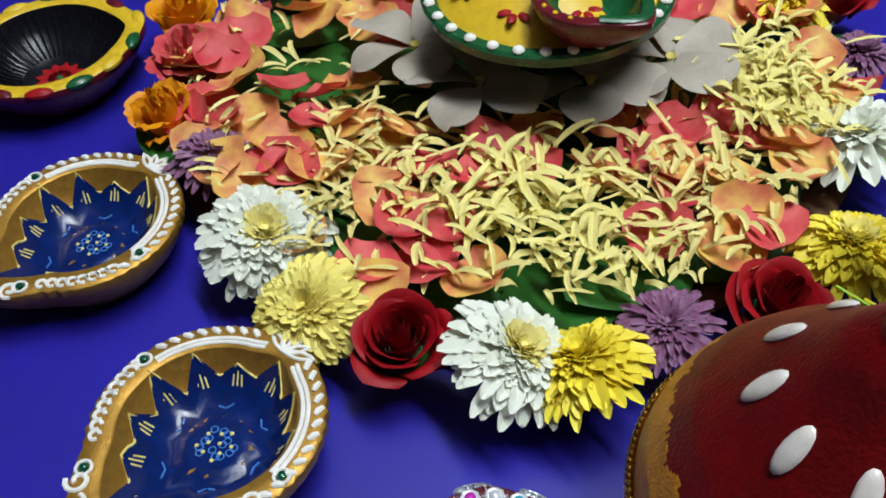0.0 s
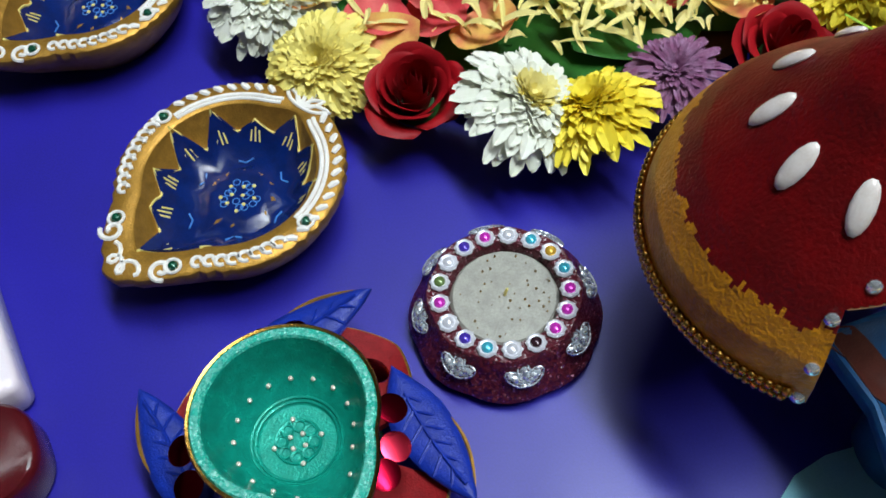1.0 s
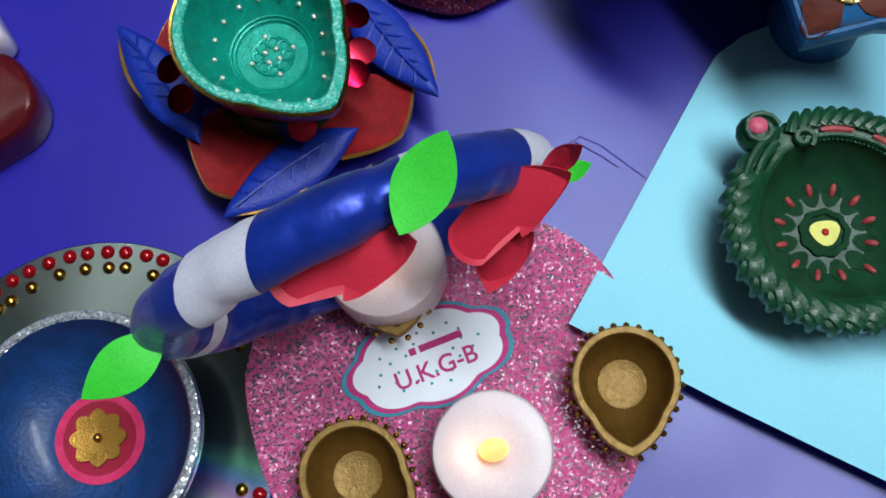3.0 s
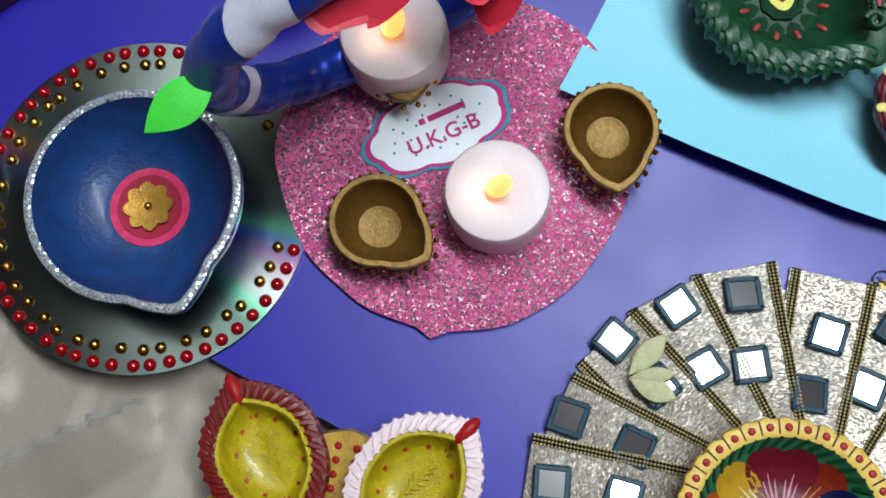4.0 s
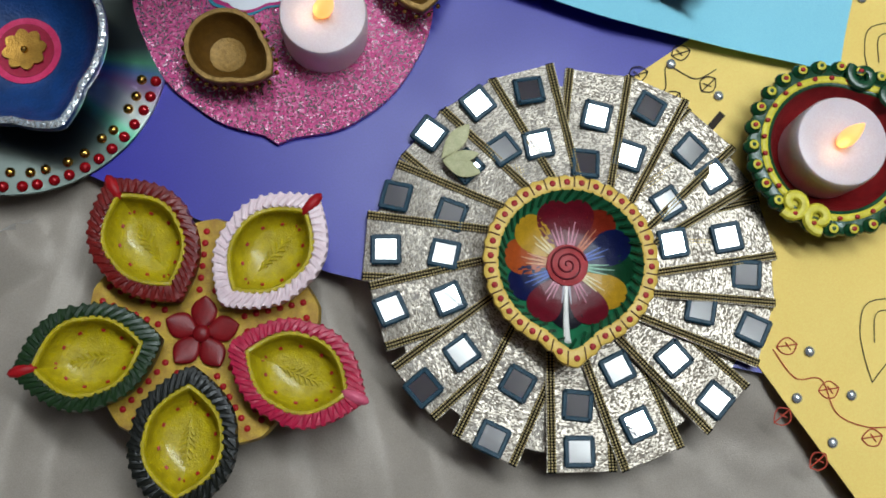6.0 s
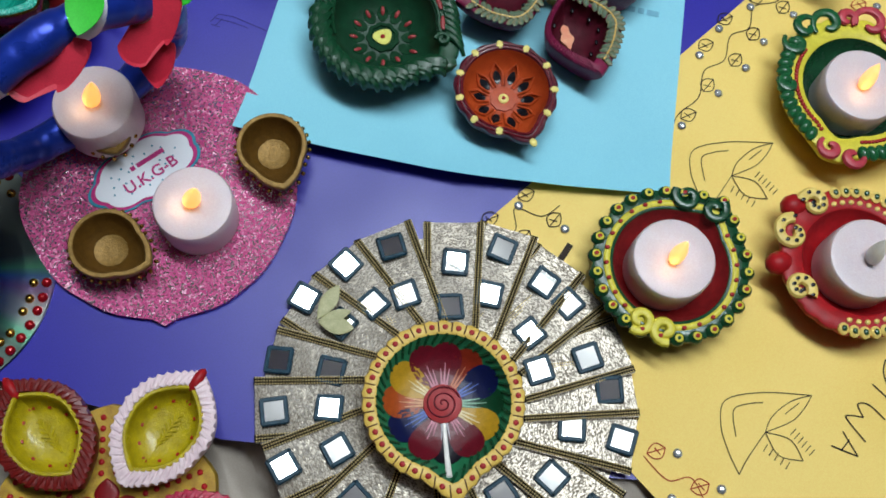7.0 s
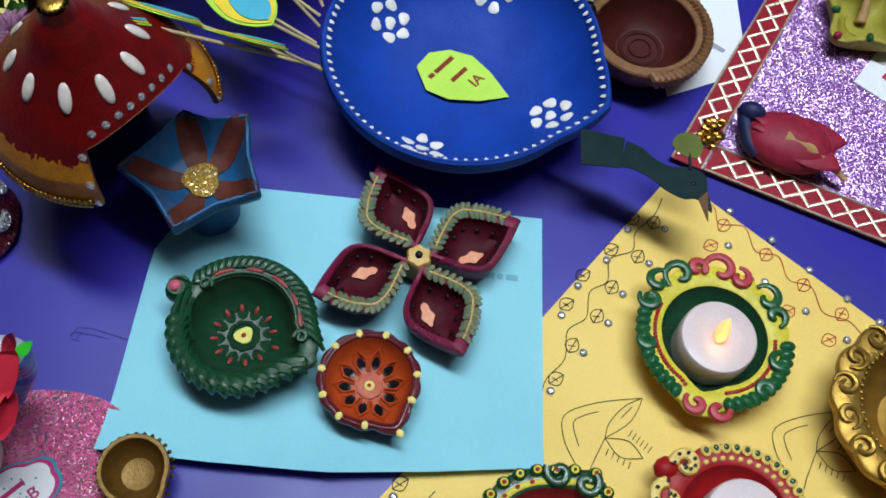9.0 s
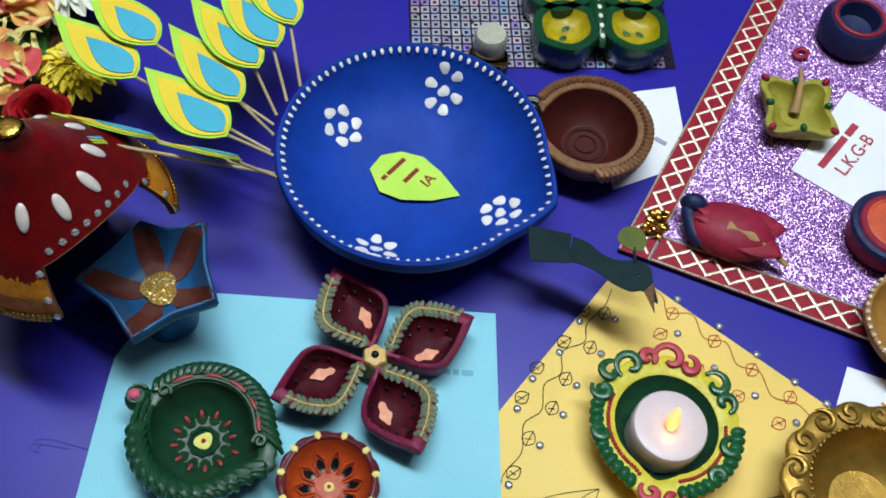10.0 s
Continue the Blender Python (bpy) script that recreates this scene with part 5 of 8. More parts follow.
SCAL_YELLOW = mat("scallop_yellow", "dcb858", "c49a3a", size=0.004, rough=0.4)
LEAF_GREEN = mat("leaf_green_paint", "22704a", "164e32", size=0.004, rough=0.35)
ob = thing("oil_lamp", "painted clay lamp with a many-coloured flower and scalloped yellow rim", "oil lamp", 0.2008, -0.1255, 0.0050)
rf = drop(-104, 1.22, 0.36, 1.1)
bw = Bowl(0.0338, 0.0145, rf, rim=0.17, floor=0.5, depth_floor=0.3, foot=0.72, edge=scallop(rf, 34, 0.035))
bw.build(ob, SCAL_YELLOW, SCAL_YELLOW, LEAF_GREEN)
for i in range(34):
    c = bw.at(0.92, i * 360 / 34 + 4)
    q = part("red_dot", Geo().ball((0, 0, 0), (0.0013, 0.0013, 0.0007), n=8, k=4), RED_PAINT, ob) if i == 0 else part("red_dot", dotm, RED_PAINT, ob)
    dotm = q.data
    q.location = c
for i in range(34):
    c0, c1 = bw.at(0.99, i * 360 / 34 - 1.3), bw.at(0.86, i * 360 / 34 - 1.3)
    part("scallop_line", Geo().tube([c0, c1], 0.0003, 4), BROWN_CLAY, ob)
g = Geo()
for i in range(44):
    g.tube([bw.at(0.83, i * 360 / 44, 0.0003), bw.at(0.74, i * 360 / 44 + 6, 0.0005)], 0.0008, 5, 0.5, taper=True)
part("leaf_border", g, DARK_GREEN, ob)
PET = [("petal_maroon", "640f1e", "c88494"), ("petal_rust", "7c2412", "c87858"), ("petal_navy", "0c1440", "5a70b8"), ("petal_green", "0e3c22", "90b8a0"), ("petal_yellow", "b88c20", "ecd8a8"), ("petal_black", "14101a", "b8b0b8"), ("petal_orange", "a84a1c", "e0a880")]
PM = {n: (mat(n, c, size=0.003, rough=0.35, bump=0.2), mat(n + "_streak", w, size=0.002, rough=0.4, bump=0.1)) for n, c, w in PET}
for img, key in ((112, "petal_maroon"), (85, "petal_maroon"), (57, "petal_rust"), (28, "petal_navy"), (0, "petal_green"), (-29, "petal_yellow"), (-58, "petal_maroon"), (-86, "petal_black"), (-115, "petal_maroon"), (-150, "petal_navy"), (177, "petal_orange"), (145, "petal_yellow")):
    d = img - 20
    a = radians(d)
    poly = []
    for u in np.linspace(0, 1, 26, endpoint=False):
        t = u * tau
        x, y = 0.0160 + 0.0095 * cos(t), 0.0066 * sin(t) * (1 + 0.34 * cos(t))
        poly.append((x * cos(a) - y * sin(a), x * sin(a) + y * cos(a)))
    p = part("painted_petal", Geo().decal(poly, bw.zf, 0.0005 + 0.00012 * (img % 3), 4), PM[key][0], ob, key.replace("petal_", "") + " painted petal")
    st = Geo()
    for k in range(3):
        dd = radians(d + (k - 1) * 7)
        r1 = 0.0185 - 0.0022 * abs(k - 1) - 0.001 * ((k * 3 + img) % 3)
        st.tube([(r * cos(dd), r * sin(dd), bw.zf(r * cos(dd), r * sin(dd)) + 0.0009) for r in np.linspace(0.0078, r1, 6)], lambda u: 0.0006 * (1 - 0.75 * u), 5, 0.3)
    part("brush_streak", st, PM[key][1], p)
part("rose_disc", Geo().lathe([(0.0084, bw.zf(0, 0) + 0.0003), (0.0082, bw.zf(0, 0) + 0.0016), (0.004, bw.zf(0, 0) + 0.0022), (0.0003, bw.zf(0, 0) + 0.0024)], 28), RED_PAINT, ob, "red rose at the centre")
part("rose_spiral", Geo().tube([(0.0076 * (1 - t) * cos(17 * t), 0.0076 * (1 - t) * sin(17 * t), bw.zf(0, 0) + 0.0021 + 0.0004 * t) for t in np.linspace(0, 0.96, 60)], 0.0004, 5), MAROON_PAINT, ob)
part("white_wick_line", Geo().tube([(r * cos(radians(-107)), r * sin(radians(-107)), bw.zf(r * cos(radians(-107)), r * sin(radians(-107))) + 0.001) for r in np.linspace(0.008, 0.031, 10)], lambda u: 0.0007 + 0.0006 * u, 6, 0.5), WHITE_PAINT, ob)

# ---- flower bed round a painted pot ----
LEAF = mat("fresh_leaf", "2e6a26", "1c4a18", size=0.012, rough=0.4, bump=0.25, spec=0.4)
P_WHITE = mat("white_petal", "f0f0e4", "e2e6cc", size=0.01, rough=0.55, bump=0.05, thin=0.12)
P_IVORY = mat("ivory_petal", "f4e89a", "ead870", size=0.006, rough=0.55, bump=0.05, thin=0.12)
P_YELLOW = mat("yellow_petal", "f8e448", "f0d028", size=0.008, rough=0.5, bump=0.05, thin=0.12)
P_BUTTER = mat("butter_petal", "f6e886", "ecd460", size=0.008, rough=0.5, bump=0.05, thin=0.12)
P_LILAC = mat("lilac_petal", "8a5478", "b894b4", size=0.004, rough=0.55, bump=0.05, thin=0.12)
P_RED = mat("rose_red_petal", "a00a16", "78060e", size=0.01, rough=0.55, bump=0.08, spec=0.3)
P_CORAL = mat("coral_petal", "d4404a", "e4706a", size=0.012, rough=0.5, bump=0.08, amount=0.8, thin=0.12)
P_PEACH = mat("peach_petal", "f0c464", "dc6a58", size=0.012, rough=0.5, bump=0.08, amount=0.9, thin=0.12)
P_ORANGE = mat("marigold_petal", "f0a010", "e0781a", size=0.012, rough=0.5, bump=0.08, thin=0.12)
P_CREAM = mat("cream_strip_petal", "f0e29a", "e2cc6c", size=0.008, rough=0.5, bump=0.05, thin=0.12)


def petal_strip(g, base, az, path, width, cup=0.15, twist=0.0):
    """One petal: path of (out, up) from the base, with a rounded end."""
    n = len(path)
    rows = []
    for i, (o, z) in enumerate(path):
        u = i / (n - 1)
        w = width * (0.40 + 0.60 * sin(pi * min(u * 0.60 + 0.10, 1))) * (1 if i < n - 2 else (0.90 if i < n - 1 else 0.46))
        a = az + twist * u
        c = Vector(base) + Vector((o * cos(a), o * sin(a), z))
        s = Vector((-sin(a), cos(a), 0))
        rows.append([c - s * w + Vector((0, 0, cup * width)), c - Vector((0, 0, cup * width * 0.6)), c + s * w + Vector((0, 0, cup * width))])
    g.sheet(rows)

def mum(x, y, R, petals, heart, label, seed, z=0.014, layers=13, width=0.105, tilt=(0, 0), stalk=0.012, count=36):
    R *= 1.10
    rnd = random.Random(seed)
    ob = thing("flower", label, "flower", x, y, z)
    ob.matrix_basis = pose(x, y, z, tilt[0], tilt[1], rnd.uniform(0, 360))
    part("calyx", Geo().lathe([(0.002, 0), (R * 0.30, 0.002), (R * 0.34, stalk), (R * 0.18, stalk + 0.003)], 16), LEAF, ob)
    g, gi = Geo(), Geo()
    for k in range(layers):
        t = k / (layers - 1)
        cnt = int(count * (1 - 0.66 * t))
        droop = 0.30 * (1 - t) ** 2
        for i in range(cnt):
            a = (i + 0.5 * (k % 2) + rnd.uniform(-0.28, 0.28)) * tau / cnt
            L = R * (1 - 0.80 * t ** 0.9) * rnd.uniform(0.86, 1.06)
            e = radians(8 + 42 * t + rnd.uniform(-9, 9))
            hook = (0.16 + 0.30 * t) * rnd.uniform(0.5, 1.4)
            path = []
            for u in (0, 0.25, 0.5, 0.72, 0.9, 1):
                out = L * (u * cos(e) - hook * 0.5 * max(u - 0.6, 0) * t)
                up = L * (u * sin(e) + 0.12 * sin(pi * u) - droop * u * u + hook * 0.5 * max(u - 0.65, 0) * (0.4 + t))
                path.append((R * 0.05 * (1 - t) + out, up))
            petal_strip(gi if t > 0.6 else g, (0, 0, stalk + R * 0.26 * t), a, path, width * R * (1.08 - 0.50 * t) * rnd.uniform(0.85, 1.15), 0.30, rnd.uniform(-0.10, 0.10))
    gi.ball((0, 0, stalk + R * 0.20), (R * 0.13, R * 0.13, R * 0.16), n=12, k=8)
    part("petals", g, petals, ob)
    part("inner_petals", gi, heart, ob)
    return ob


def rose(x, y, R, petal_mat, label, seed, z=0.012, h=0.028, petals=22, ragged=0.0, tilt=(0, 0)):
    rnd = random.Random(seed)
    ob = thing("rose", label, "rose", x, y, z)
    ob.matrix_basis = pose(x, y, z, tilt[0], tilt[1], 0)
    part("calyx", Geo().lathe([(0.002, 0), (R * 0.4, 0.003), (R * 0.5, h * 0.14), (R * 0.4, h * 0.20)], 16), LEAF, ob)
    for i in range(petals):
        t = i / (petals - 1)
        r, a0 = R * (0.05 + 0.80 * t ** 1.05), i * 2.39996 + rnd.uniform(-0.3, 0.3)
        w = 2.5 - 1.65 * t ** 0.7
        ht = h * (1.0 - 0.34 * t ** 1.5) * rnd.uniform(0.93, 1.05)
        lop, roll = rnd.uniform(-0.16, 0.16), rnd.uniform(0.7, 1.35)
        rows = []
        for v in np.linspace(0, 1, 9):
            row = []
            for s in np.linspace(-1, 1, 13):
                edge = 1 - 0.20 * abs(s) ** 2.2 - 0.05 * max(0, 0.3 - abs(s)) + lop * s * t
                flare = max(v - 0.50, 0) / 0.5
                rr = r * (0.62 + 0.38 * sin(pi / 2 * v)) + R * 0.26 * t * flare ** 2 * roll * (1 - 0.45 * abs(s))
                rr *= 1 - 0.55 * v * v * max(0.42 - t, 0) / 0.42
                rr += ragged * R * rnd.uniform(-0.5, 0.5) * v
                a = a0 + s * w * (0.55 + 0.45 * sin(pi * min(v * 0.8 + 0.1, 1)))
                zz = h * 0.10 + (ht - h * 0.10) * (v - 0.22 * t * flare ** 2.4 * roll) * edge
                row.append((rr * cos(a), rr * sin(a), zz + ragged * 0.002 * rnd.uniform(-1, 1)))
            rows.append(row)
        part("petal", Geo().sheet(rows), petal_mat, ob)
    return ob

# bed of leaves under everything
BC = (0.145, 0.405)
ob = thing("leaf_bed", "round bed of overlapping dark green leaves on a platter", "leaves", BC[0], BC[1], 0)
part("platter", Geo().lathe([(0.10, 0), (0.150, 0.004), (0.153, 0.008), (0.149, 0.009), (0.10, 0.006), (0.001, 0.006)], 72), BROWN_CLAY, ob)
rnd = random.Random(8)
leafm = [leaf_solid(0, -0.035, 0.038, 0.020 + 0.004 * k, 0.0008, 0, 0.006 * (k - 1), 0.006 * (k - 1), 0, 0.5).mesh("leaf") for k in range(3)]
for i in range(60):
    a, r = i * 2.39996, 0.138 * sqrt((i + 0.5) / 60)
    q = part("leaf", leafm[i % 3], LEAF, ob)
    q.matrix_basis = pose(r * cos(a), r * sin(a), 0.0105 + 0.005 * rnd.random(), rnd.uniform(-7, 7), rnd.uniform(-7, 7), rnd.uniform(0, 360))

# ring of whole flowers
mum(0.0485, 0.3000, 0.0235, P_WHITE, P_IVORY, "large white chrysanthemum with a pale yellow heart", 1, tilt=(18, -6), count=38)
mum(0.0735, 0.2645, 0.0200, P_BUTTER, P_BUTTER, "butter yellow chrysanthemum, slightly crumpled", 2, width=0.10, tilt=(24, -4))
rose(0.1045, 0.2500, 0.0185, P_RED, "open dark red rose lying in the flower ring", 3, tilt=(14, 0))
mum(0.1382, 0.2375, 0.0230, P_WHITE, P_IVORY, "large white chrysanthemum with a pale yellow heart", 4, tilt=(24, 0), count=38)
mum(0.1715, 0.2300, 0.0205, P_YELLOW, P_YELLOW, "bright yellow chrysanthemum in the flower ring", 5, tilt=(26, 6), count=38)
mum(0.1965, 0.2500, 0.0165, P_LILAC, P_LILAC, "faded lilac chrysanthemum with thin petals", 6, width=0.07, tilt=(10, 8), count=22)
rose(0.2330, 0.2620, 0.0195, P_RED, "half-hidden dark red rose leaning on another flower", 7, tilt=(12, 10), petals=18)
mum(0.2640, 0.2790, 0.0210, P_YELLOW, P_BUTTER, "bright yellow chrysanthemum in the flower ring", 8, tilt=(0, 10))
mum(0.2850, 0.3400, 0.0240, P_WHITE, P_WHITE, "spiky white chrysanthemum with long loose petals", 9, width=0.12, tilt=(0, 14), layers=6, count=18)
mum(0.2960, 0.3960, 0.0170, P_LILAC, P_LILAC, "faded lilac chrysanthemum with thin petals", 10, width=0.07, count=22)
mum(0.0195, 0.3420, 0.0190, P_LILAC, P_LILAC, "mauve chrysanthemum with thin crowded petals", 11, width=0.075, tilt=(8, -14), count=24)
rose(-0.0035, 0.3760, 0.0180, P_ORANGE, "ragged marigold-yellow rose leaning on the lamp", 12, ragged=0.18, petals=12, tilt=(10, -10), h=0.032)
rose(-0.0020, 0.4180, 0.0220, P_CORAL, "loose coral red rose with fallen petals", 13, ragged=0.10, petals=13, h=0.03)
rose(-0.0155, 0.4560, 0.0200, P_ORANGE, "orange rose beside the painted lamp", 14, ragged=0.10, petals=12)
mum(0.2750, 0.4400, 0.0190, P_YELLOW, P_BUTTER, "bright yellow chrysanthemum in the flower ring", 15)
rose(0.2960, 0.4480, 0.0200, P_RED, "open dark red rose lying in the flower ring", 16)

# loose petals
rnd = random.Random(31)
pm = []
for k in range(3):
    rows = []
    for v in np.linspace(0, 1, 7):
        w = 0.0130 * (0.32 + 0.68 * sin(pi * min(v * 0.66 + 0.08, 1))) * (1 if v < 1 else 0.55)
        rows.append([(w * s, -0.010 + 0.022 * v, 0.0024 * s * s + (0.0040 + 0.0012 * k) * (v - 0.4) ** 2 * 2) for s in np.linspace(-1, 1, 7)])
    pm.append(Geo().sheet(rows))
pmesh = {(k, m.name): None for k in range(3) for m in (P_CORAL, P_PEACH)}
spots = []
while len(spots) < 150:
    a, r = rnd.random() * tau, 0.148 * sqrt(rnd.random())
    x, y = BC[0] + r * cos(a), BC[1] + r * sin(a)
    if hypot(x - 0.163, y - 0.40) < 0.035 or (abs(x - 0.135) < 0.04 and 0.360 < y < 0.40) or y < 0.262:
        continue
    if all(hypot(x - p, y - q) > 0.0060 for p, q in spots):
        spots.append((x, y))
for i, (x, y) in enumerate(spots):
    m = P_CORAL if (i * 7) % 5 < 2 else P_PEACH
    key = (i % 3, m.name)
    if pmesh.get(key) is None:
        pmesh[key] = pm[i % 3].mesh("rose_petal")
    q = part("rose_petal", pmesh[key], m, None)
    q.matrix_basis = pose(x, y, 0.0245 + 0.008 * rnd.random(), rnd.uniform(-24, 24), rnd.uniform(-24, 24), rnd.uniform(0, 360))
    tagged(q, "loose coral rose petal strewn on the leaves" if m is P_CORAL else "loose peach-yellow rose petal strewn on the leaves", "petal", "loose rose petals")


def strips(name, n, seed, centre, spread, zlo, zhi, material, label, size=1.0):
    rnd, g, made = random.Random(seed), Geo(), 0
    while made < n:
        if spread:
            x, y = centre[0] + rnd.gauss(0, spread), centre[1] + rnd.gauss(0, spread)
        else:
            a, r = rnd.random() * tau, 0.146 * sqrt(rnd.random())
            x, y = BC[0] + r * cos(a), BC[1] + r * sin(a)
        if hypot(x - 0.163, y - 0.40) < 0.035 or hypot(x - BC[0], y - BC[1]) > 0.152 or (abs(x - 0.133) < 0.036 and 0.362 < y < 0.40) or y < 0.262:
            continue
        made += 1
        L, a = rnd.uniform(0.006, 0.018) * size, rnd.random() * tau
        up, arch = rnd.uniform(-0.35, 0.5), rnd.uniform(0.0005, 0.003)
        path = [(L * u, L * u * up + arch * sin(pi * u)) for u in np.linspace(0, 1, 5)]
        petal_strip(g, (x, y, rnd.uniform(zlo, zhi)), a, path, rnd.uniform(0.0009, 0.0020) * size, 0.35, rnd.uniform(-0.6, 0.6))
    return single(name, g, material, label, "petals", kind="stuff")


strips("strewn_petals", 420, 1, None, 0, 0.022, 0.034, P_CREAM, "cream strip petals strewn over the leaves", 0.95)
strips("petal_heap", 340, 2, (0.250, 0.372), 0.016, 0.024, 0.040, P_IVORY, "heap of pale yellow strip petals", 1.0)
strips("petal_heap", 230, 3, (0.136, 0.312), 0.016, 0.024, 0.038, P_IVORY, "heap of pale yellow strip petals", 1.0)
strips("petal_heap", 120, 6, (0.172, 0.290), 0.016, 0.022, 0.034, P_IVORY, "heap of pale yellow strip petals", 1.0)
strips("petal_heap", 150, 4, (0.218, 0.303), 0.015, 0.024, 0.036, P_CREAM, "heap of cream strip petals", 1.0)
strips("petal_heap", 150, 5, (0.085, 0.328), 0.016, 0.024, 0.034, P_CREAM, "heap of cream strip petals", 1.0)


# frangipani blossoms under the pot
# white petals greyed: the pot's shade is put into their colour
P_WAXY_SHADED = mat("shaded_waxy_petal", "b4a89a", "a09486", size=0.012, rough=0.5, bump=0.08, sub=0.1)

def frangipani(x, y, z, rz, seed):
    rnd = random.Random(seed)
    ob = thing("frangipani", "white frangipani blossom with a faint yellow throat", "flower", x, y, z, rz, "frangipani blossoms")
    for i in range(5):
        rows = []
        for v in (0, 0.15, 0.3, 0.45, 0.6, 0.72, 0.82, 0.9, 0.96, 1):
            w = 0.0145 * (0.18 + 0.82 * sin(pi * min(v * 0.6 + 0.06, 1)) ** 1.2) * sqrt(max(1 - max(v - 0.7, 0) ** 2 / 0.092, 0.03))
            rows.append([(0.003 + 0.032 * v + 0.0, w * s + 0.006 * v * v, 0.004 + 0.012 * v - 0.012 * v * v * v + 0.0025 * s + 0.001 * s * s) for s in np.linspace(-1, 1, 9)])
        q = part("petal", Geo().sheet(rows), P_WAXY_SHADED, ob)
        q.matrix_basis = pose(0, 0, 0, rnd.uniform(-4, 4), rnd.uniform(-5, 5), i * 72)
    ob.scale = (0.88, 0.88, 0.88)
    part("throat", Geo().lathe([(0.001, 0.002), (0.0022, 0.0050), (0.0028, 0.0062)], 14, cap1=False), P_IVORY, ob)
    return ob


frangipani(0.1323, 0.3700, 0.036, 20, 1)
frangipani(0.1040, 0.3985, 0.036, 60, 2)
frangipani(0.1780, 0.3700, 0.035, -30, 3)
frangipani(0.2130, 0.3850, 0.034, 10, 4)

# painted pot in the middle
ob = thing("painted_pot", "yellow clay pot with red motifs and a white-dotted green rim", "pot", 0.1607, 0.3920, 0.033)
part("pot", Geo().lathe([(0.027, -0.024), (0.024, -0.010), (0.022, 0.008), (0.022, 0.030), (0.046, 0.0355), (0.057, 0.038), (0.0575, 0.041)], 72, cap1=False), DARK_GREEN, ob)
part("shoulder", Geo().lathe([(0.0515, 0.0412), (0.049, 0.0430), (0.040, 0.050), (0.028, 0.056), (0.020, 0.058), (0.001, 0.058)], 72), YELLOW_PAINT, ob, "yellow painted shoulder")
part("green_rim", Geo().lathe([(0.0575, 0.041), (0.0578, 0.0425), (0.0565, 0.0438), (0.0515, 0.0436), (0.050, 0.0420)], 72, cap0=False, cap1=False), GREEN_PAINT, ob, "glossy green rim")
dm = Geo().ball((0, 0, 0), (0.0027, 0.0027, 0.0018), n=10, k=6).mesh("white_dot")
for i in range(30):
    a = i * tau / 30 + 0.05
    q = part("white_dot", dm, WHITE_PAINT, ob)
    q.location = (0.0545 * cos(a), 0.0545 * sin(a), 0.0444)
for i in range(8):
    a = i * tau / 8 + 0.38
    for k in (-1, 0, 1):
        c = (0.039 * cos(a + k * 0.11), 0.039 * sin(a + k * 0.11))
        g = Geo().ball((c[0] * (1 + 0.07 * (k == 0)), c[1] * (1 + 0.07 * (k == 0)), 0.0505), (0.0036, 0.0022, 0.0012), Euler((0, 0, a + k)).to_matrix(), n=8, k=4)
        part("red_motif", g, RED_PAINT, ob)
ob.scale = (0.9, 0.9, 0.9)
ob = thing("oil_lamp", "small maroon clay lamp with a green spout and gold dots", "oil lamp", 0.1750, 0.3560, 0.0740, 0)
bw = Bowl(0.0222, 0.016, drop(-48, 1.35, 0.6, 1.1), rim=0.22, floor=0.42, depth_floor=0.3)
bw.build(ob, MAROON_PAINT, MAROON_PAINT, GREEN_PAINT)
part("gold_floor", Geo().decal(disc_poly(0, 0, 0.0062, 20), bw.zf, 0.0004, 2), YELLOW_PAINT, ob)
part("spout_paint", Geo().tube([bw.at(0.88, d, 0.0005) for d in range(-86, -8, 6)], 0.0022, 6, 0.4), GREEN_PAINT, ob, "green painted spout")
g = Geo()
for i in range(14):
    g.ball(bw.at(0.90, 10 + i * 18, 0.0004), (0.0011, 0.0011, 0.0007), n=7, k=4)
part("gold_dot", g, YELLOW_PAINT, ob)

# ---- lamps on the light blue paper ----
GREEN_CLAY = mat("bottle_green_glaze", "15472c", "0a2a18", size=0.003, rough=0.34, bump=0.35, coat=0.2)
GREEN_DEEP = mat("deep_green_hollow", "17402a", "0c2617", size=0.006, rough=0.35, bump=0.2, coat=0.2)
GREEN_RELIEF = mat("matt_green_relief", "113a22", "0a2414", size=0.004, rough=0.75, bump=0.0, spec=0.12)
DULL_RED = mat("dull_red_paint", "9c3a3c", "7a2628", size=0.003, rough=0.45)
PALE_YELLOW = mat("pale_yellow_paint", "dcd86a", "c4bc48", size=0.003, rough=0.45)
ob = thing("oil_lamp", "bottle-green moulded clay lamp with scrolls and red touches", "oil lamp", 0.2380, 0.0480, 0.0018)
rf = drop(-52, 1.22, 0.45, 1.1)
bw = Bowl(0.0330, 0.021, rf, rim=0.24, floor=0.42, depth_floor=0.3, foot=0.7, edge=scallop(rf, 22, 0.05))
bw.build(ob, GREEN_CLAY, GREEN_CLAY, GREEN_DEEP)
for i in range(24):
    d = 104 - i * 6.2
    leaf = Geo().tube([bw.at(0.90, d + 5, 0.0006), bw.at(0.97, d + 2, 0.0016), bw.at(1.04, d - 2, 0.0002), bw.at(1.08, d - 5, -0.0030)], lambda u: 0.0021 * (1 - 0.55 * u), 7, 0.8)
    part("rim_leaf", leaf, GREEN_CLAY, ob)
for s0, rr in ((0.79, 0.0009), (0.885, 0.0007)):
    part("moulded_line", Geo().tube([bw.at(s0, d, 0.0008) for d in range(-38, 104, 4)], rr, 6), GREEN_CLAY, ob)
g = Geo()
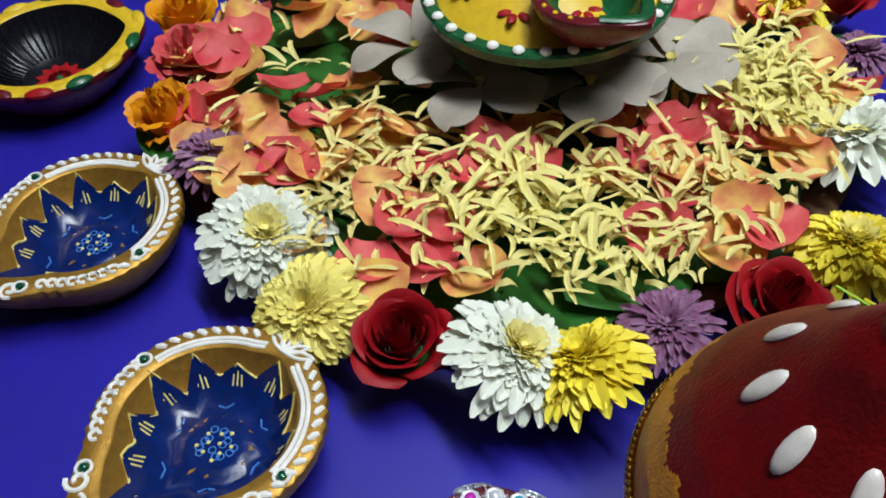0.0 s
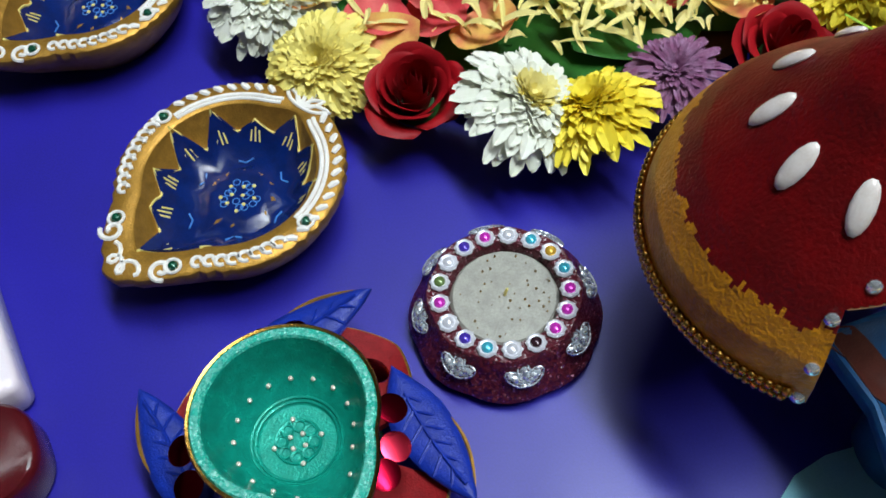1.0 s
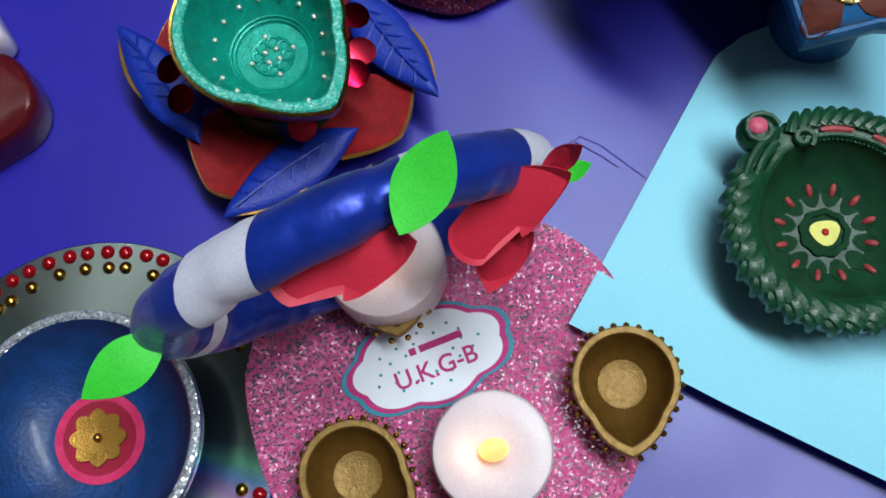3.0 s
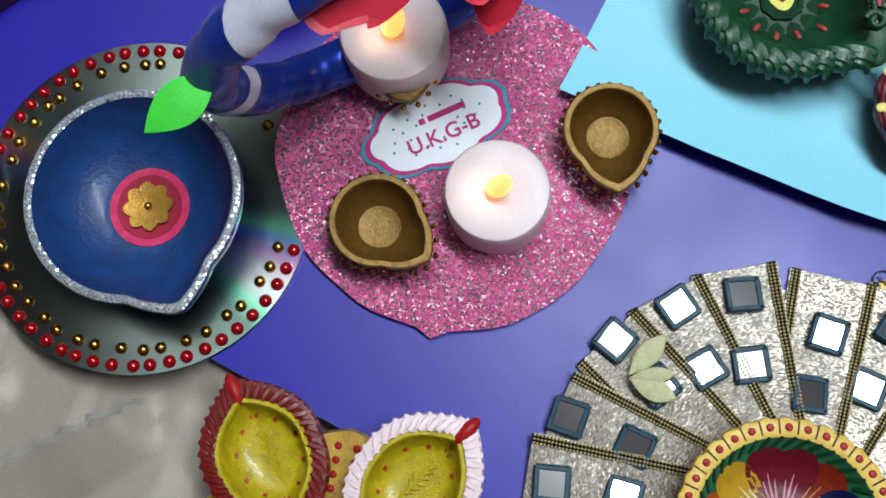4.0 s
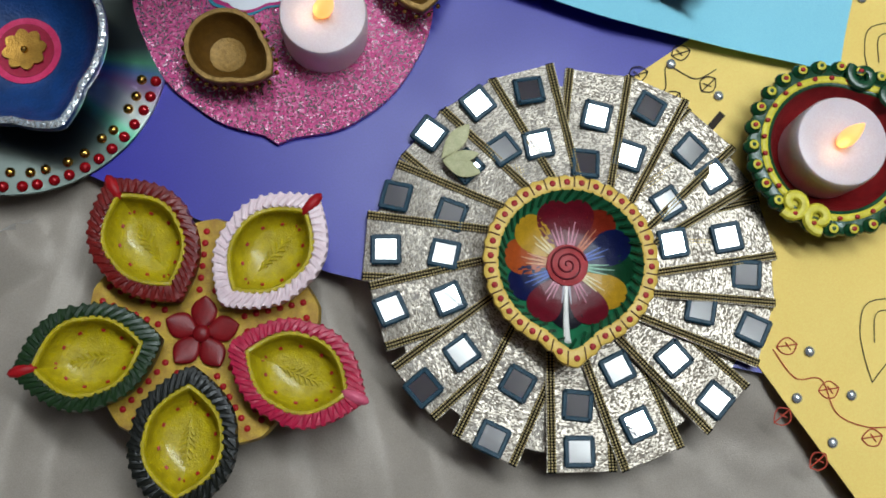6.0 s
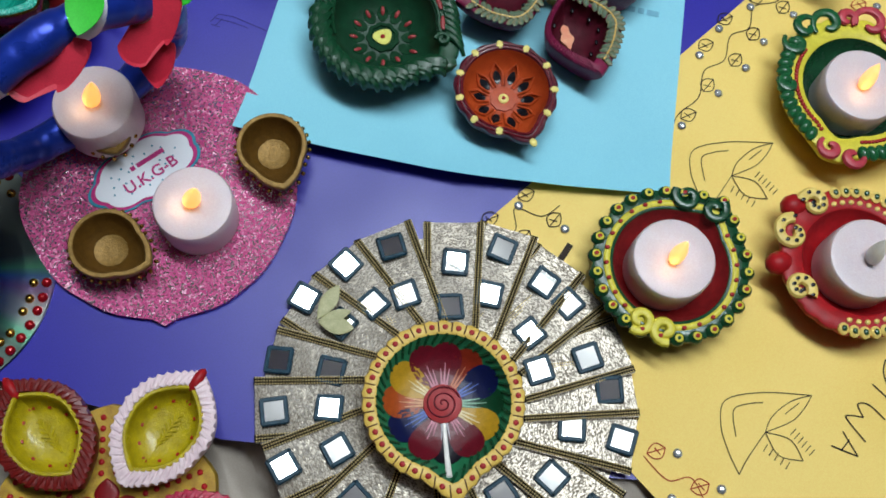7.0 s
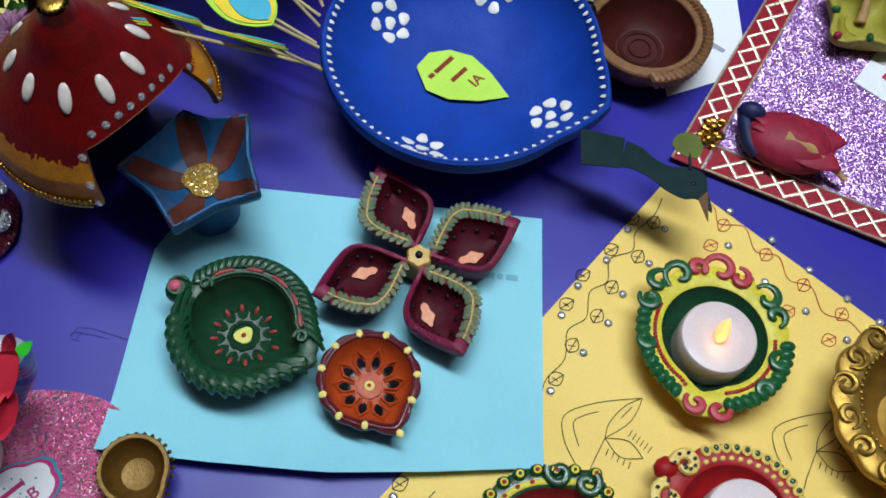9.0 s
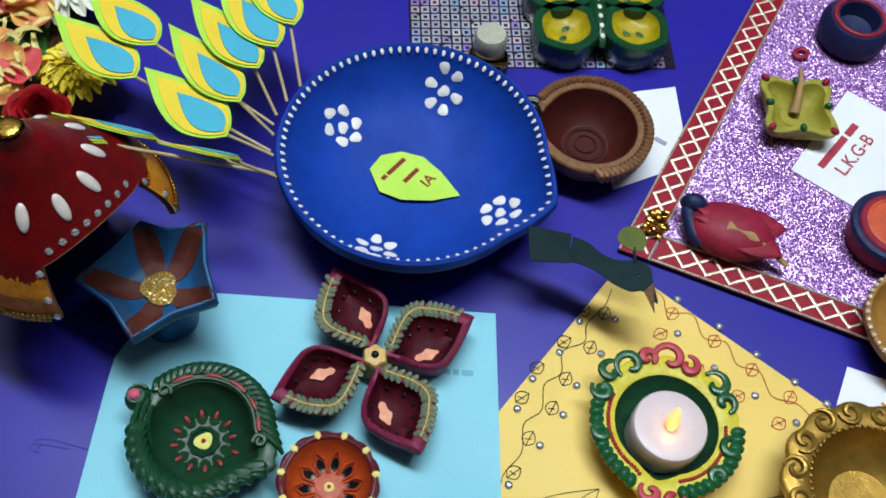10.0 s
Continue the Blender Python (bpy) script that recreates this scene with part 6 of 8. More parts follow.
for d in range(-36, 104, 3):
    g.ball(bw.at(0.755, d, 0.0006), 0.0006, n=6, k=4)
part("bead_line", g, GREEN_CLAY, ob)
for d0, d1 in ((-30, -16), (-8, 6), (14, 34), (44, 60), (72, 92)):
    part("red_streak", Geo().tube([bw.at(0.84, d, 0.0014) for d in np.linspace(d0, d1, 6)], 0.0011, 6, 0.5, taper=True), DULL_RED, ob, "dull red brush dab")
# curls at both ends of the moulded line
for d, way in ((104, 1), (-40, -1)):
    c = bw.at(0.80, d)
    part("curl", Geo().tube([(px, py, bw.h + 0.0012) for px, py in curl(c[0], c[1], 0.0034, d + 200, 1.2, way=way)], 0.0011, 6), GREEN_CLAY, ob)
# flowing leaves round the other side, each of three strokes
for i in range(15):
    d = 138 + i * 10.4
    for k, (s0, s1, lift, rr) in enumerate(((0.75, 0.95, 0.0010, 0.0021), (0.82, 1.00, 0.0002, 0.0021), (0.90, 1.035, -0.0022, 0.0021))):
        a0, a1 = d + 3 * k, d + 20 - 3 * k
        pts = [bw.at(s0 + (s1 - s0) * u, a0 + (a1 - a0) * sin(pi / 2 * u), lift * u + 0.0014 * sin(pi * u) - 0.002 * (u > 0.9)) for u in np.linspace(0, 1, 6)]
        part("scroll_leaf", Geo().tube(pts, lambda u: rr * (0.45 + 0.75 * sin(pi * min(u * 0.9 + 0.1, 1))), 7, 0.8), GREEN_CLAY, ob)
hx, hy = 0.0348 * cos(radians(122)), 0.0348 * sin(radians(122))
head = Geo().ball((hx, hy, bw.h - 0.002), (0.0068, 0.0066, 0.0050), n=14, k=8)
head.tube([(px, py, bw.h + 0.0022) for px, py in curl(hx, hy, 0.0056, 10, 1.5)], 0.0010, 6)
part("bird_head", head, GREEN_CLAY, ob, "moulded bird-like curl")
for k in range(3):
    part("crest", Geo().tube([bw.at(0.98 - 0.10 * k - 0.10 * u, 116 + 44 * u + 4 * k, 0.0012 + 0.0008 * sin(pi * u)) for u in np.linspace(0, 1, 9)], lambda u: 0.0016 * (1 - 0.5 * u), 7), GREEN_CLAY, ob)
part("red_bud", Geo().ball((hx - 0.001, hy + 0.001, bw.h + 0.0030), (0.0030, 0.0028, 0.0014)), PINK_PAINT, ob, "pink dabbed bud")
c = bw.at(0.84, 212, 0.0016)
part("red_bud", Geo().ball(c, (0.0024, 0.0024, 0.0014)), DULL_RED, ob, "dull red dabbed bud")

for i in range(12):
    d = i * 30 + 10
    part("dark_petal", Geo().decal(petal_poly(0.0085, 0.0165, 0.0028, d, sharp=0.6), bw.zf, 0.0003, 3), GREEN_RELIEF, ob)
rmesh = Geo().ball((0, 0, 0), (0.0022, 0.0010, 0.0007), n=8, k=4).mesh("red_dab")
for i in range(12):
    d = i * 30 + 10
    q = part("red_dab", rmesh, DULL_RED, ob)
    q.matrix_basis = Matrix.Translation(bw.at(0.42, d, 0.0006)) @ pose(0, 0, 0, 0, -20, d)
z0 = bw.zf(0, 0)
part("rosette", Geo().lathe([(0.0078, z0), (0.0076, z0 + 0.0012), (0.0058, z0 + 0.0014), (0.0055, z0 + 0.0006), (0.0003, z0 + 0.0006)], 32, rf=lambda th: 1 + 0.05 * cos(9 * th)), GREEN_RELIEF, ob)
part("yellow_heart", Geo().decal([(0.0045 * (1 + 0.1 * sin(3 * q)) * cos(q), 0.0040 * (1 + 0.1 * sin(3 * q)) * sin(q)) for q in np.linspace(0, tau, 21)[:-1]], lambda x, y: z0 + 0.001, 0.0004, 2), PALE_YELLOW, ob, "yellow dabbed heart")
part("red_eye", Geo().ball((0, 0, z0 + 0.0015), (0.0012, 0.0012, 0.0006)), RED_PAINT, ob)

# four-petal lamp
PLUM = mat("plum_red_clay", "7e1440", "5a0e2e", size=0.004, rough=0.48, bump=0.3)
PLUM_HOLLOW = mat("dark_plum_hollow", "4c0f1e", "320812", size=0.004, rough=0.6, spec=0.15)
SAGE = mat("sage_gold_paint", "56705c", "84714c", size=0.0025, rough=0.4, bump=0.3, amount=0.9)
SALMON = mat("salmon_paint", "e08a6a", "f0b890", size=0.003, rough=0.4)
ob = thing("four_cup_lamp", "plum-red clay lamp of four pointed cups with sage braid", "oil lamp", 0.3290, 0.0432, 0.0016)
CREAM_GOLD = mat("cream_gold_paint", "d8b46a", "c09048", size=0.002, rough=0.4)
h = 0.018


def cup_width(u, side):
    """Half width of a cup along its length, wider on the braided side."""
    p = sin(pi / 2 * min(u / 0.50, 1)) ** 1.25 if u < 0.50 else (1 - ((u - 0.50) / 0.50) ** 1.5)
    return (0.0212 if side > 0 else 0.0165) * max(p, 0.02)


def cup_ring(k, z, n=40):
    """An outline drawn in towards the middle of the cup by k."""
    pts, L = [], 0.0550
    mid = (0.0255, -0.0050)
    for side in (1, -1):
        for j in range(n):
            u = j / n if side > 0 else 1 - j / n
            x, y = 0.003 + (L - 0.003) * u, side * cup_width(u, side) + 0.004 * max(u - 0.6, 0) / 0.4
            pts.append((mid[0] + (x - mid[0]) * k, mid[1] + (y - mid[1]) * k, z + (0.0022 * max(u - 0.75, 0) / 0.25 if z > h * 0.5 else 0)))
    return pts


for i in range(4):
    c = part("cup", Geo().rings([cup_ring(k, z) for k, z in ((0.66, 0), (0.74, 0.001), (0.93, h * 0.55), (1.0, h * 0.84), (0.985, h * 0.95), (0.94, h), (0.79, h * 1.0), (0.74, h * 0.96))], True, False), PLUM, ob)
    c.matrix_basis = pose(0, 0, 0, 0, 0, 81 + 90 * i)
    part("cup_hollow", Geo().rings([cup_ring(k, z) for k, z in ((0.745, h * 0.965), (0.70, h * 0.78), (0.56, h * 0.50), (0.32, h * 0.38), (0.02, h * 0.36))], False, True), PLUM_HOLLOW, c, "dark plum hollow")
    part("painted_flame", Geo().decal([(0.0260 + x, -0.004 + y * (1 + 0.25 * sin(x * 900))) for x, y in petal_poly(-0.0062, 0.0072, 0.0028, 0, sharp=0.6)], lambda x, y: h * 0.42, 0.0008, 2), SALMON, c, "salmon painted flame")
    lip = Geo()
    for q in range(34):
        j = 42 + q
        a, b = Vector(cup_ring(0.985, h * 0.93)[j]), Vector(cup_ring(0.77, h * 1.005)[j])
        lip.tube([a, a.lerp(b, 0.5) + Vector((0, 0, 0.0008)), b], 0.00055, 5)
    tagged(part("fluting", lip, PLUM, c), kind="stuff")
    # braid of overlapping leaves along one side, in two rows
    for row, k, n in ((0, 0.935, 16), (1, 0.82, 15)):
        ring = cup_ring(k, h + 0.0003)
        for q in range(n):
            j = int(3 + q * 33 / (n - 1))
            p, p2 = Vector(ring[j]), Vector(ring[j + 1])
            m = part("braid_piece", Geo().ball((0, 0, 0), (0.0034, 0.0016, 0.0010), n=8, k=5), SAGE, c) if (i, row, q) == (0, 0, 0) else part("braid_piece", braid_mesh, SAGE, c)
            braid_mesh = m.data
            m.matrix_basis = pose(*p, 0, -12, math.degrees(atan2(p2.y - p.y, p2.x - p.x)) + (62 if row == 0 else 118))
    part("cream_line", Geo().tube([Vector(cup_ring(0.865, h + 0.0012)[j]) for j in range(3, 38, 2)], 0.0005, 5), CREAM_GOLD, c)
    dk = Geo()
    for q in range(9):
        dk.ball(cup_ring(0.60, h * 0.66)[4 + q * 8], (0.0014, 0.0010, 0.0010), n=6, k=3)
    tagged(part("dark_dab", dk, BLACK_PAINT, c), kind="stuff")
part("centre_boss", Geo().lathe([(0.0062, 0), (0.0062, h), (0.0052, h + 0.0018), (0.0003, h + 0.0024)], 24, rf=lambda th: 1 + 0.10 * cos(6 * th)), CREAM_GOLD, ob, "cream flower boss")
part("centre_bead", Geo().ball((0, 0, h + 0.0027), (0.0020, 0.0020, 0.0014)), BLACK_PAINT, ob)

# small orange lamp
ORANGE = mat("orange_red_glaze", "b4481e", "963412", size=0.005, rough=0.45, coat=0.05, bump=0.2)
WINE = mat("wine_paint", "541428", "3a0c1c", size=0.003, rough=0.35, coat=0.2)
ob = thing("oil_lamp", "small orange clay lamp with wine rim and cream dabs", "oil lamp", 0.2805, -0.0010, 0.0016)
rf = drop(-88, 1.22, 0.42, 1.0)
bw = Bowl(0.0240, 0.0165, rf, rim=0.17, floor=0.36, depth_floor=0.28, foot=0.7, edge=scallop(rf, 13, 0.05))
bw.build(ob, WINE, WINE, ORANGE)
g = Geo()
for s in (0.87, 0.94):
    g.tube([bw.at(s, d, 0.0003) for d in range(0, 360, 5)], 0.0006, 5, closed=True)
part("rim_line", g, MAROON_PAINT, ob)
for i in range(11):
    d = i * 360 / 11 - 88
    c = bw.at(0.93 if i else 1.02, d, 0.0003)
    q = part("cream_dab", Geo().ball((0, 0, 0), (0.0022, 0.0018, 0.0010), n=9, k=5), CREAM_PAINT, ob) if i == 0 else part("cream_dab", dab, CREAM_PAINT, ob)
    dab = q.data
    q.matrix_basis = Matrix.Translation(c) @ pose(0, 0, 0, 0, 0, d)
for i in range(10):
    d = i * 36 + 12
    a, b = bw.at(0.34, d), bw.at(0.60, d)
    poly = []
    for x, y in petal_poly(hypot(a[0], a[1]), hypot(b[0], b[1]), 0.0019, d, sharp=0.7):
        poly.append((x, y))
    part("dark_petal", Geo().decal(poly, bw.zf, 0.0004, 3), BLACK_PAINT, ob)
g = Geo()
for i in range(10):
    d = i * 36 + 12
    g.tube([bw.at(0.30, d - 13, 0.0003), bw.at(0.55, d - 13, 0.0006), bw.at(0.70, d, 0.0008), bw.at(0.55, d + 13, 0.0006), bw.at(0.30, d + 13, 0.0003)], 0.0006, 5)
part("petal_relief", g, ORANGE, ob)
z0 = bw.zf(0, 0)
part("rosette", Geo().lathe([(0.0064, z0), (0.0062, z0 + 0.0010), (0.0046, z0 + 0.0012), (0.0003, z0 + 0.0008)], 28, rf=lambda th: 1 + 0.05 * cos(10 * th)), ORANGE, ob)
part("cream_heart", Geo().ball((0, 0, z0 + 0.0012), (0.0026, 0.0026, 0.0008)), CREAM_PAINT, ob)
part("red_eye", Geo().ball((0, 0, z0 + 0.0020), (0.0010, 0.0010, 0.0005)), RED_PAINT, ob)
note = thing("pencil_note", "faint pencilled writing on the blue paper", "writing", 0.366, 0.022, 0.0017, -33)
bars((0.004, 0.003, 0.006), 0.003, mat("faint_pencil", "74b0c8", "6aa4bc", rough=0.7, bump=0), note, 0, 0, 0)


# ---- three lamps with battery tealights on the yellow paper ----
def light_lamp(x, y, rz, label, R, h, tip, hollow, rim, body, edge_n=26, edge_d=0.03, rimw=0.3):
    ob = thing("oil_lamp", label, "oil lamp", x, y, 0.0006, rz, "lamps holding tealights")
    rf = drop(tip, 1.16, 0.4, 1.0)
    bw = Bowl(R, h, rf, rim=rimw, floor=0.55, depth_floor=0.35, foot=0.72, edge=scallop(rf, edge_n, edge_d))
    bw.build(ob, body, rim, hollow)
    return ob, bw


LIME = mat("lime_yellow_paint", "d6c840", "b8a828", size=0.003, rough=0.4)
BUFF = mat("buff_yellow_paint", "e4c870", "d0ac50", size=0.003, rough=0.4)

# green lamp with ringed dots
HOLLOW_RED = mat("brick_red_hollow", "861a1c", "641014", size=0.004, rough=0.45, bump=0.3)
ob, bw = light_lamp(0.3165, -0.1050, 0, "dark green clay lamp with ringed yellow dots, holding a tealight", 0.0350, 0.017, 28, HOLLOW_RED, DARK_GREEN, DARK_GREEN, 30, 0.045, 0.26)
part("lime_ring", Geo().tube([bw.at(0.82, d, 0.0002) for d in range(0, 360, 5)], 0.0014, 6, 0.4, closed=True), LIME, ob, "lime yellow painted ring")
ring = Geo().lathe([(0.0017, 0), (0.0019, 0.0006), (0.0013, 0.0009), (0.0002, 0.0008)], 10).mesh("yellow_ring")
eye_m = Geo().ball((0, 0, 0), (0.0012, 0.0010, 0.0008), n=8, k=4).mesh("red_dot")
pit_m = Geo().ball((0, 0, 0), (0.0009, 0.0009, 0.0007), n=7, k=4).mesh("eye_dot")
lob = Geo().ball((0, 0, 0), (0.0036, 0.0032, 0.0028), n=10, k=6).mesh("green_lobe")
for i in range(26):
    d = i * 360 / 26
    q = part("green_lobe", lob, DARK_GREEN, ob)
    q.location = bw.at(0.965, d, -0.0006)
    q = part("yellow_ring", ring, LIME, ob)
    q.location = bw.at(0.965, d, 0.0020)
    e = part("eye_dot", eye_m if i % 3 else pit_m, RED_PAINT if i % 3 else DARK_GREEN, q)
    e.location = (0, 0, 0.0009)
    q = part("red_dot", eye_m, RED_PAINT, ob)
    q.location = bw.at(0.83, d + 6, 0.0010)
for cx, cy, st, way in ((0.020, 0.026, 120, 1), (0.029, 0.016, 20, -1), (-0.024, -0.018, 200, 1), (-0.016, -0.026, 260, -1)):
    part("scroll", Geo().tube([(px, py, bw.h + 0.0016) for px, py in curl(cx, cy, 0.0058, st, 1.1, way=way)], 0.0021, 8, 0.8), LIME if cy < 0 else DARK_GREEN, ob, "moulded scroll")
tealight(0.3150, -0.1050, 0.0070, True, 35)

# red lamp
ob, bw = light_lamp(0.3960, -0.1330, 0, "red clay lamp with buff scrolls and green dots, holding a tealight", 0.0345, 0.017, -48, RED_PAINT, RED_PAINT, RED_PAINT, 24, 0.03, 0.28)
bl = Geo().ball((0, 0, 0), (0.0030, 0.0026, 0.0016), n=10, k=5).mesh("buff_lobe")
gd = Geo().ball((0, 0, 0), (0.0015, 0.0013, 0.0010), n=8, k=4).mesh("green_dot")
sd = Geo().ball((0, 0, 0), (0.0014, 0.0012, 0.0008), n=8, k=4).mesh("cream_dot")
for i in range(26):
    d = -130 + i * 8.4
    if -64 < d < -34:
        continue
    q = part("buff_lobe", bl, BUFF, ob)
    q.matrix_basis = Matrix.Translation(bw.at(0.95, d, 0.0004)) @ pose(0, 0, 0, 0, 0, d)
    e = part("green_dot", gd, DARK_GREEN, q)
    e.location = (0, 0, 0.0014)
    q = part("cream_dot", sd, BUFF, ob)
    q.location = bw.at(0.81, d + 4, 0.0002)
for cx, cy, r, st, way in ((-0.022, 0.022, 0.0075, 60, 1), (-0.006, 0.031, 0.006, 150, -1), (-0.031, -0.002, 0.006, 300, 1), (0.026, -0.027, 0.005, 100, 1)):
    s = part("scroll", Geo().tube([(px, py, bw.h + 0.0012) for px, py in curl(cx, cy, r, st, 0.95, way=way)], 0.0027, 8, 0.75), BUFF, ob, "buff moulded scroll")
    k = Geo()
    for px, py in curl(cx, cy, r, st, 0.95, 7, way=way):
        k.ball((px, py, bw.h + 0.0034), (0.0012, 0.0010, 0.0006), n=7, k=3)
    part("green_dots", k, BLACK_PAINT, s)
for px, py in ((-0.033, 0.012), (-0.014, 0.034)):
    part("red_lobe", Geo().ball((px, py, bw.h - 0.002), (0.0065, 0.0055, 0.0045)), RED_PAINT, ob)
tealight(0.3965, -0.1350, 0.0070, False, 60)

# yellow lamp
ob, bw = light_lamp(0.4380, -0.0560, 0, "yellow clay lamp with green and red scrolls, holding a tealight", 0.0368, 0.017, -136, DARK_GREEN, LIME, LIME, 24, 0.03, 0.3)
SCROLL_RED = mat("scroll_red_paint", "b83c48", "94283a", size=0.003, rough=0.4)
gl = Geo().ball((0, 0, 0), (0.0040, 0.0029, 0.0024), n=10, k=5).mesh("green_lobe")
for i in range(30):
    d = 120 + i * 7.0
    if 208 < d < 244:
        continue
    q = part("green_lobe", gl, GREEN_PAINT, ob)
    q.matrix_basis = Matrix.Translation(bw.at(0.95, d, 0.0004)) @ pose(0, 0, 0, 0, 0, d + 10)
    for k in (0, 3.5):
        q = part("red_dot", eye_m, RED_PAINT, ob)
        q.location = bw.at(0.79, d + k, 0.0003)
for cx, cy, r, st, way, m in ((-0.018, 0.030, 0.0048, 120, 1, GREEN_PAINT), (-0.031, 0.012, 0.004, 60, 1, GREEN_PAINT), (0.012, 0.033, 0.004, 300, 1, SCROLL_RED), (0.020, -0.026, 0.0045, 40, 1, GREEN_PAINT), (0.006, -0.034, 0.004, 220, -1, GREEN_PAINT), (0.002, 0.034, 0.0068, 200, -1, GREEN_PAINT), (-0.009, 0.036, 0.005, 20, 1, GREEN_PAINT), (0.022, 0.027, 0.0075, 170, -1, SCROLL_RED), (0.028, 0.019, 0.0045, 60, -1, SCROLL_RED), (0.034, 0.004, 0.006, 100, -1, GREEN_PAINT), (0.032, -0.006, 0.0045, 250, 1, GREEN_PAINT), (-0.028, -0.024, 0.0045, 100, 1, SCROLL_RED), (-0.020, -0.032, 0.0045, 0, -1, SCROLL_RED)):
    part("scroll", Geo().tube([(px, py, bw.h + 0.0014) for px, py in curl(cx, cy, r * 1.2, st, 0.95, way=way)], 0.0024, 8, 0.8, taper=True), m, ob, "raised painted scroll")
tealight(0.4345, -0.0595, 0.0070, True, 45)

# gold lamp
GOLD_SOLID = mat("dull_gold_paint", "a8843c", "7c5e26", size=0.006, rough=0.35, metal=0.7, bump=0.35)
ob = thing("oil_lamp", "ornate dull gold clay lamp with moulded scrolls", "oil lamp", 0.5020, -0.1330, 0.0006)
rf = drop(-60, 1.12, 0.5, 1.0)
bw = Bowl(0.0440, 0.026, rf, rim=0.3, floor=0.45, depth_floor=0.3, foot=0.7, edge=scallop(rf, 14, 0.06))
bw.build(ob, GOLD_SOLID, GOLD_SOLID, GOLD_SOLID)
for i in range(16):
    d = i * 22.5
    c = bw.at(0.88, d)
    part("scroll", Geo().tube([(px, py, bw.h + 0.0012) for px, py in curl(c[0], c[1], 0.0062, d + 90 * (i % 2), 1.2, way=1 if i % 2 else -1)], 0.0016, 7, 0.9, taper=True), GOLD_SOLID, ob)
pr = Geo()
for i in range(60):
    pr.ball(bw.at(0.715, i * 6, 0.0006), 0.0010, n=6, k=4)
part("pearl_line", pr, GOLD_SOLID, ob)
# ---- drawings and rhinestones on the yellow paper ----
ZY = 0.0011


def ink(name, label, lines, material, w=0.0002):
    ob = thing(name, label, "drawing", 0, 0, ZY)
    for ln in lines:
        part("ink_line", Geo().tube([(x, y, 0) for x, y in ln], w, 4, 0.35), material, ob)
    return ob


def smooth_line(pts, n=8):
    out, P = [], [Vector(p) for p in pts]
    for i in range(len(P) - 1):
        p0, p1, p2, p3 = P[max(i - 1, 0)], P[i], P[i + 1], P[min(i + 2, len(P) - 1)]
        for k in range(n):
            t = k / n
            out.append(0.5 * ((2 * p1) + (p2 - p0) * t + (2 * p0 - 5 * p1 + 4 * p2 - p3) * t * t + (3 * p1 - p0 - 3 * p2 + p3) * t ** 3))
    return [tuple(v) for v in out] + [tuple(P[-1])]


def lamp_drawing(m, s):
    """A lamp with two leaves of flame, as drawn by hand: pose m, size s."""
    base = [[(0.027, 0.007), (0.007, 0.016), (-0.010, 0.019), (-0.017, 0.010), (-0.019, -0.002), (-0.019, -0.012)], [(-0.019, -0.012), (-0.012, -0.007), (0, 0)], [(-0.013, 0.003), (-0.009, 0.0135), (-0.002, 0.014), (0.005, 0.012)], [(0, 0), (0.006, 0.005), (0.017, 0.008), (0.027, 0.007)], [(0, 0), (0.013, 0.0), (0.021, 0.003), (0.027, 0.007)], [(0.012, 0.004), (0.020, 0.006)], [(0, 0), (0.009, -0.007), (0.010, -0.017)], [(0, 0), (0.001, -0.011), (0.010, -0.017)]]
    for k in range(6):
        base.append([(0.010 + 0.0007 * k, -0.005 - 0.0022 * k), (0.0135 + 0.0007 * k, -0.0035 - 0.0022 * k)])
    for k in range(5):
        base.append([(-0.0015 + 0.0014 * k, -0.005 - 0.0026 * k), (-0.0045 + 0.0014 * k, -0.007 - 0.0026 * k)])
    return [smooth_line([tuple((m @ Vector((x * s, y * s, 0)))[:2]) for x, y in ln], 5) for ln in base]

for px, py, rz in ((0.3290, -0.1860, 0), (0.3690, -0.0725, 3), (0.4560, -0.1240, 4)):
    ink("lamp_drawing", "lamp with a flame, drawn in thin black ink", lamp_drawing(pose(px, py, 0, 0, 0, rz), 1.0), INK_BLACK)
stone = Geo().lathe([(0.0020, 0), (0.0021, 0.0005), (0.0013, 0.0013), (0.0007, 0.0015), (0.0002, 0.0015)], 12).mesh("rhinestone")


def rhinestone(x, y):
    q = part("rhinestone", stone, GEM_WHITE, None)
    q.location = (x, y, ZY)
    tagged(q, "clear round rhinestone glued on the yellow paper", "rhinestone", "rhinestones on the yellow paper")


def heart_leaf(x, y, a, s=1.0):
    m = pose(x, y, 0, 0, 0, a)
    return [smooth_line([tuple((m @ Vector((u * s, v * s, 0)))[:2]) for u, v in ln], 4) for ln in ([(0, 0), (0.003, 0.0022), (0.006, 0.001), (0.0072, -0.002)], [(0, 0), (0.0018, -0.0032), (0.0045, -0.0034), (0.0072, -0.002)], [(0, 0), (0.0072, -0.002)], [(0.003, 0.001), (0.0035, -0.0022)])]


rows_black = [(0.3577, -0.0408), (0.3821, -0.0314), (0.3825, -0.0095), (0.4013, -0.0236), (0.3983, 0.0006), (0.4164, -0.0136), (0.4190, 0.0063), (0.4378, -0.0050), (0.4385, 0.0164), (0.4560, 0.0080)]
rows_red = [(0.4887, 0.0220), (0.4933, 0.0015), (0.4809, -0.0150), (0.5035, -0.0227), (0.4860, -0.0406), (0.5109, -0.0456), (0.4952, -0.0634), (0.5187, -0.0676), (0.5046, -0.0855), (0.5256, -0.0854)]
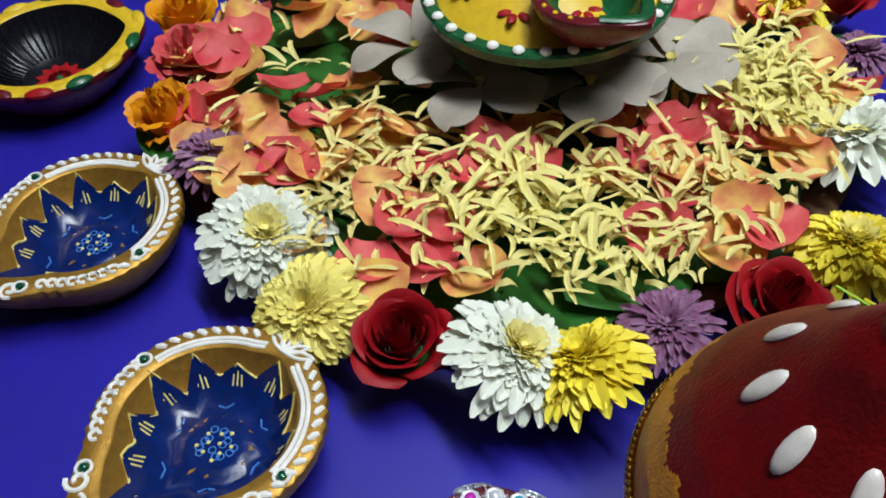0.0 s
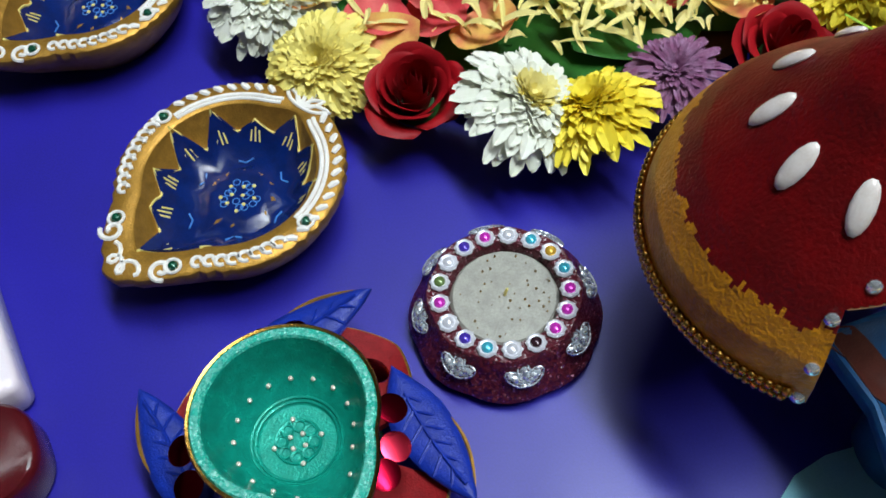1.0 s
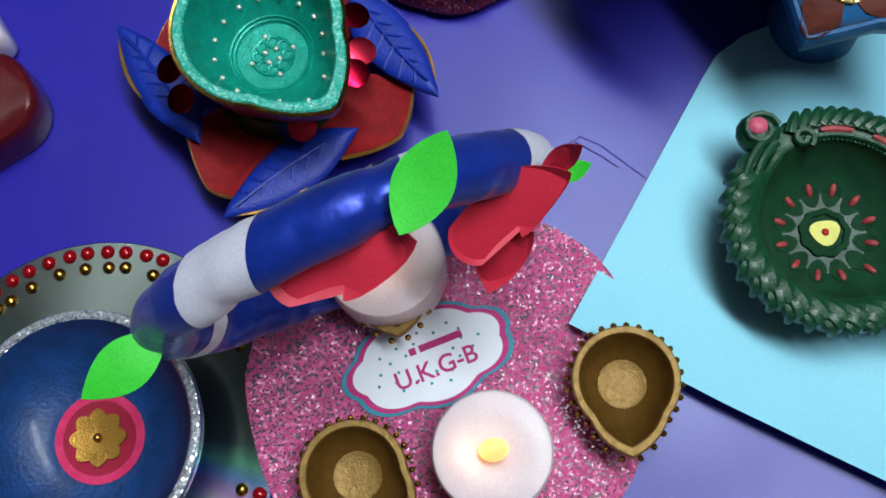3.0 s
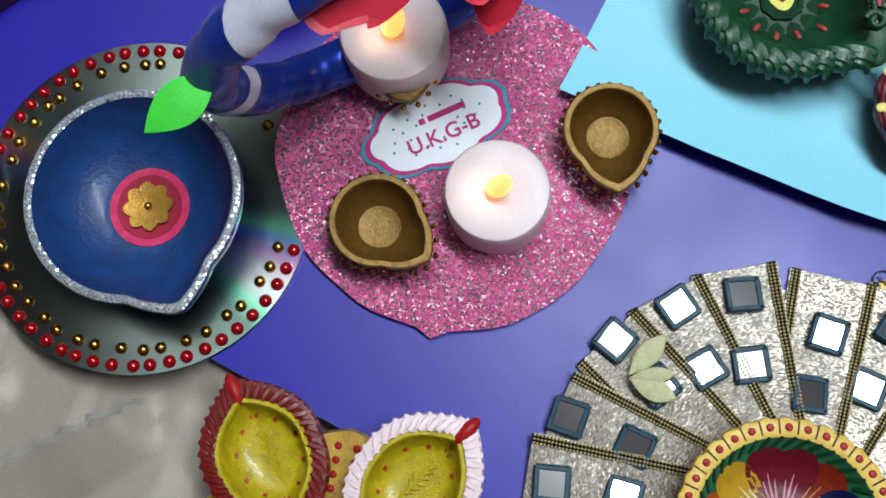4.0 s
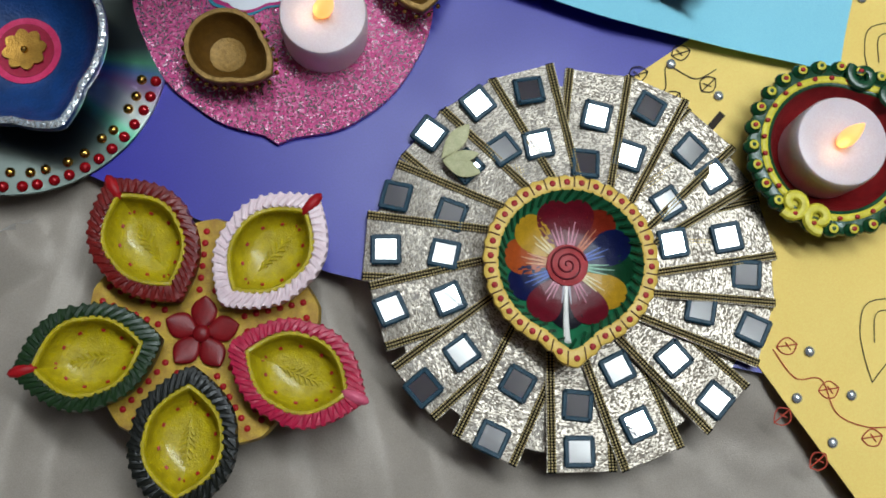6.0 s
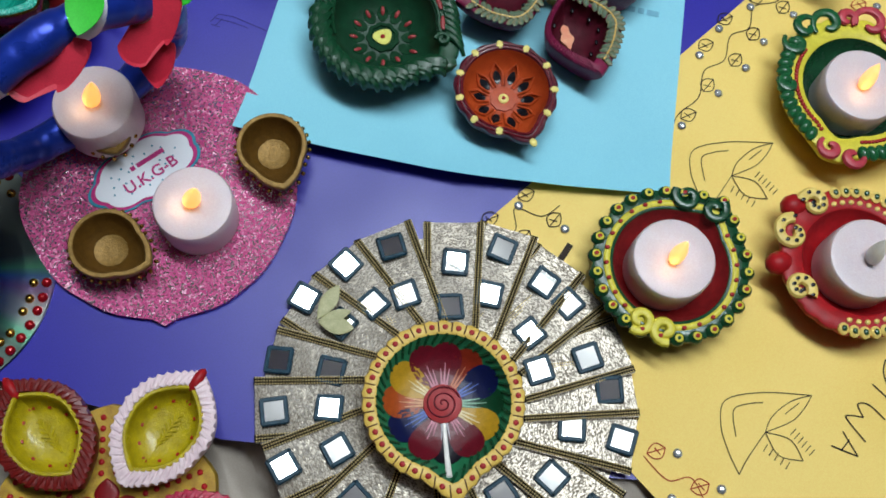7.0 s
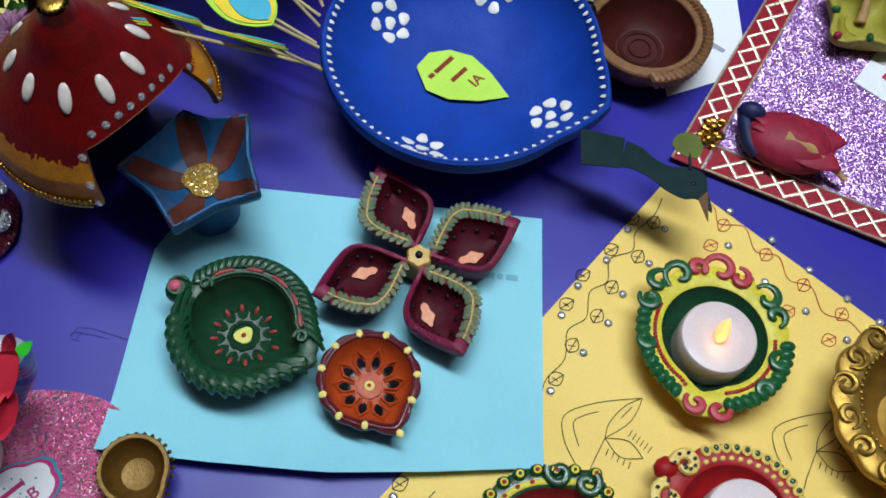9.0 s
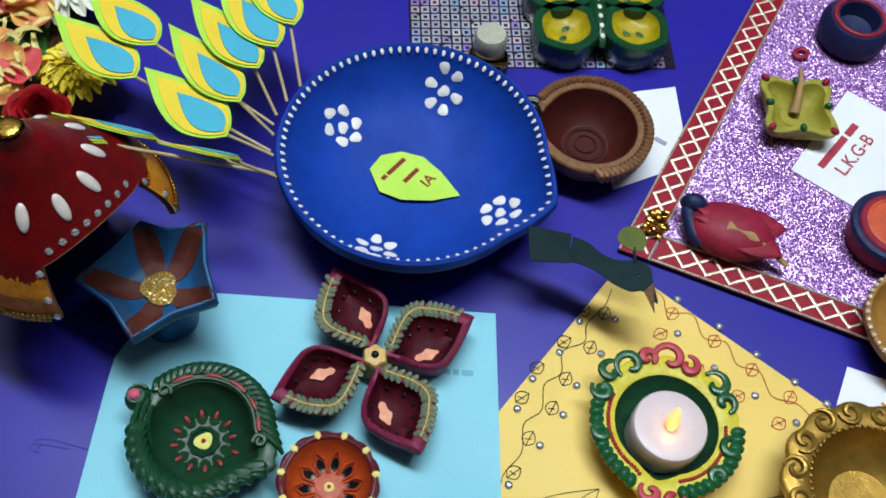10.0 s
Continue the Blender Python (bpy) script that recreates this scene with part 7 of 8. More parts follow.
rows_low = [(0.2888, -0.1803), (0.2782, -0.1967), (0.3001, -0.2008), (0.2869, -0.2166), (0.3113, -0.2228), (0.3315, -0.2293), (0.2679, -0.0516), (0.2837, -0.0694), (0.2476, -0.0568), (0.2671, -0.0723)]
for px, py in rows_black + rows_red + rows_low:
    rhinestone(px, py)
vine_b = smooth_line([(0.345, -0.052), (0.357, -0.036), (0.372, -0.030), (0.381, -0.018), (0.393, -0.016), (0.402, -0.005), (0.413, -0.004), (0.421, 0.006), (0.434, 0.005), (0.441, 0.013), (0.455, 0.017), (0.465, 0.024)], 8)
vine_r = smooth_line([(0.480, 0.026), (0.487, 0.008), (0.484, -0.002), (0.495, -0.010), (0.492, -0.024), (0.501, -0.032), (0.498, -0.045), (0.506, -0.054), (0.503, -0.068), (0.512, -0.078), (0.513, -0.09)], 8)
vine_l = smooth_line([(0.2745, -0.176), (0.280, -0.189), (0.290, -0.192), (0.292, -0.206), (0.302, -0.214), (0.318, -0.219), (0.324, -0.232)], 8)
vine_t = smooth_line([(0.252, -0.062), (0.262, -0.062), (0.266, -0.052), (0.276, -0.060), (0.286, -0.058)], 8)
lines_b, lines_r = [vine_b, vine_t], [vine_r, vine_l]
for i, (px, py) in enumerate(rows_black + rows_low[6:]):
    lines_b += heart_leaf(px - 0.0065 if i % 2 else px + 0.0012, py + 0.0035, 20 + (i % 2) * 25, 1.15)
for i, (px, py) in enumerate(rows_red + rows_low[:6]):
    lines_r += heart_leaf(px - 0.004, py - 0.0035 if i % 2 else py + 0.004, 190 + (i % 2) * 30, 1.15)
ink("vine_drawing", "winding vine of small heart leaves in black ink", lines_b, INK_BLACK, 0.00024)
ink("vine_drawing", "winding vine of small heart leaves in red ink", lines_r, INK_RED, 0.00024)
wr = thing("handwriting", "large hand-drawn letters in thin brown ink", "writing", 0, 0, ZY)
def on_sheet(u, v):
    return (0.3498 + 0.0780 * u - 0.0343 * v, -0.1284 - 0.0326 * u - 0.0627 * v)


for ln in ([(0.75, 0.38), (0.935, 0.53)], [(0.75, 0.38), (0.74, 0.47), (0.78, 0.57), (0.86, 0.60), (0.92, 0.57), (0.935, 0.53)], [(0.68, 0.54), (0.805, 0.67)], [(0.64, 0.90), (0.54, 0.76), (0.56, 0.74), (0.63, 0.75)], [(0.63, 0.75), (0.60, 0.67), (0.66, 0.67), (0.745, 0.76)], [(0.52, 0.84), (0.60, 0.99)], [(0.60, 0.99), (0.46, 0.93)], [(0.555, 0.89), (0.51, 0.96)]):
    ln = [on_sheet(u, v) for u, v in ln]
    part("ink_line", Geo().tube([(x, y, 0) for x, y in smooth_line(ln, 5)], 0.0003, 4, 0.35), INK_BLACK, wr)
bars((0.010,), 0.0030, INK_BLACK, wr, 0.2790, -0.0800, 0, 35)

# ---- big blue bowl with a bird's head and paper feathers ----
BOWL_BLUE = mat("royal_blue_paint", "0f41a8", "0b3188", size=0.02, rough=0.60, bump=0.25, fine=0.0012, spec=0.22)
NEON_PAPER = mat("yellow_green_paper", "c0e858", "aedc48", size=0.02, rough=0.6, bump=0.05)
ob = thing("blue_bowl", "large royal blue bowl with white dots and a bird-neck spout", "bowl", 0.3990, 0.1310, 0.0)
rf = drop(-54, 1.13, 0.42, 1.1)
bw = Bowl(0.0735, 0.046, rf, rim=0.045, floor=0.12, depth_floor=0.22, foot=0.62, n=128)
bw.build(ob, BOWL_BLUE, BOWL_BLUE, BOWL_BLUE)
dab = Geo().ball((0, 0, 0), (0.0024, 0.0011, 0.0006), n=8, k=4).mesh("white_dab")
for i in range(86):
    d = i * 360 / 86
    q = part("white_dab", dab, WHITE_PAINT, ob)
    q.matrix_basis = Matrix.Translation(bw.at(0.945, d, 0.0004)) @ pose(0, 0, 0, 0, -35, d)
blob = Geo().lathe([(0.0034, -0.0002), (0.0033, 0.0003), (0.0022, 0.0006), (0.0003, 0.0007)], 12, rf=lambda th: 1 + 0.12 * sin(2 * th) + 0.10 * cos(3 * th + 1)).mesh("white_blob")
for d, s in ((112, 0.68), (42, 0.78), (-56, 0.66), (-140, 0.72)):
    c0 = bw.at(s, d)
    ax, ay = cos(radians(d)), sin(radians(d))
    for k in range(7):
        a = k * tau / 6
        r = 0.0085 if k < 6 else 0
        x, y = c0[0] + r * cos(a), c0[1] + r * sin(a)
        q = part("white_blob", blob, WHITE_PAINT, ob)
        eps = 0.002
        nx, ny = (bw.zf(x + eps, y) - bw.zf(x - eps, y)) / (2 * eps), (bw.zf(x, y + eps) - bw.zf(x, y - eps)) / (2 * eps)
        q.matrix_basis = Matrix.Translation((x, y, bw.zf(x, y) + 0.0004)) @ Vector((-nx, -ny, 1)).to_track_quat("Z", "Y").to_matrix().to_4x4() @ pose(0, 0, 0, 0, 0, math.degrees(a))
tag = thing("name_tag", "leaf-shaped yellow-green paper tag with brown writing", "tag", 0.3985, 0.1325, 0.0125, -42)
part("tag_paper", Geo().slab([(-0.0195, 0.001), (-0.016, 0.010), (-0.007, 0.0145), (0.004, 0.0140), (0.014, 0.0075), (0.0255, -0.0035), (0.013, -0.0095), (-0.001, -0.0125), (-0.012, -0.0105)], 0, 0.0004), NEON_PAPER, tag, smooth=False)
tag.scale = (1.18, 1.18, 1)
BROWN_INK = mat("brown_red_ink", "8a2c14", "70200e", rough=0.6, bump=0)
bars((0.003, 0.012), 0.0022, BROWN_INK, tag, -0.0085, 0.0035, 0.0005, 62)
bars((0.010,), 0.0022, BROWN_INK, tag, 0.0005, 0.002, 0.0005, 62)
writing("IA", 0.0075, BROWN_INK, tag, 0.0110, 0.000, 0.0005, 62, 0.0001)

BIRD_GREEN = mat("dark_green_card", "0d282c", "081b1d", size=0.01, rough=0.7, bump=0.1, spec=0.2)
OLIVE_CARD = mat("olive_card", "5a6420", "465016", size=0.01, rough=0.5, bump=0.1)
ob = thing("paper_bird_neck", "dark green card bird neck and head fixed to the bowl's spout", "paper bird", 0, 0, 0)


def card(poly, zf, material, name, label="", thick=0.0006):
    """A cut card, its height given along the way."""
    n = len(poly)
    lo, hi = [(x, y, zf(x, y)) for x, y in poly], [(x, y, zf(x, y) + thick) for x, y in poly]
    return part(name, Geo().rings([lo, hi], True, True), material, ob, label, smooth=False)


card([(0.4270, 0.0600), (0.4165, 0.0425), (0.4330, 0.0320), (0.4440, 0.0455)], lambda x, y: 0.0440, BIRD_GREEN, "collar")
neck = smooth_line([(0.4440, 0.0440), (0.4490, 0.0370), (0.4510, 0.0290), (0.4560, 0.0215), (0.4640, 0.0170), (0.4680, 0.0100), (0.4640, 0.0020), (0.4590, -0.0085), (0.4570, 0.0005), (0.4510, 0.0040), (0.4460, 0.0120), (0.4430, 0.0210), (0.4380, 0.0290), (0.4330, 0.0330)], 4)
card(neck, lambda x, y: 0.0436 + 0.1 * (0.04 - y) * 0.2, BIRD_GREEN, "neck", "dark green card neck and head")
card([(0.4640, 0.0020), (0.4545, -0.0120), (0.4572, 0.0005)], lambda x, y: 0.0447, BROWN_CLAY, "beak", "brown beak")
part("eye", Geo().ball((0.4600, 0.0085, 0.0452), (0.0011, 0.0011, 0.0005)), BLACK_PAINT, ob)
card(smooth_line([(0.4640, 0.0230), (0.4620, 0.0310), (0.4690, 0.0350), (0.4760, 0.0310), (0.4750, 0.0230), (0.4690, 0.0190)], 4), lambda x, y: 0.0460, OLIVE_CARD, "crest", "olive card crest")
part("crest_stem", Geo().tube([(0.4630, 0.0160, 0.0450), (0.4670, 0.0230, 0.0462)], 0.0008, 6), BIRD_GREEN, ob)

# feathers on sticks
F_GREEN = mat("lime_card", "b4e050", "a0d040", size=0.02, rough=0.6, bump=0.05)
F_YELLOW = mat("yellow_card", "ecd040", "e0c030", size=0.02, rough=0.6, bump=0.05)
F_BLUE = mat("sky_blue_card", "4cb0cc", "42a2c0", size=0.02, rough=0.6, bump=0.05)
STICK = mat("bamboo_stick", "c8b48a", "b09a70", size=0.004, rough=0.6)


def feather(stick, base, tip, half, roll=0.0):
    """A paper feather on a stick that starts at the bowl's rim."""
    ob = thing("paper_feather", "lime, yellow and blue paper peacock feather on a thin stick", "paper feather", 0, 0, 0, 0, "paper peacock feathers")
    S, B, T = Vector(stick), Vector(base), Vector(tip)
    ax = (T - B).normalized()
    part("stick", Geo().tube([S, B + ax * 0.006 - Vector((0, 0, 0.0008))], 0.0009, 7), STICK, ob)
    m = frame_pose(B, ax, Vector((0, 0, 1))) @ pose(0, 0, 0, roll, 0, 0)
    L = (T - B).length

    def drop_poly(l0, l1, w, peak):
        pts = []
        for s in (1, -1):
            for i in range(16):
                u = i / 16 if s == 1 else 1 - i / 16
                wd = (sin(pi * min(u / (2 * peak), 0.5)) ** 0.7 if u < peak else cos(pi / 2 * (u - peak) / (1 - peak)) ** 1.1)
                pts.append((l0 + (l1 - l0) * u, s * w * wd))
        return pts

    for nm, mt, l0, l1, w, z in (("lime_layer", F_GREEN, 0, L, half, 0), ("yellow_layer", F_YELLOW, 0.0015, L * 0.86, half * 0.86, 0.0008), ("blue_layer", F_BLUE, L * 0.05, L * 0.60, half * 0.55, 0.0016)):
        q = part(nm, Geo().slab(drop_poly(l0, l1, w, 0.34), z, z + 0.0005), mt, ob, smooth=False)
        q.matrix_basis = m


feather((0.3265, 0.147, 0.045), (0.3108, 0.1470, 0.070), (0.2759, 0.1648, 0.085), 0.0105, 50)
feather((0.3265, 0.149, 0.045), (0.2775, 0.1634, 0.088), (0.2387, 0.1910, 0.100), 0.0120, 50)
feather((0.3265, 0.150, 0.044), (0.2547, 0.1585, 0.105), (0.2183, 0.1905, 0.110), 0.0120, 48)
feather((0.3310, 0.160, 0.045), (0.3110, 0.1680, 0.064), (0.2905, 0.2240, 0.070), 0.0165, 12)
feather((0.3370, 0.172, 0.045), (0.3260, 0.1850, 0.064), (0.3130, 0.2460, 0.070), 0.0150, 15)
feather((0.3310, 0.163, 0.045), (0.2845, 0.2200, 0.069), (0.2620, 0.2760, 0.074), 0.0155, 12)
feather((0.3440, 0.183, 0.045), (0.3440, 0.2010, 0.064), (0.3310, 0.2600, 0.070), 0.0150, 15)
feather((0.3400, 0.178, 0.045), (0.3020, 0.2360, 0.069), (0.2850, 0.2880, 0.074), 0.0150, 12)
feather((0.3530, 0.189, 0.045), (0.3590, 0.2100, 0.064), (0.3520, 0.2700, 0.070), 0.0150, 12)
feather((0.3640, 0.195, 0.045), (0.3740, 0.2200, 0.064), (0.3720, 0.2780, 0.070), 0.0140, 12)

# ---- maroon shell-edged lamp on a white paper ----
wavy_sheet("white_paper", [(0.5038, 0.0777), (0.5548, 0.0712), (0.5830, 0.1225), (0.5300, 0.1400)], lambda x, y: 0.0006 + 0.0005 * noise.noise((x * 30, y * 30, 0)), SIGN_WHITE, "small sheet of white paper with faint pencilled writing", "paper", cuts=8)
note = thing("pencil_note", "faint pencilled writing on white paper", "writing", 0.5475, 0.0960, 0.0014, -65)
bars((0.006, 0.008), 0.0030, mat("grey_pencil", "a0a4b4", "9094a4", rough=0.7, bump=0), note, 0, 0, 0)
DARK_MAROON = mat("dark_maroon_glaze", "4a1c18", "30100e", size=0.005, rough=0.35, bump=0.25, coat=0.2)
BRONZE = mat("bronze_brown_paint", "8a6244", "5c3c22", size=0.003, rough=0.4, metal=0.3, bump=0.4)
ob = thing("oil_lamp", "dark maroon clay lamp with a bronze rope-like edge", "oil lamp", 0.5035, 0.1085, 0.0008)
rf = drop(150, 1.12, 0.6, 1.0)
bw = Bowl(0.0335, 0.026, rf, rim=0.20, floor=0.42, depth_floor=0.3, foot=0.66)
bw.build(ob, BRONZE, BRONZE, DARK_MAROON)
g = Geo()
for i in range(46):
    d = -120 + i * 5.2
    g.tube([bw.at(0.93, d, 0.0006), bw.at(1.02, d + 4, -0.001), bw.at(1.03, d + 8, -0.007)], 0.0027, 7, taper=True)
part("rope_edge", g, BRONZE, ob, "moulded rope edge")
g = Geo()
for r in (0.0062, 0.0105, 0.0118):
    g.tube([(r * cos(q), r * sin(q), bw.zf(r, 0) + 0.0006) for q in np.linspace(0, tau, 40)[:-1]], 0.0007, 6, closed=True)
part("moulded_ring", g, DARK_MAROON, ob)
part("back_scroll", Geo().tube([(px, py, bw.h + 0.001) for px, py in curl(-0.026, 0.024, 0.008, 20, 1.1)], 0.0032, 8), BLACK_PAINT, ob, "black moulded scroll")

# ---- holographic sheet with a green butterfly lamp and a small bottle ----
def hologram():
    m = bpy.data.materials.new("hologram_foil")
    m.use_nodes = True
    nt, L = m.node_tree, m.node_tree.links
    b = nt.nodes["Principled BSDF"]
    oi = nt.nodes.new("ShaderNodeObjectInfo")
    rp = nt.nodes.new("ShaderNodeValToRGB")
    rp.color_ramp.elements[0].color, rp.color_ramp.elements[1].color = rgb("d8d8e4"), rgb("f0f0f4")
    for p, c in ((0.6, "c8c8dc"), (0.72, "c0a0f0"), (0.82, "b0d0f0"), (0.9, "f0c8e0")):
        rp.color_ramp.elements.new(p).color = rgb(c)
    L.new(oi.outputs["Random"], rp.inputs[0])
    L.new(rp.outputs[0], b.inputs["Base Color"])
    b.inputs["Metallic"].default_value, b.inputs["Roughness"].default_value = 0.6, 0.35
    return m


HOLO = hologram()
HOLO_DARK = mat("dark_foil", "3c3244", "2a2230", size=0.01, rough=0.3, metal=0.6)
HC, HU, HV = Vector((0.5030, 0.1900)), Vector((0.885, -0.465)), Vector((0.465, 0.885))
ob = thing("hologram_sheet", "silver hologram foil sheet of small bright squares", "foil sheet", 0, 0, 0)
cor = [HC + HU * 0.105 - HV * 0.008, HC + HU * 0.105 + HV * 0.17, HC - HU * 0.062 + HV * 0.17, HC - HU * 0.062 - HV * 0.008]
part("sheet", Geo().slab([tuple(c) for c in cor], 0.0002, 0.0008), HOLO_DARK, ob, smooth=False)
tile = Geo()
q = 0.0026
tile.add([(-q, -q, 0), (q, -q, 0), (q, q, 0), (-q, q, 0), (-q * 0.45, -q * 0.45, 0), (q * 0.45, -q * 0.45, 0), (q * 0.45, q * 0.45, 0), (-q * 0.45, q * 0.45, 0)], [(0, 1, 5, 4), (1, 2, 6, 5), (2, 3, 7, 6), (3, 0, 4, 7)])
tm = tile.mesh("foil_square", False)
rnd = random.Random(77)
rest = Geo()
for i in range(25):
    for j in range(17):
        c = HC + HU * (-0.058 + i * 0.0064) + HV * (-0.005 + j * 0.0064)
        if j > 14:
            rest.add([(c.x + (HU * x + HV * y).x, c.y + (HU * x + HV * y).y, 0.00095) for x, y, _ in tile.v], tile.f)
            continue
        if len([1 for o in ob.children if o.name.startswith("foil_square")]) < 290:
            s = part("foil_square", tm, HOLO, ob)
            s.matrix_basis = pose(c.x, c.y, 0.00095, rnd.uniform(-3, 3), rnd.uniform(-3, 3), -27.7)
        else:
            rest.add([(c.x + (HU * x + HV * y).x, c.y + (HU * x + HV * y).y, 0.00095) for x, y, _ in tile.v], tile.f)
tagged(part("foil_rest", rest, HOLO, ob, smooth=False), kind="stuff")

ob = thing("butterfly_lamp", "green butterfly-shaped clay lamp with glossy yellow cups", "oil lamp", 0.5640, 0.1870, 0.0010, -28)
ob.scale = (1.15, 1.15, 0.85)
for sx in (-1, 1):
    for up, d, L0, L1, hw in ((0, -38, 0.004, 0.044, 0.0165), (1, 35, 0.004, 0.046, 0.018)):
        h = 0.024

        def wing(t, k, z):
            x = (L1 - L0) / 2 * k * (abs(cos(t)) ** 0.85) * (1 if cos(t) > 0 else -1)
            y = hw * 1.1 * k * (1 - abs(cos(t)) ** 2.4) * (1 if sin(t) > 0 else -1)
            return ((L0 + L1) / 2 + x, y, z)

        T = np.linspace(0, tau, 56, endpoint=False)
        w = part("wing", Geo().rings([[wing(t, k, z) for t in T] for k, z in ((0.85, 0), (0.97, 0.003), (1.0, h * 0.85), (0.97, h), (0.72, h))], True, False), DARK_GREEN, ob, "glossy green wing")
        w.matrix_basis = pose(0, 0, 0, 0, 0, d if sx > 0 else 180 - d)
        part("wing_cup", Geo().rings([[wing(t, k, z) for t in T] for k, z in ((0.725, h * 0.995), (0.62, h * 0.75), (0.4, h * 0.6), (0.02, h * 0.58))], False, True), CUP_YELLOW, w, "glossy yellow cup")
        for k in (-1, 1):
            part("green_dab", Geo().ball(((L0 + L1) / 2 + 0.003 * k, 0.002 * k, h * 0.62), (0.0026, 0.0015, 0.0007), n=8, k=4), GREEN_PAINT, w)
part("body", Geo().ball((0, 0, 0.018), (0.0055, 0.028, 0.009)), DARK_GREEN, ob)
bd = Geo().ball((0, 0, 0), (0.0013, 0.0018, 0.0010), n=8, k=4).mesh("white_dab")
for i in range(8):
    q = part("white_dab", bd, WHITE_PAINT, ob)
    q.location = (0, -0.022 + i * 0.0062, 0.018 + 0.009 * sqrt(max(1 - ((-0.022 + i * 0.0062) / 0.028) ** 2, 0)))

AMBER = plain_glass("amber_glass", "c8a850")
CLOUDY = mat("cloudy_wax", "b8b8a8", "989888", size=0.005, rough=0.35, sub=0.2)
ob = thing("glass_bottle", "small amber glass bottle with a cloudy white stopper", "bottle", 0.4830, 0.1860, 0.0010)
part("glass", Geo().lathe([(0.010, 0), (0.0128, 0.002), (0.0130, 0.014), (0.0105, 0.020), (0.0070, 0.023)], 36), AMBER, ob)
part("stopper", Geo().lathe([(0.0072, 0.0232), (0.0098, 0.025), (0.0100, 0.033), (0.0085, 0.036), (0.0008, 0.0365)], 32), CLOUDY, ob)

# ---- purple glitter board with a red lattice border ----
RED_RIBBON = mat("red_ribbon", "98142c", "7c0e22", size=0.004, rough=0.45, bump=0.3, fine=0.0006)
GILT_CORD = mat("silver_gilt_cord", "e0d8c4", "b8ac90", size=0.002, rough=0.3, metal=0.7)
bu = Vector((0.860, 0.510)).normalized()
bv = Vector((0.615, -0.788)).normalized()
B1 = Vector((0.4815, 0.0425))
ob = thing("glitter_board", "purple glitter board bordered with red and gilt lattice ribbon", "board", 0, 0, 0)
Lu, Lv = 0.330, 0.280
P = lambda a, b: B1 + bu * a + bv * b
part("glitter", Geo().slab([tuple(P(0.002, 0.002)), tuple(P(0.002, Lv)), tuple(P(Lu, Lv)), tuple(P(Lu, 0.002))], 0.0002, 0.0030), PURPLE_GLITTER, ob, smooth=False)
W = 0.0185


def border(o, dirn, inward, length, start):
    strip = part("ribbon", Geo().slab([tuple(o + dirn * start), tuple(o + dirn * start + inward * W), tuple(o + dirn * length + inward * W), tuple(o + dirn * length)], 0.0031, 0.0040), RED_RIBBON, ob, "red ribbon border", smooth=False)
    for off in (0.0008, W - 0.0008):
        part("gilt_edge", Geo().tube([(*(o + dirn * s + inward * off), 0.0042) for s in np.linspace(start, length, 24)], 0.0007, 6), GILT_CORD, strip)
    n = int((length - start) / 0.0135)
    cord = Geo()
    for s in (0, 1):
        pts = []
        for k in range(n + 1):
            a = start + 0.004 + k * (length - start - 0.008) / n
            b = W * (0.17 if (k + s) % 2 else 0.83)
            pts.append((*(o + dirn * a + inward * b), 0.0044))
        for p, q in zip(pts, pts[1:]):
            for u in np.linspace(0, 1, 13, endpoint=False):
                cord.ball(Vector(p).lerp(Vector(q), u), (0.0011, 0.0011, 0.0008), n=6, k=3)
    tagged(part("lattice_cord", cord, GILT_CORD, strip, "beaded gilt lattice"), kind="stuff")


border(B1, bu, bv, Lu, 0.0)
border(B1, bv, bu, Lv, W + 0.0005)

# clay figures on the board
CLAY_RED = mat("red_modelling_clay", "96203a", "741428", size=0.006, rough=0.5, bump=0.4)
CLAY_NAVY = mat("navy_modelling_clay", "1c2450", "121838", size=0.006, rough=0.5, bump=0.4)
CLAY_TAN = mat("tan_modelling_clay", "b08a5c", "94703e", size=0.006, rough=0.55, bump=0.3)
CLAY_LIME = mat("lime_modelling_clay", "a0983a", "847c28", size=0.006, rough=0.5, bump=0.4)
CLAY_CORAL = mat("coral_modelling_clay", "d05a3a", "b04428", size=0.006, rough=0.5, bump=0.3)
ob = thing("clay_bird", "red modelling-clay bird with a navy head and tan wing", "clay figure", 0.5390, 0.0180, 0.0032, -48)
part("body", Geo().ball((0, 0, 0.010), (0.0250, 0.0175, 0.0115), n=24, k=12), CLAY_RED, ob, "red clay body")
g = Geo()
for k in (-1, 1):
    g.add(*(lambda s: (s.v, s.f))(leaf_solid(8 * k, -0.022, 0.030, 0.012, 0.003, 0.016, -0.004, 0.005 * k)))
part("wing_folds", g, CLAY_RED, ob)
part("tan_wing", Geo().tube([(-0.004, -0.003, 0.0185), (0.010, -0.005, 0.018), (0.022, -0.006, 0.013), (0.034, -0.010, 0.008)], lambda u: 0.0045 * (1 - 0.65 * u), 10, 0.7), CLAY_TAN, ob, "tan clay wing tip")
part("head", Geo().ball((-0.0235, 0.008, 0.014), (0.008, 0.006, 0.007)), CLAY_NAVY, ob, "navy clay head")
part("collar", Geo().tube([(-0.020, 0.012, 0.014), (-0.026, 0.004, 0.012), (-0.020, -0.008, 0.010), (-0.014, -0.012, 0.008)], 0.0042, 10), CLAY_NAVY, ob)
foil = Geo()
rnd = random.Random(9)
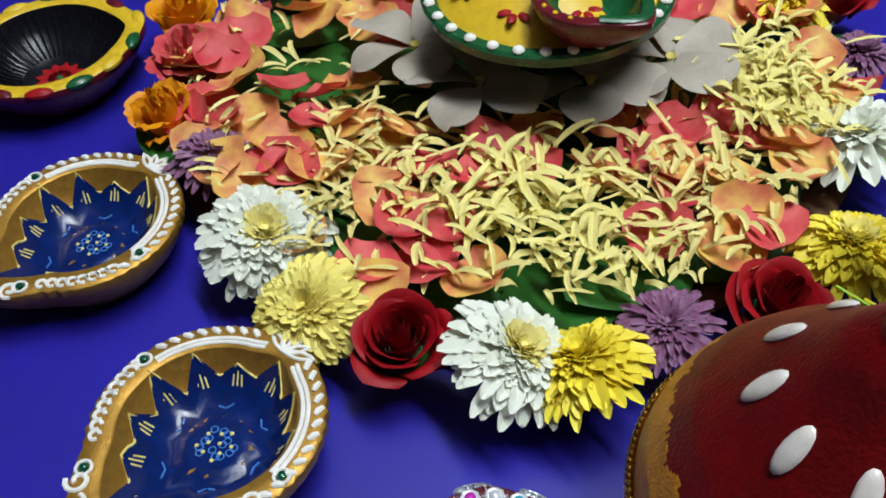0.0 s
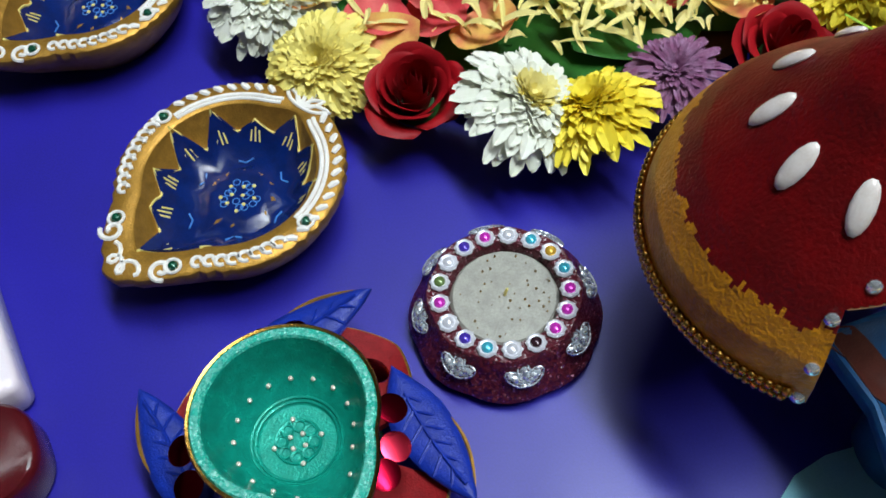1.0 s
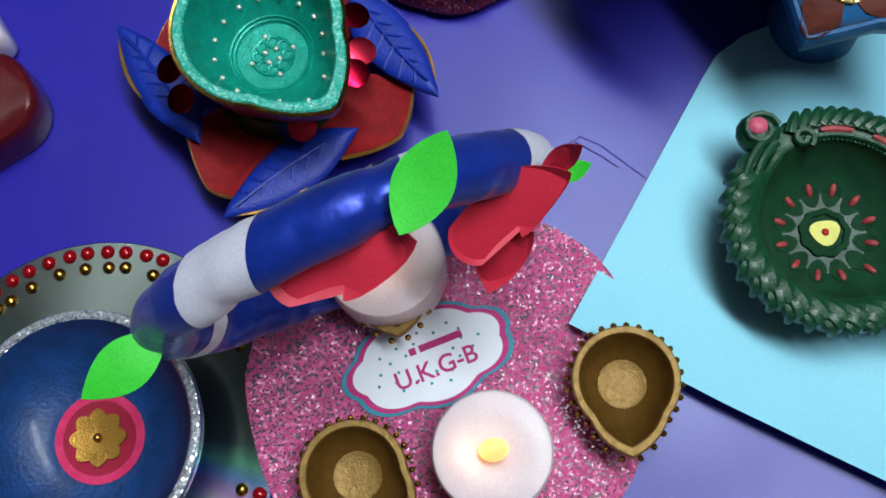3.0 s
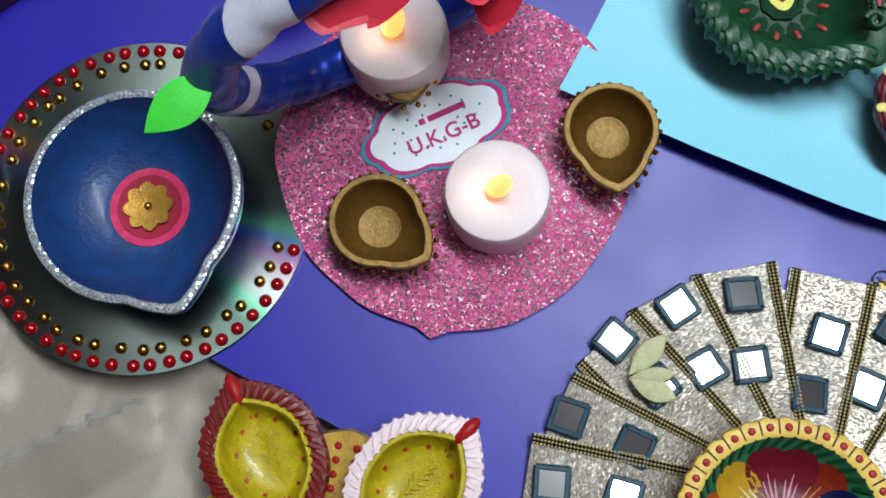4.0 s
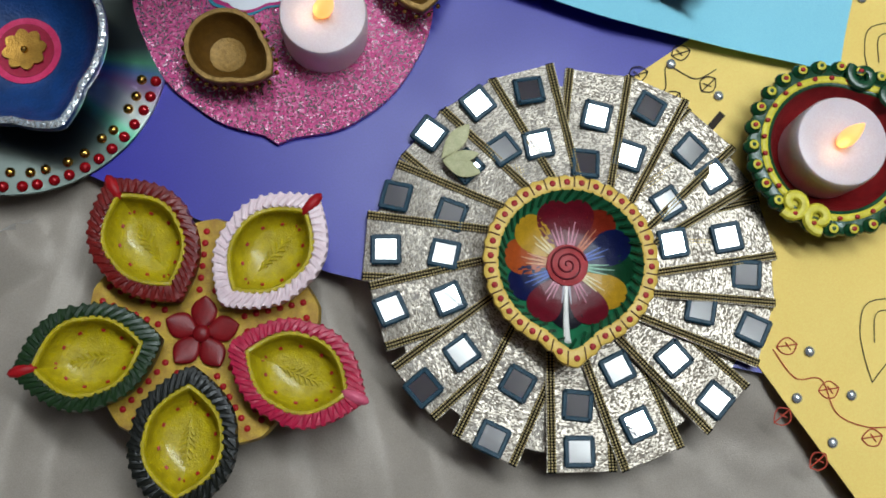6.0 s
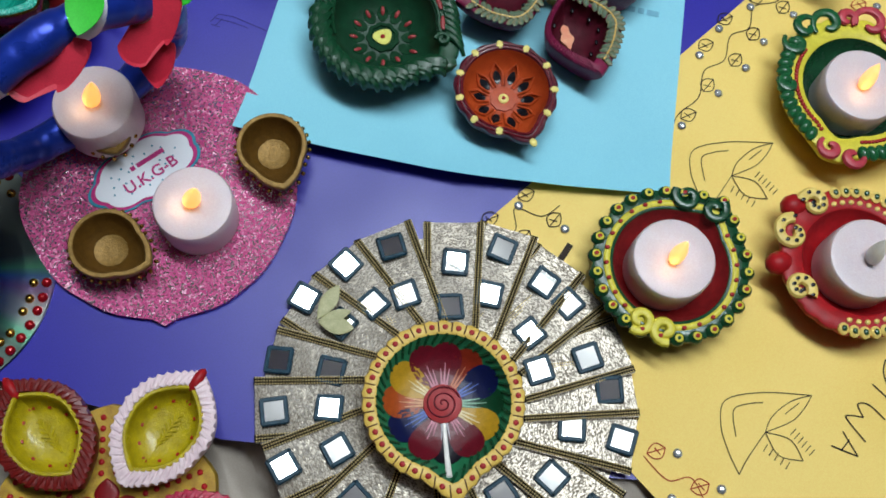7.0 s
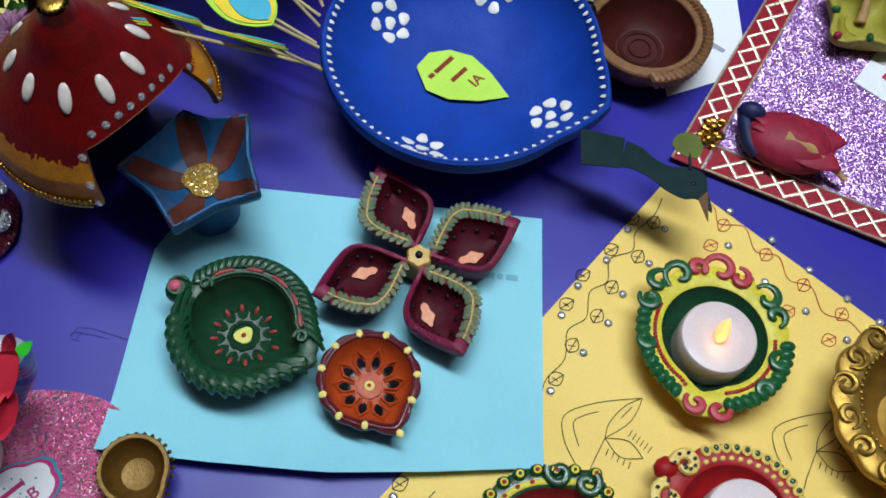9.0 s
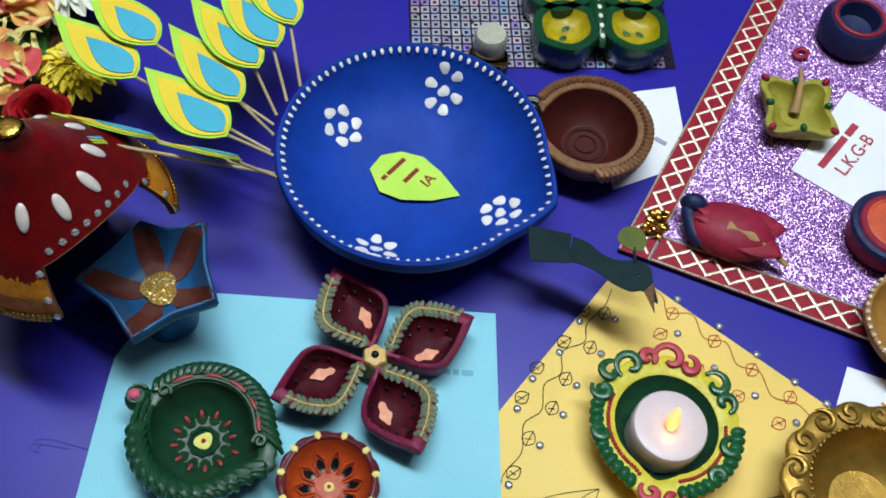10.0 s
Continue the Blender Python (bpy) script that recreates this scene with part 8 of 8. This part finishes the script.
for i in range(26):
    foil.ball((-0.034 - rnd.uniform(0, 0.013), -0.006 + rnd.uniform(-0.007, 0.007), 0.006 + rnd.uniform(-0.003, 0.004)), (rnd.uniform(0.002, 0.004), rnd.uniform(0.001, 0.003), rnd.uniform(0.001, 0.003)), n=6, k=4)
part("gold_foil", foil, GOLD_METAL, ob, "crumpled gold foil")

ob = thing("clay_star", "lime modelling-clay square lamp with red and green studs", "clay figure", 0.6280, 0.0665, 0.0039, 12)
rf4 = lambda th: 0.95 + 0.45 * abs(cos(2 * th)) ** 3
bw = Bowl(0.0245, 0.017, rf4, rim=0.2, floor=0.4, depth_floor=0.35, foot=0.75)
bw.build(ob, CLAY_LIME, CLAY_LIME, CLAY_LIME)
for i in range(8):
    d = i * 45
    part("stud", Geo().ball(bw.at(0.93, d, 0.001), (0.0036, 0.0026, 0.0026), Euler((0, 0, radians(d))).to_matrix(), n=8, k=6), CLAY_RED if i % 2 == 0 else GREEN_PAINT, ob)
ob.scale = (0.82, 0.82, 0.9)
part("wick", Geo().tube([(0, 0, 0.008), (0.006, 0.004, 0.013), (0.016, 0.012, 0.020), (0.021, 0.018, 0.024)], lambda u: 0.0042 * (1 - 0.7 * u), 9), CLAY_TAN, ob, "tan clay wick")

ob = thing("name_card", "white card with red handwriting, lying on the board", "card", 0.6525, 0.0244, 0.0032, 22.6)
part("card", Geo().slab([(-0.039, -0.031), (0.039, -0.031), (0.039, 0.031), (-0.039, 0.031)], 0, 0.0006), SIGN_WHITE, ob, smooth=False)
RED_PEN = mat("red_pen", "b03a4a", "983040", rough=0.6, bump=0)
bars((0.030, 0.011), 0.0045, RED_PEN, ob, -0.0043, 0.0165, 0.0007, -4)
writing("L.K.G-B", 0.0115, RED_PEN, ob, -0.0045, 0.0020, 0.0008, -4, 0.0001)

ob = thing("clay_pot", "coral modelling-clay pot with a navy band", "clay figure", 0.6180, -0.0260, 0.0032)
part("pot", Geo().lathe([(0.016, 0), (0.022, 0.004), (0.0225, 0.016), (0.019, 0.020), (0.013, 0.020), (0.011, 0.012), (0.001, 0.010)], 40), CLAY_RED, ob)
part("band", Geo().tube([(0.0212 * cos(a), 0.0212 * sin(a), 0.0165) for a in np.linspace(0, tau, 40)[:-1]], 0.0032, 8, closed=True), CLAY_NAVY, ob, "navy clay band")
part("lining", Geo().lathe([(0.0165, 0.0205), (0.0150, 0.0212), (0.0115, 0.0150), (0.001, 0.0130)], 36), CLAY_CORAL, ob, "coral clay lining")
ob = thing("clay_pot", "navy modelling-clay pot with a coral rim", "clay figure", 0.7050, 0.1000, 0.0032)
part("pot", Geo().lathe([(0.014, 0), (0.021, 0.004), (0.022, 0.015), (0.018, 0.021), (0.013, 0.0215), (0.011, 0.012), (0.001, 0.010)], 40), CLAY_NAVY, ob)
part("rim", Geo().tube([(0.0155 * cos(a), 0.0155 * sin(a), 0.0215) for a in np.linspace(0, tau, 36)[:-1]], 0.0016, 8, closed=True), CLAY_RED, ob)
ob = thing("clay_ring", "small red modelling-clay ring on the board", "clay figure", 0.6690, 0.1045, 0.0032)
part("ring", Geo().tube([(0.0045 * cos(a), 0.0032 * sin(a), 0.0016) for a in np.linspace(0, tau, 24)[:-1]], 0.0017, 8, closed=True), CLAY_RED, ob)
OCHRE_CLAY = mat("ochre_clay", "a87a3c", "8a6028", size=0.008, rough=0.5, bump=0.25)
ob = thing("clay_bowl", "ochre clay bowl edged with small pearls, on the board", "clay bowl", 0.5900, -0.0800, 0.0032)
bw = Bowl(0.0330, 0.020, None, rim=0.1, floor=0.5, depth_floor=0.3)
bw.build(ob, OCHRE_CLAY, OCHRE_CLAY, OCHRE_CLAY)
pe = Geo().ball((0, 0, 0), 0.0014, n=8, k=6).mesh("pearl")
for i in range(44):
    q = part("pearl", pe, PEARL, ob)
    q.location = bw.at(0.97, i * 360 / 44, 0.0004)
wavy_sheet("ruled_paper", [(0.5290, -0.0890), (0.5500, -0.0745), (0.6000, -0.1350), (0.5600, -0.1650)], lambda x, y: 0.0004, SIGN_WHITE, "strip of white ruled paper tucked beneath the board", "paper", cuts=4)
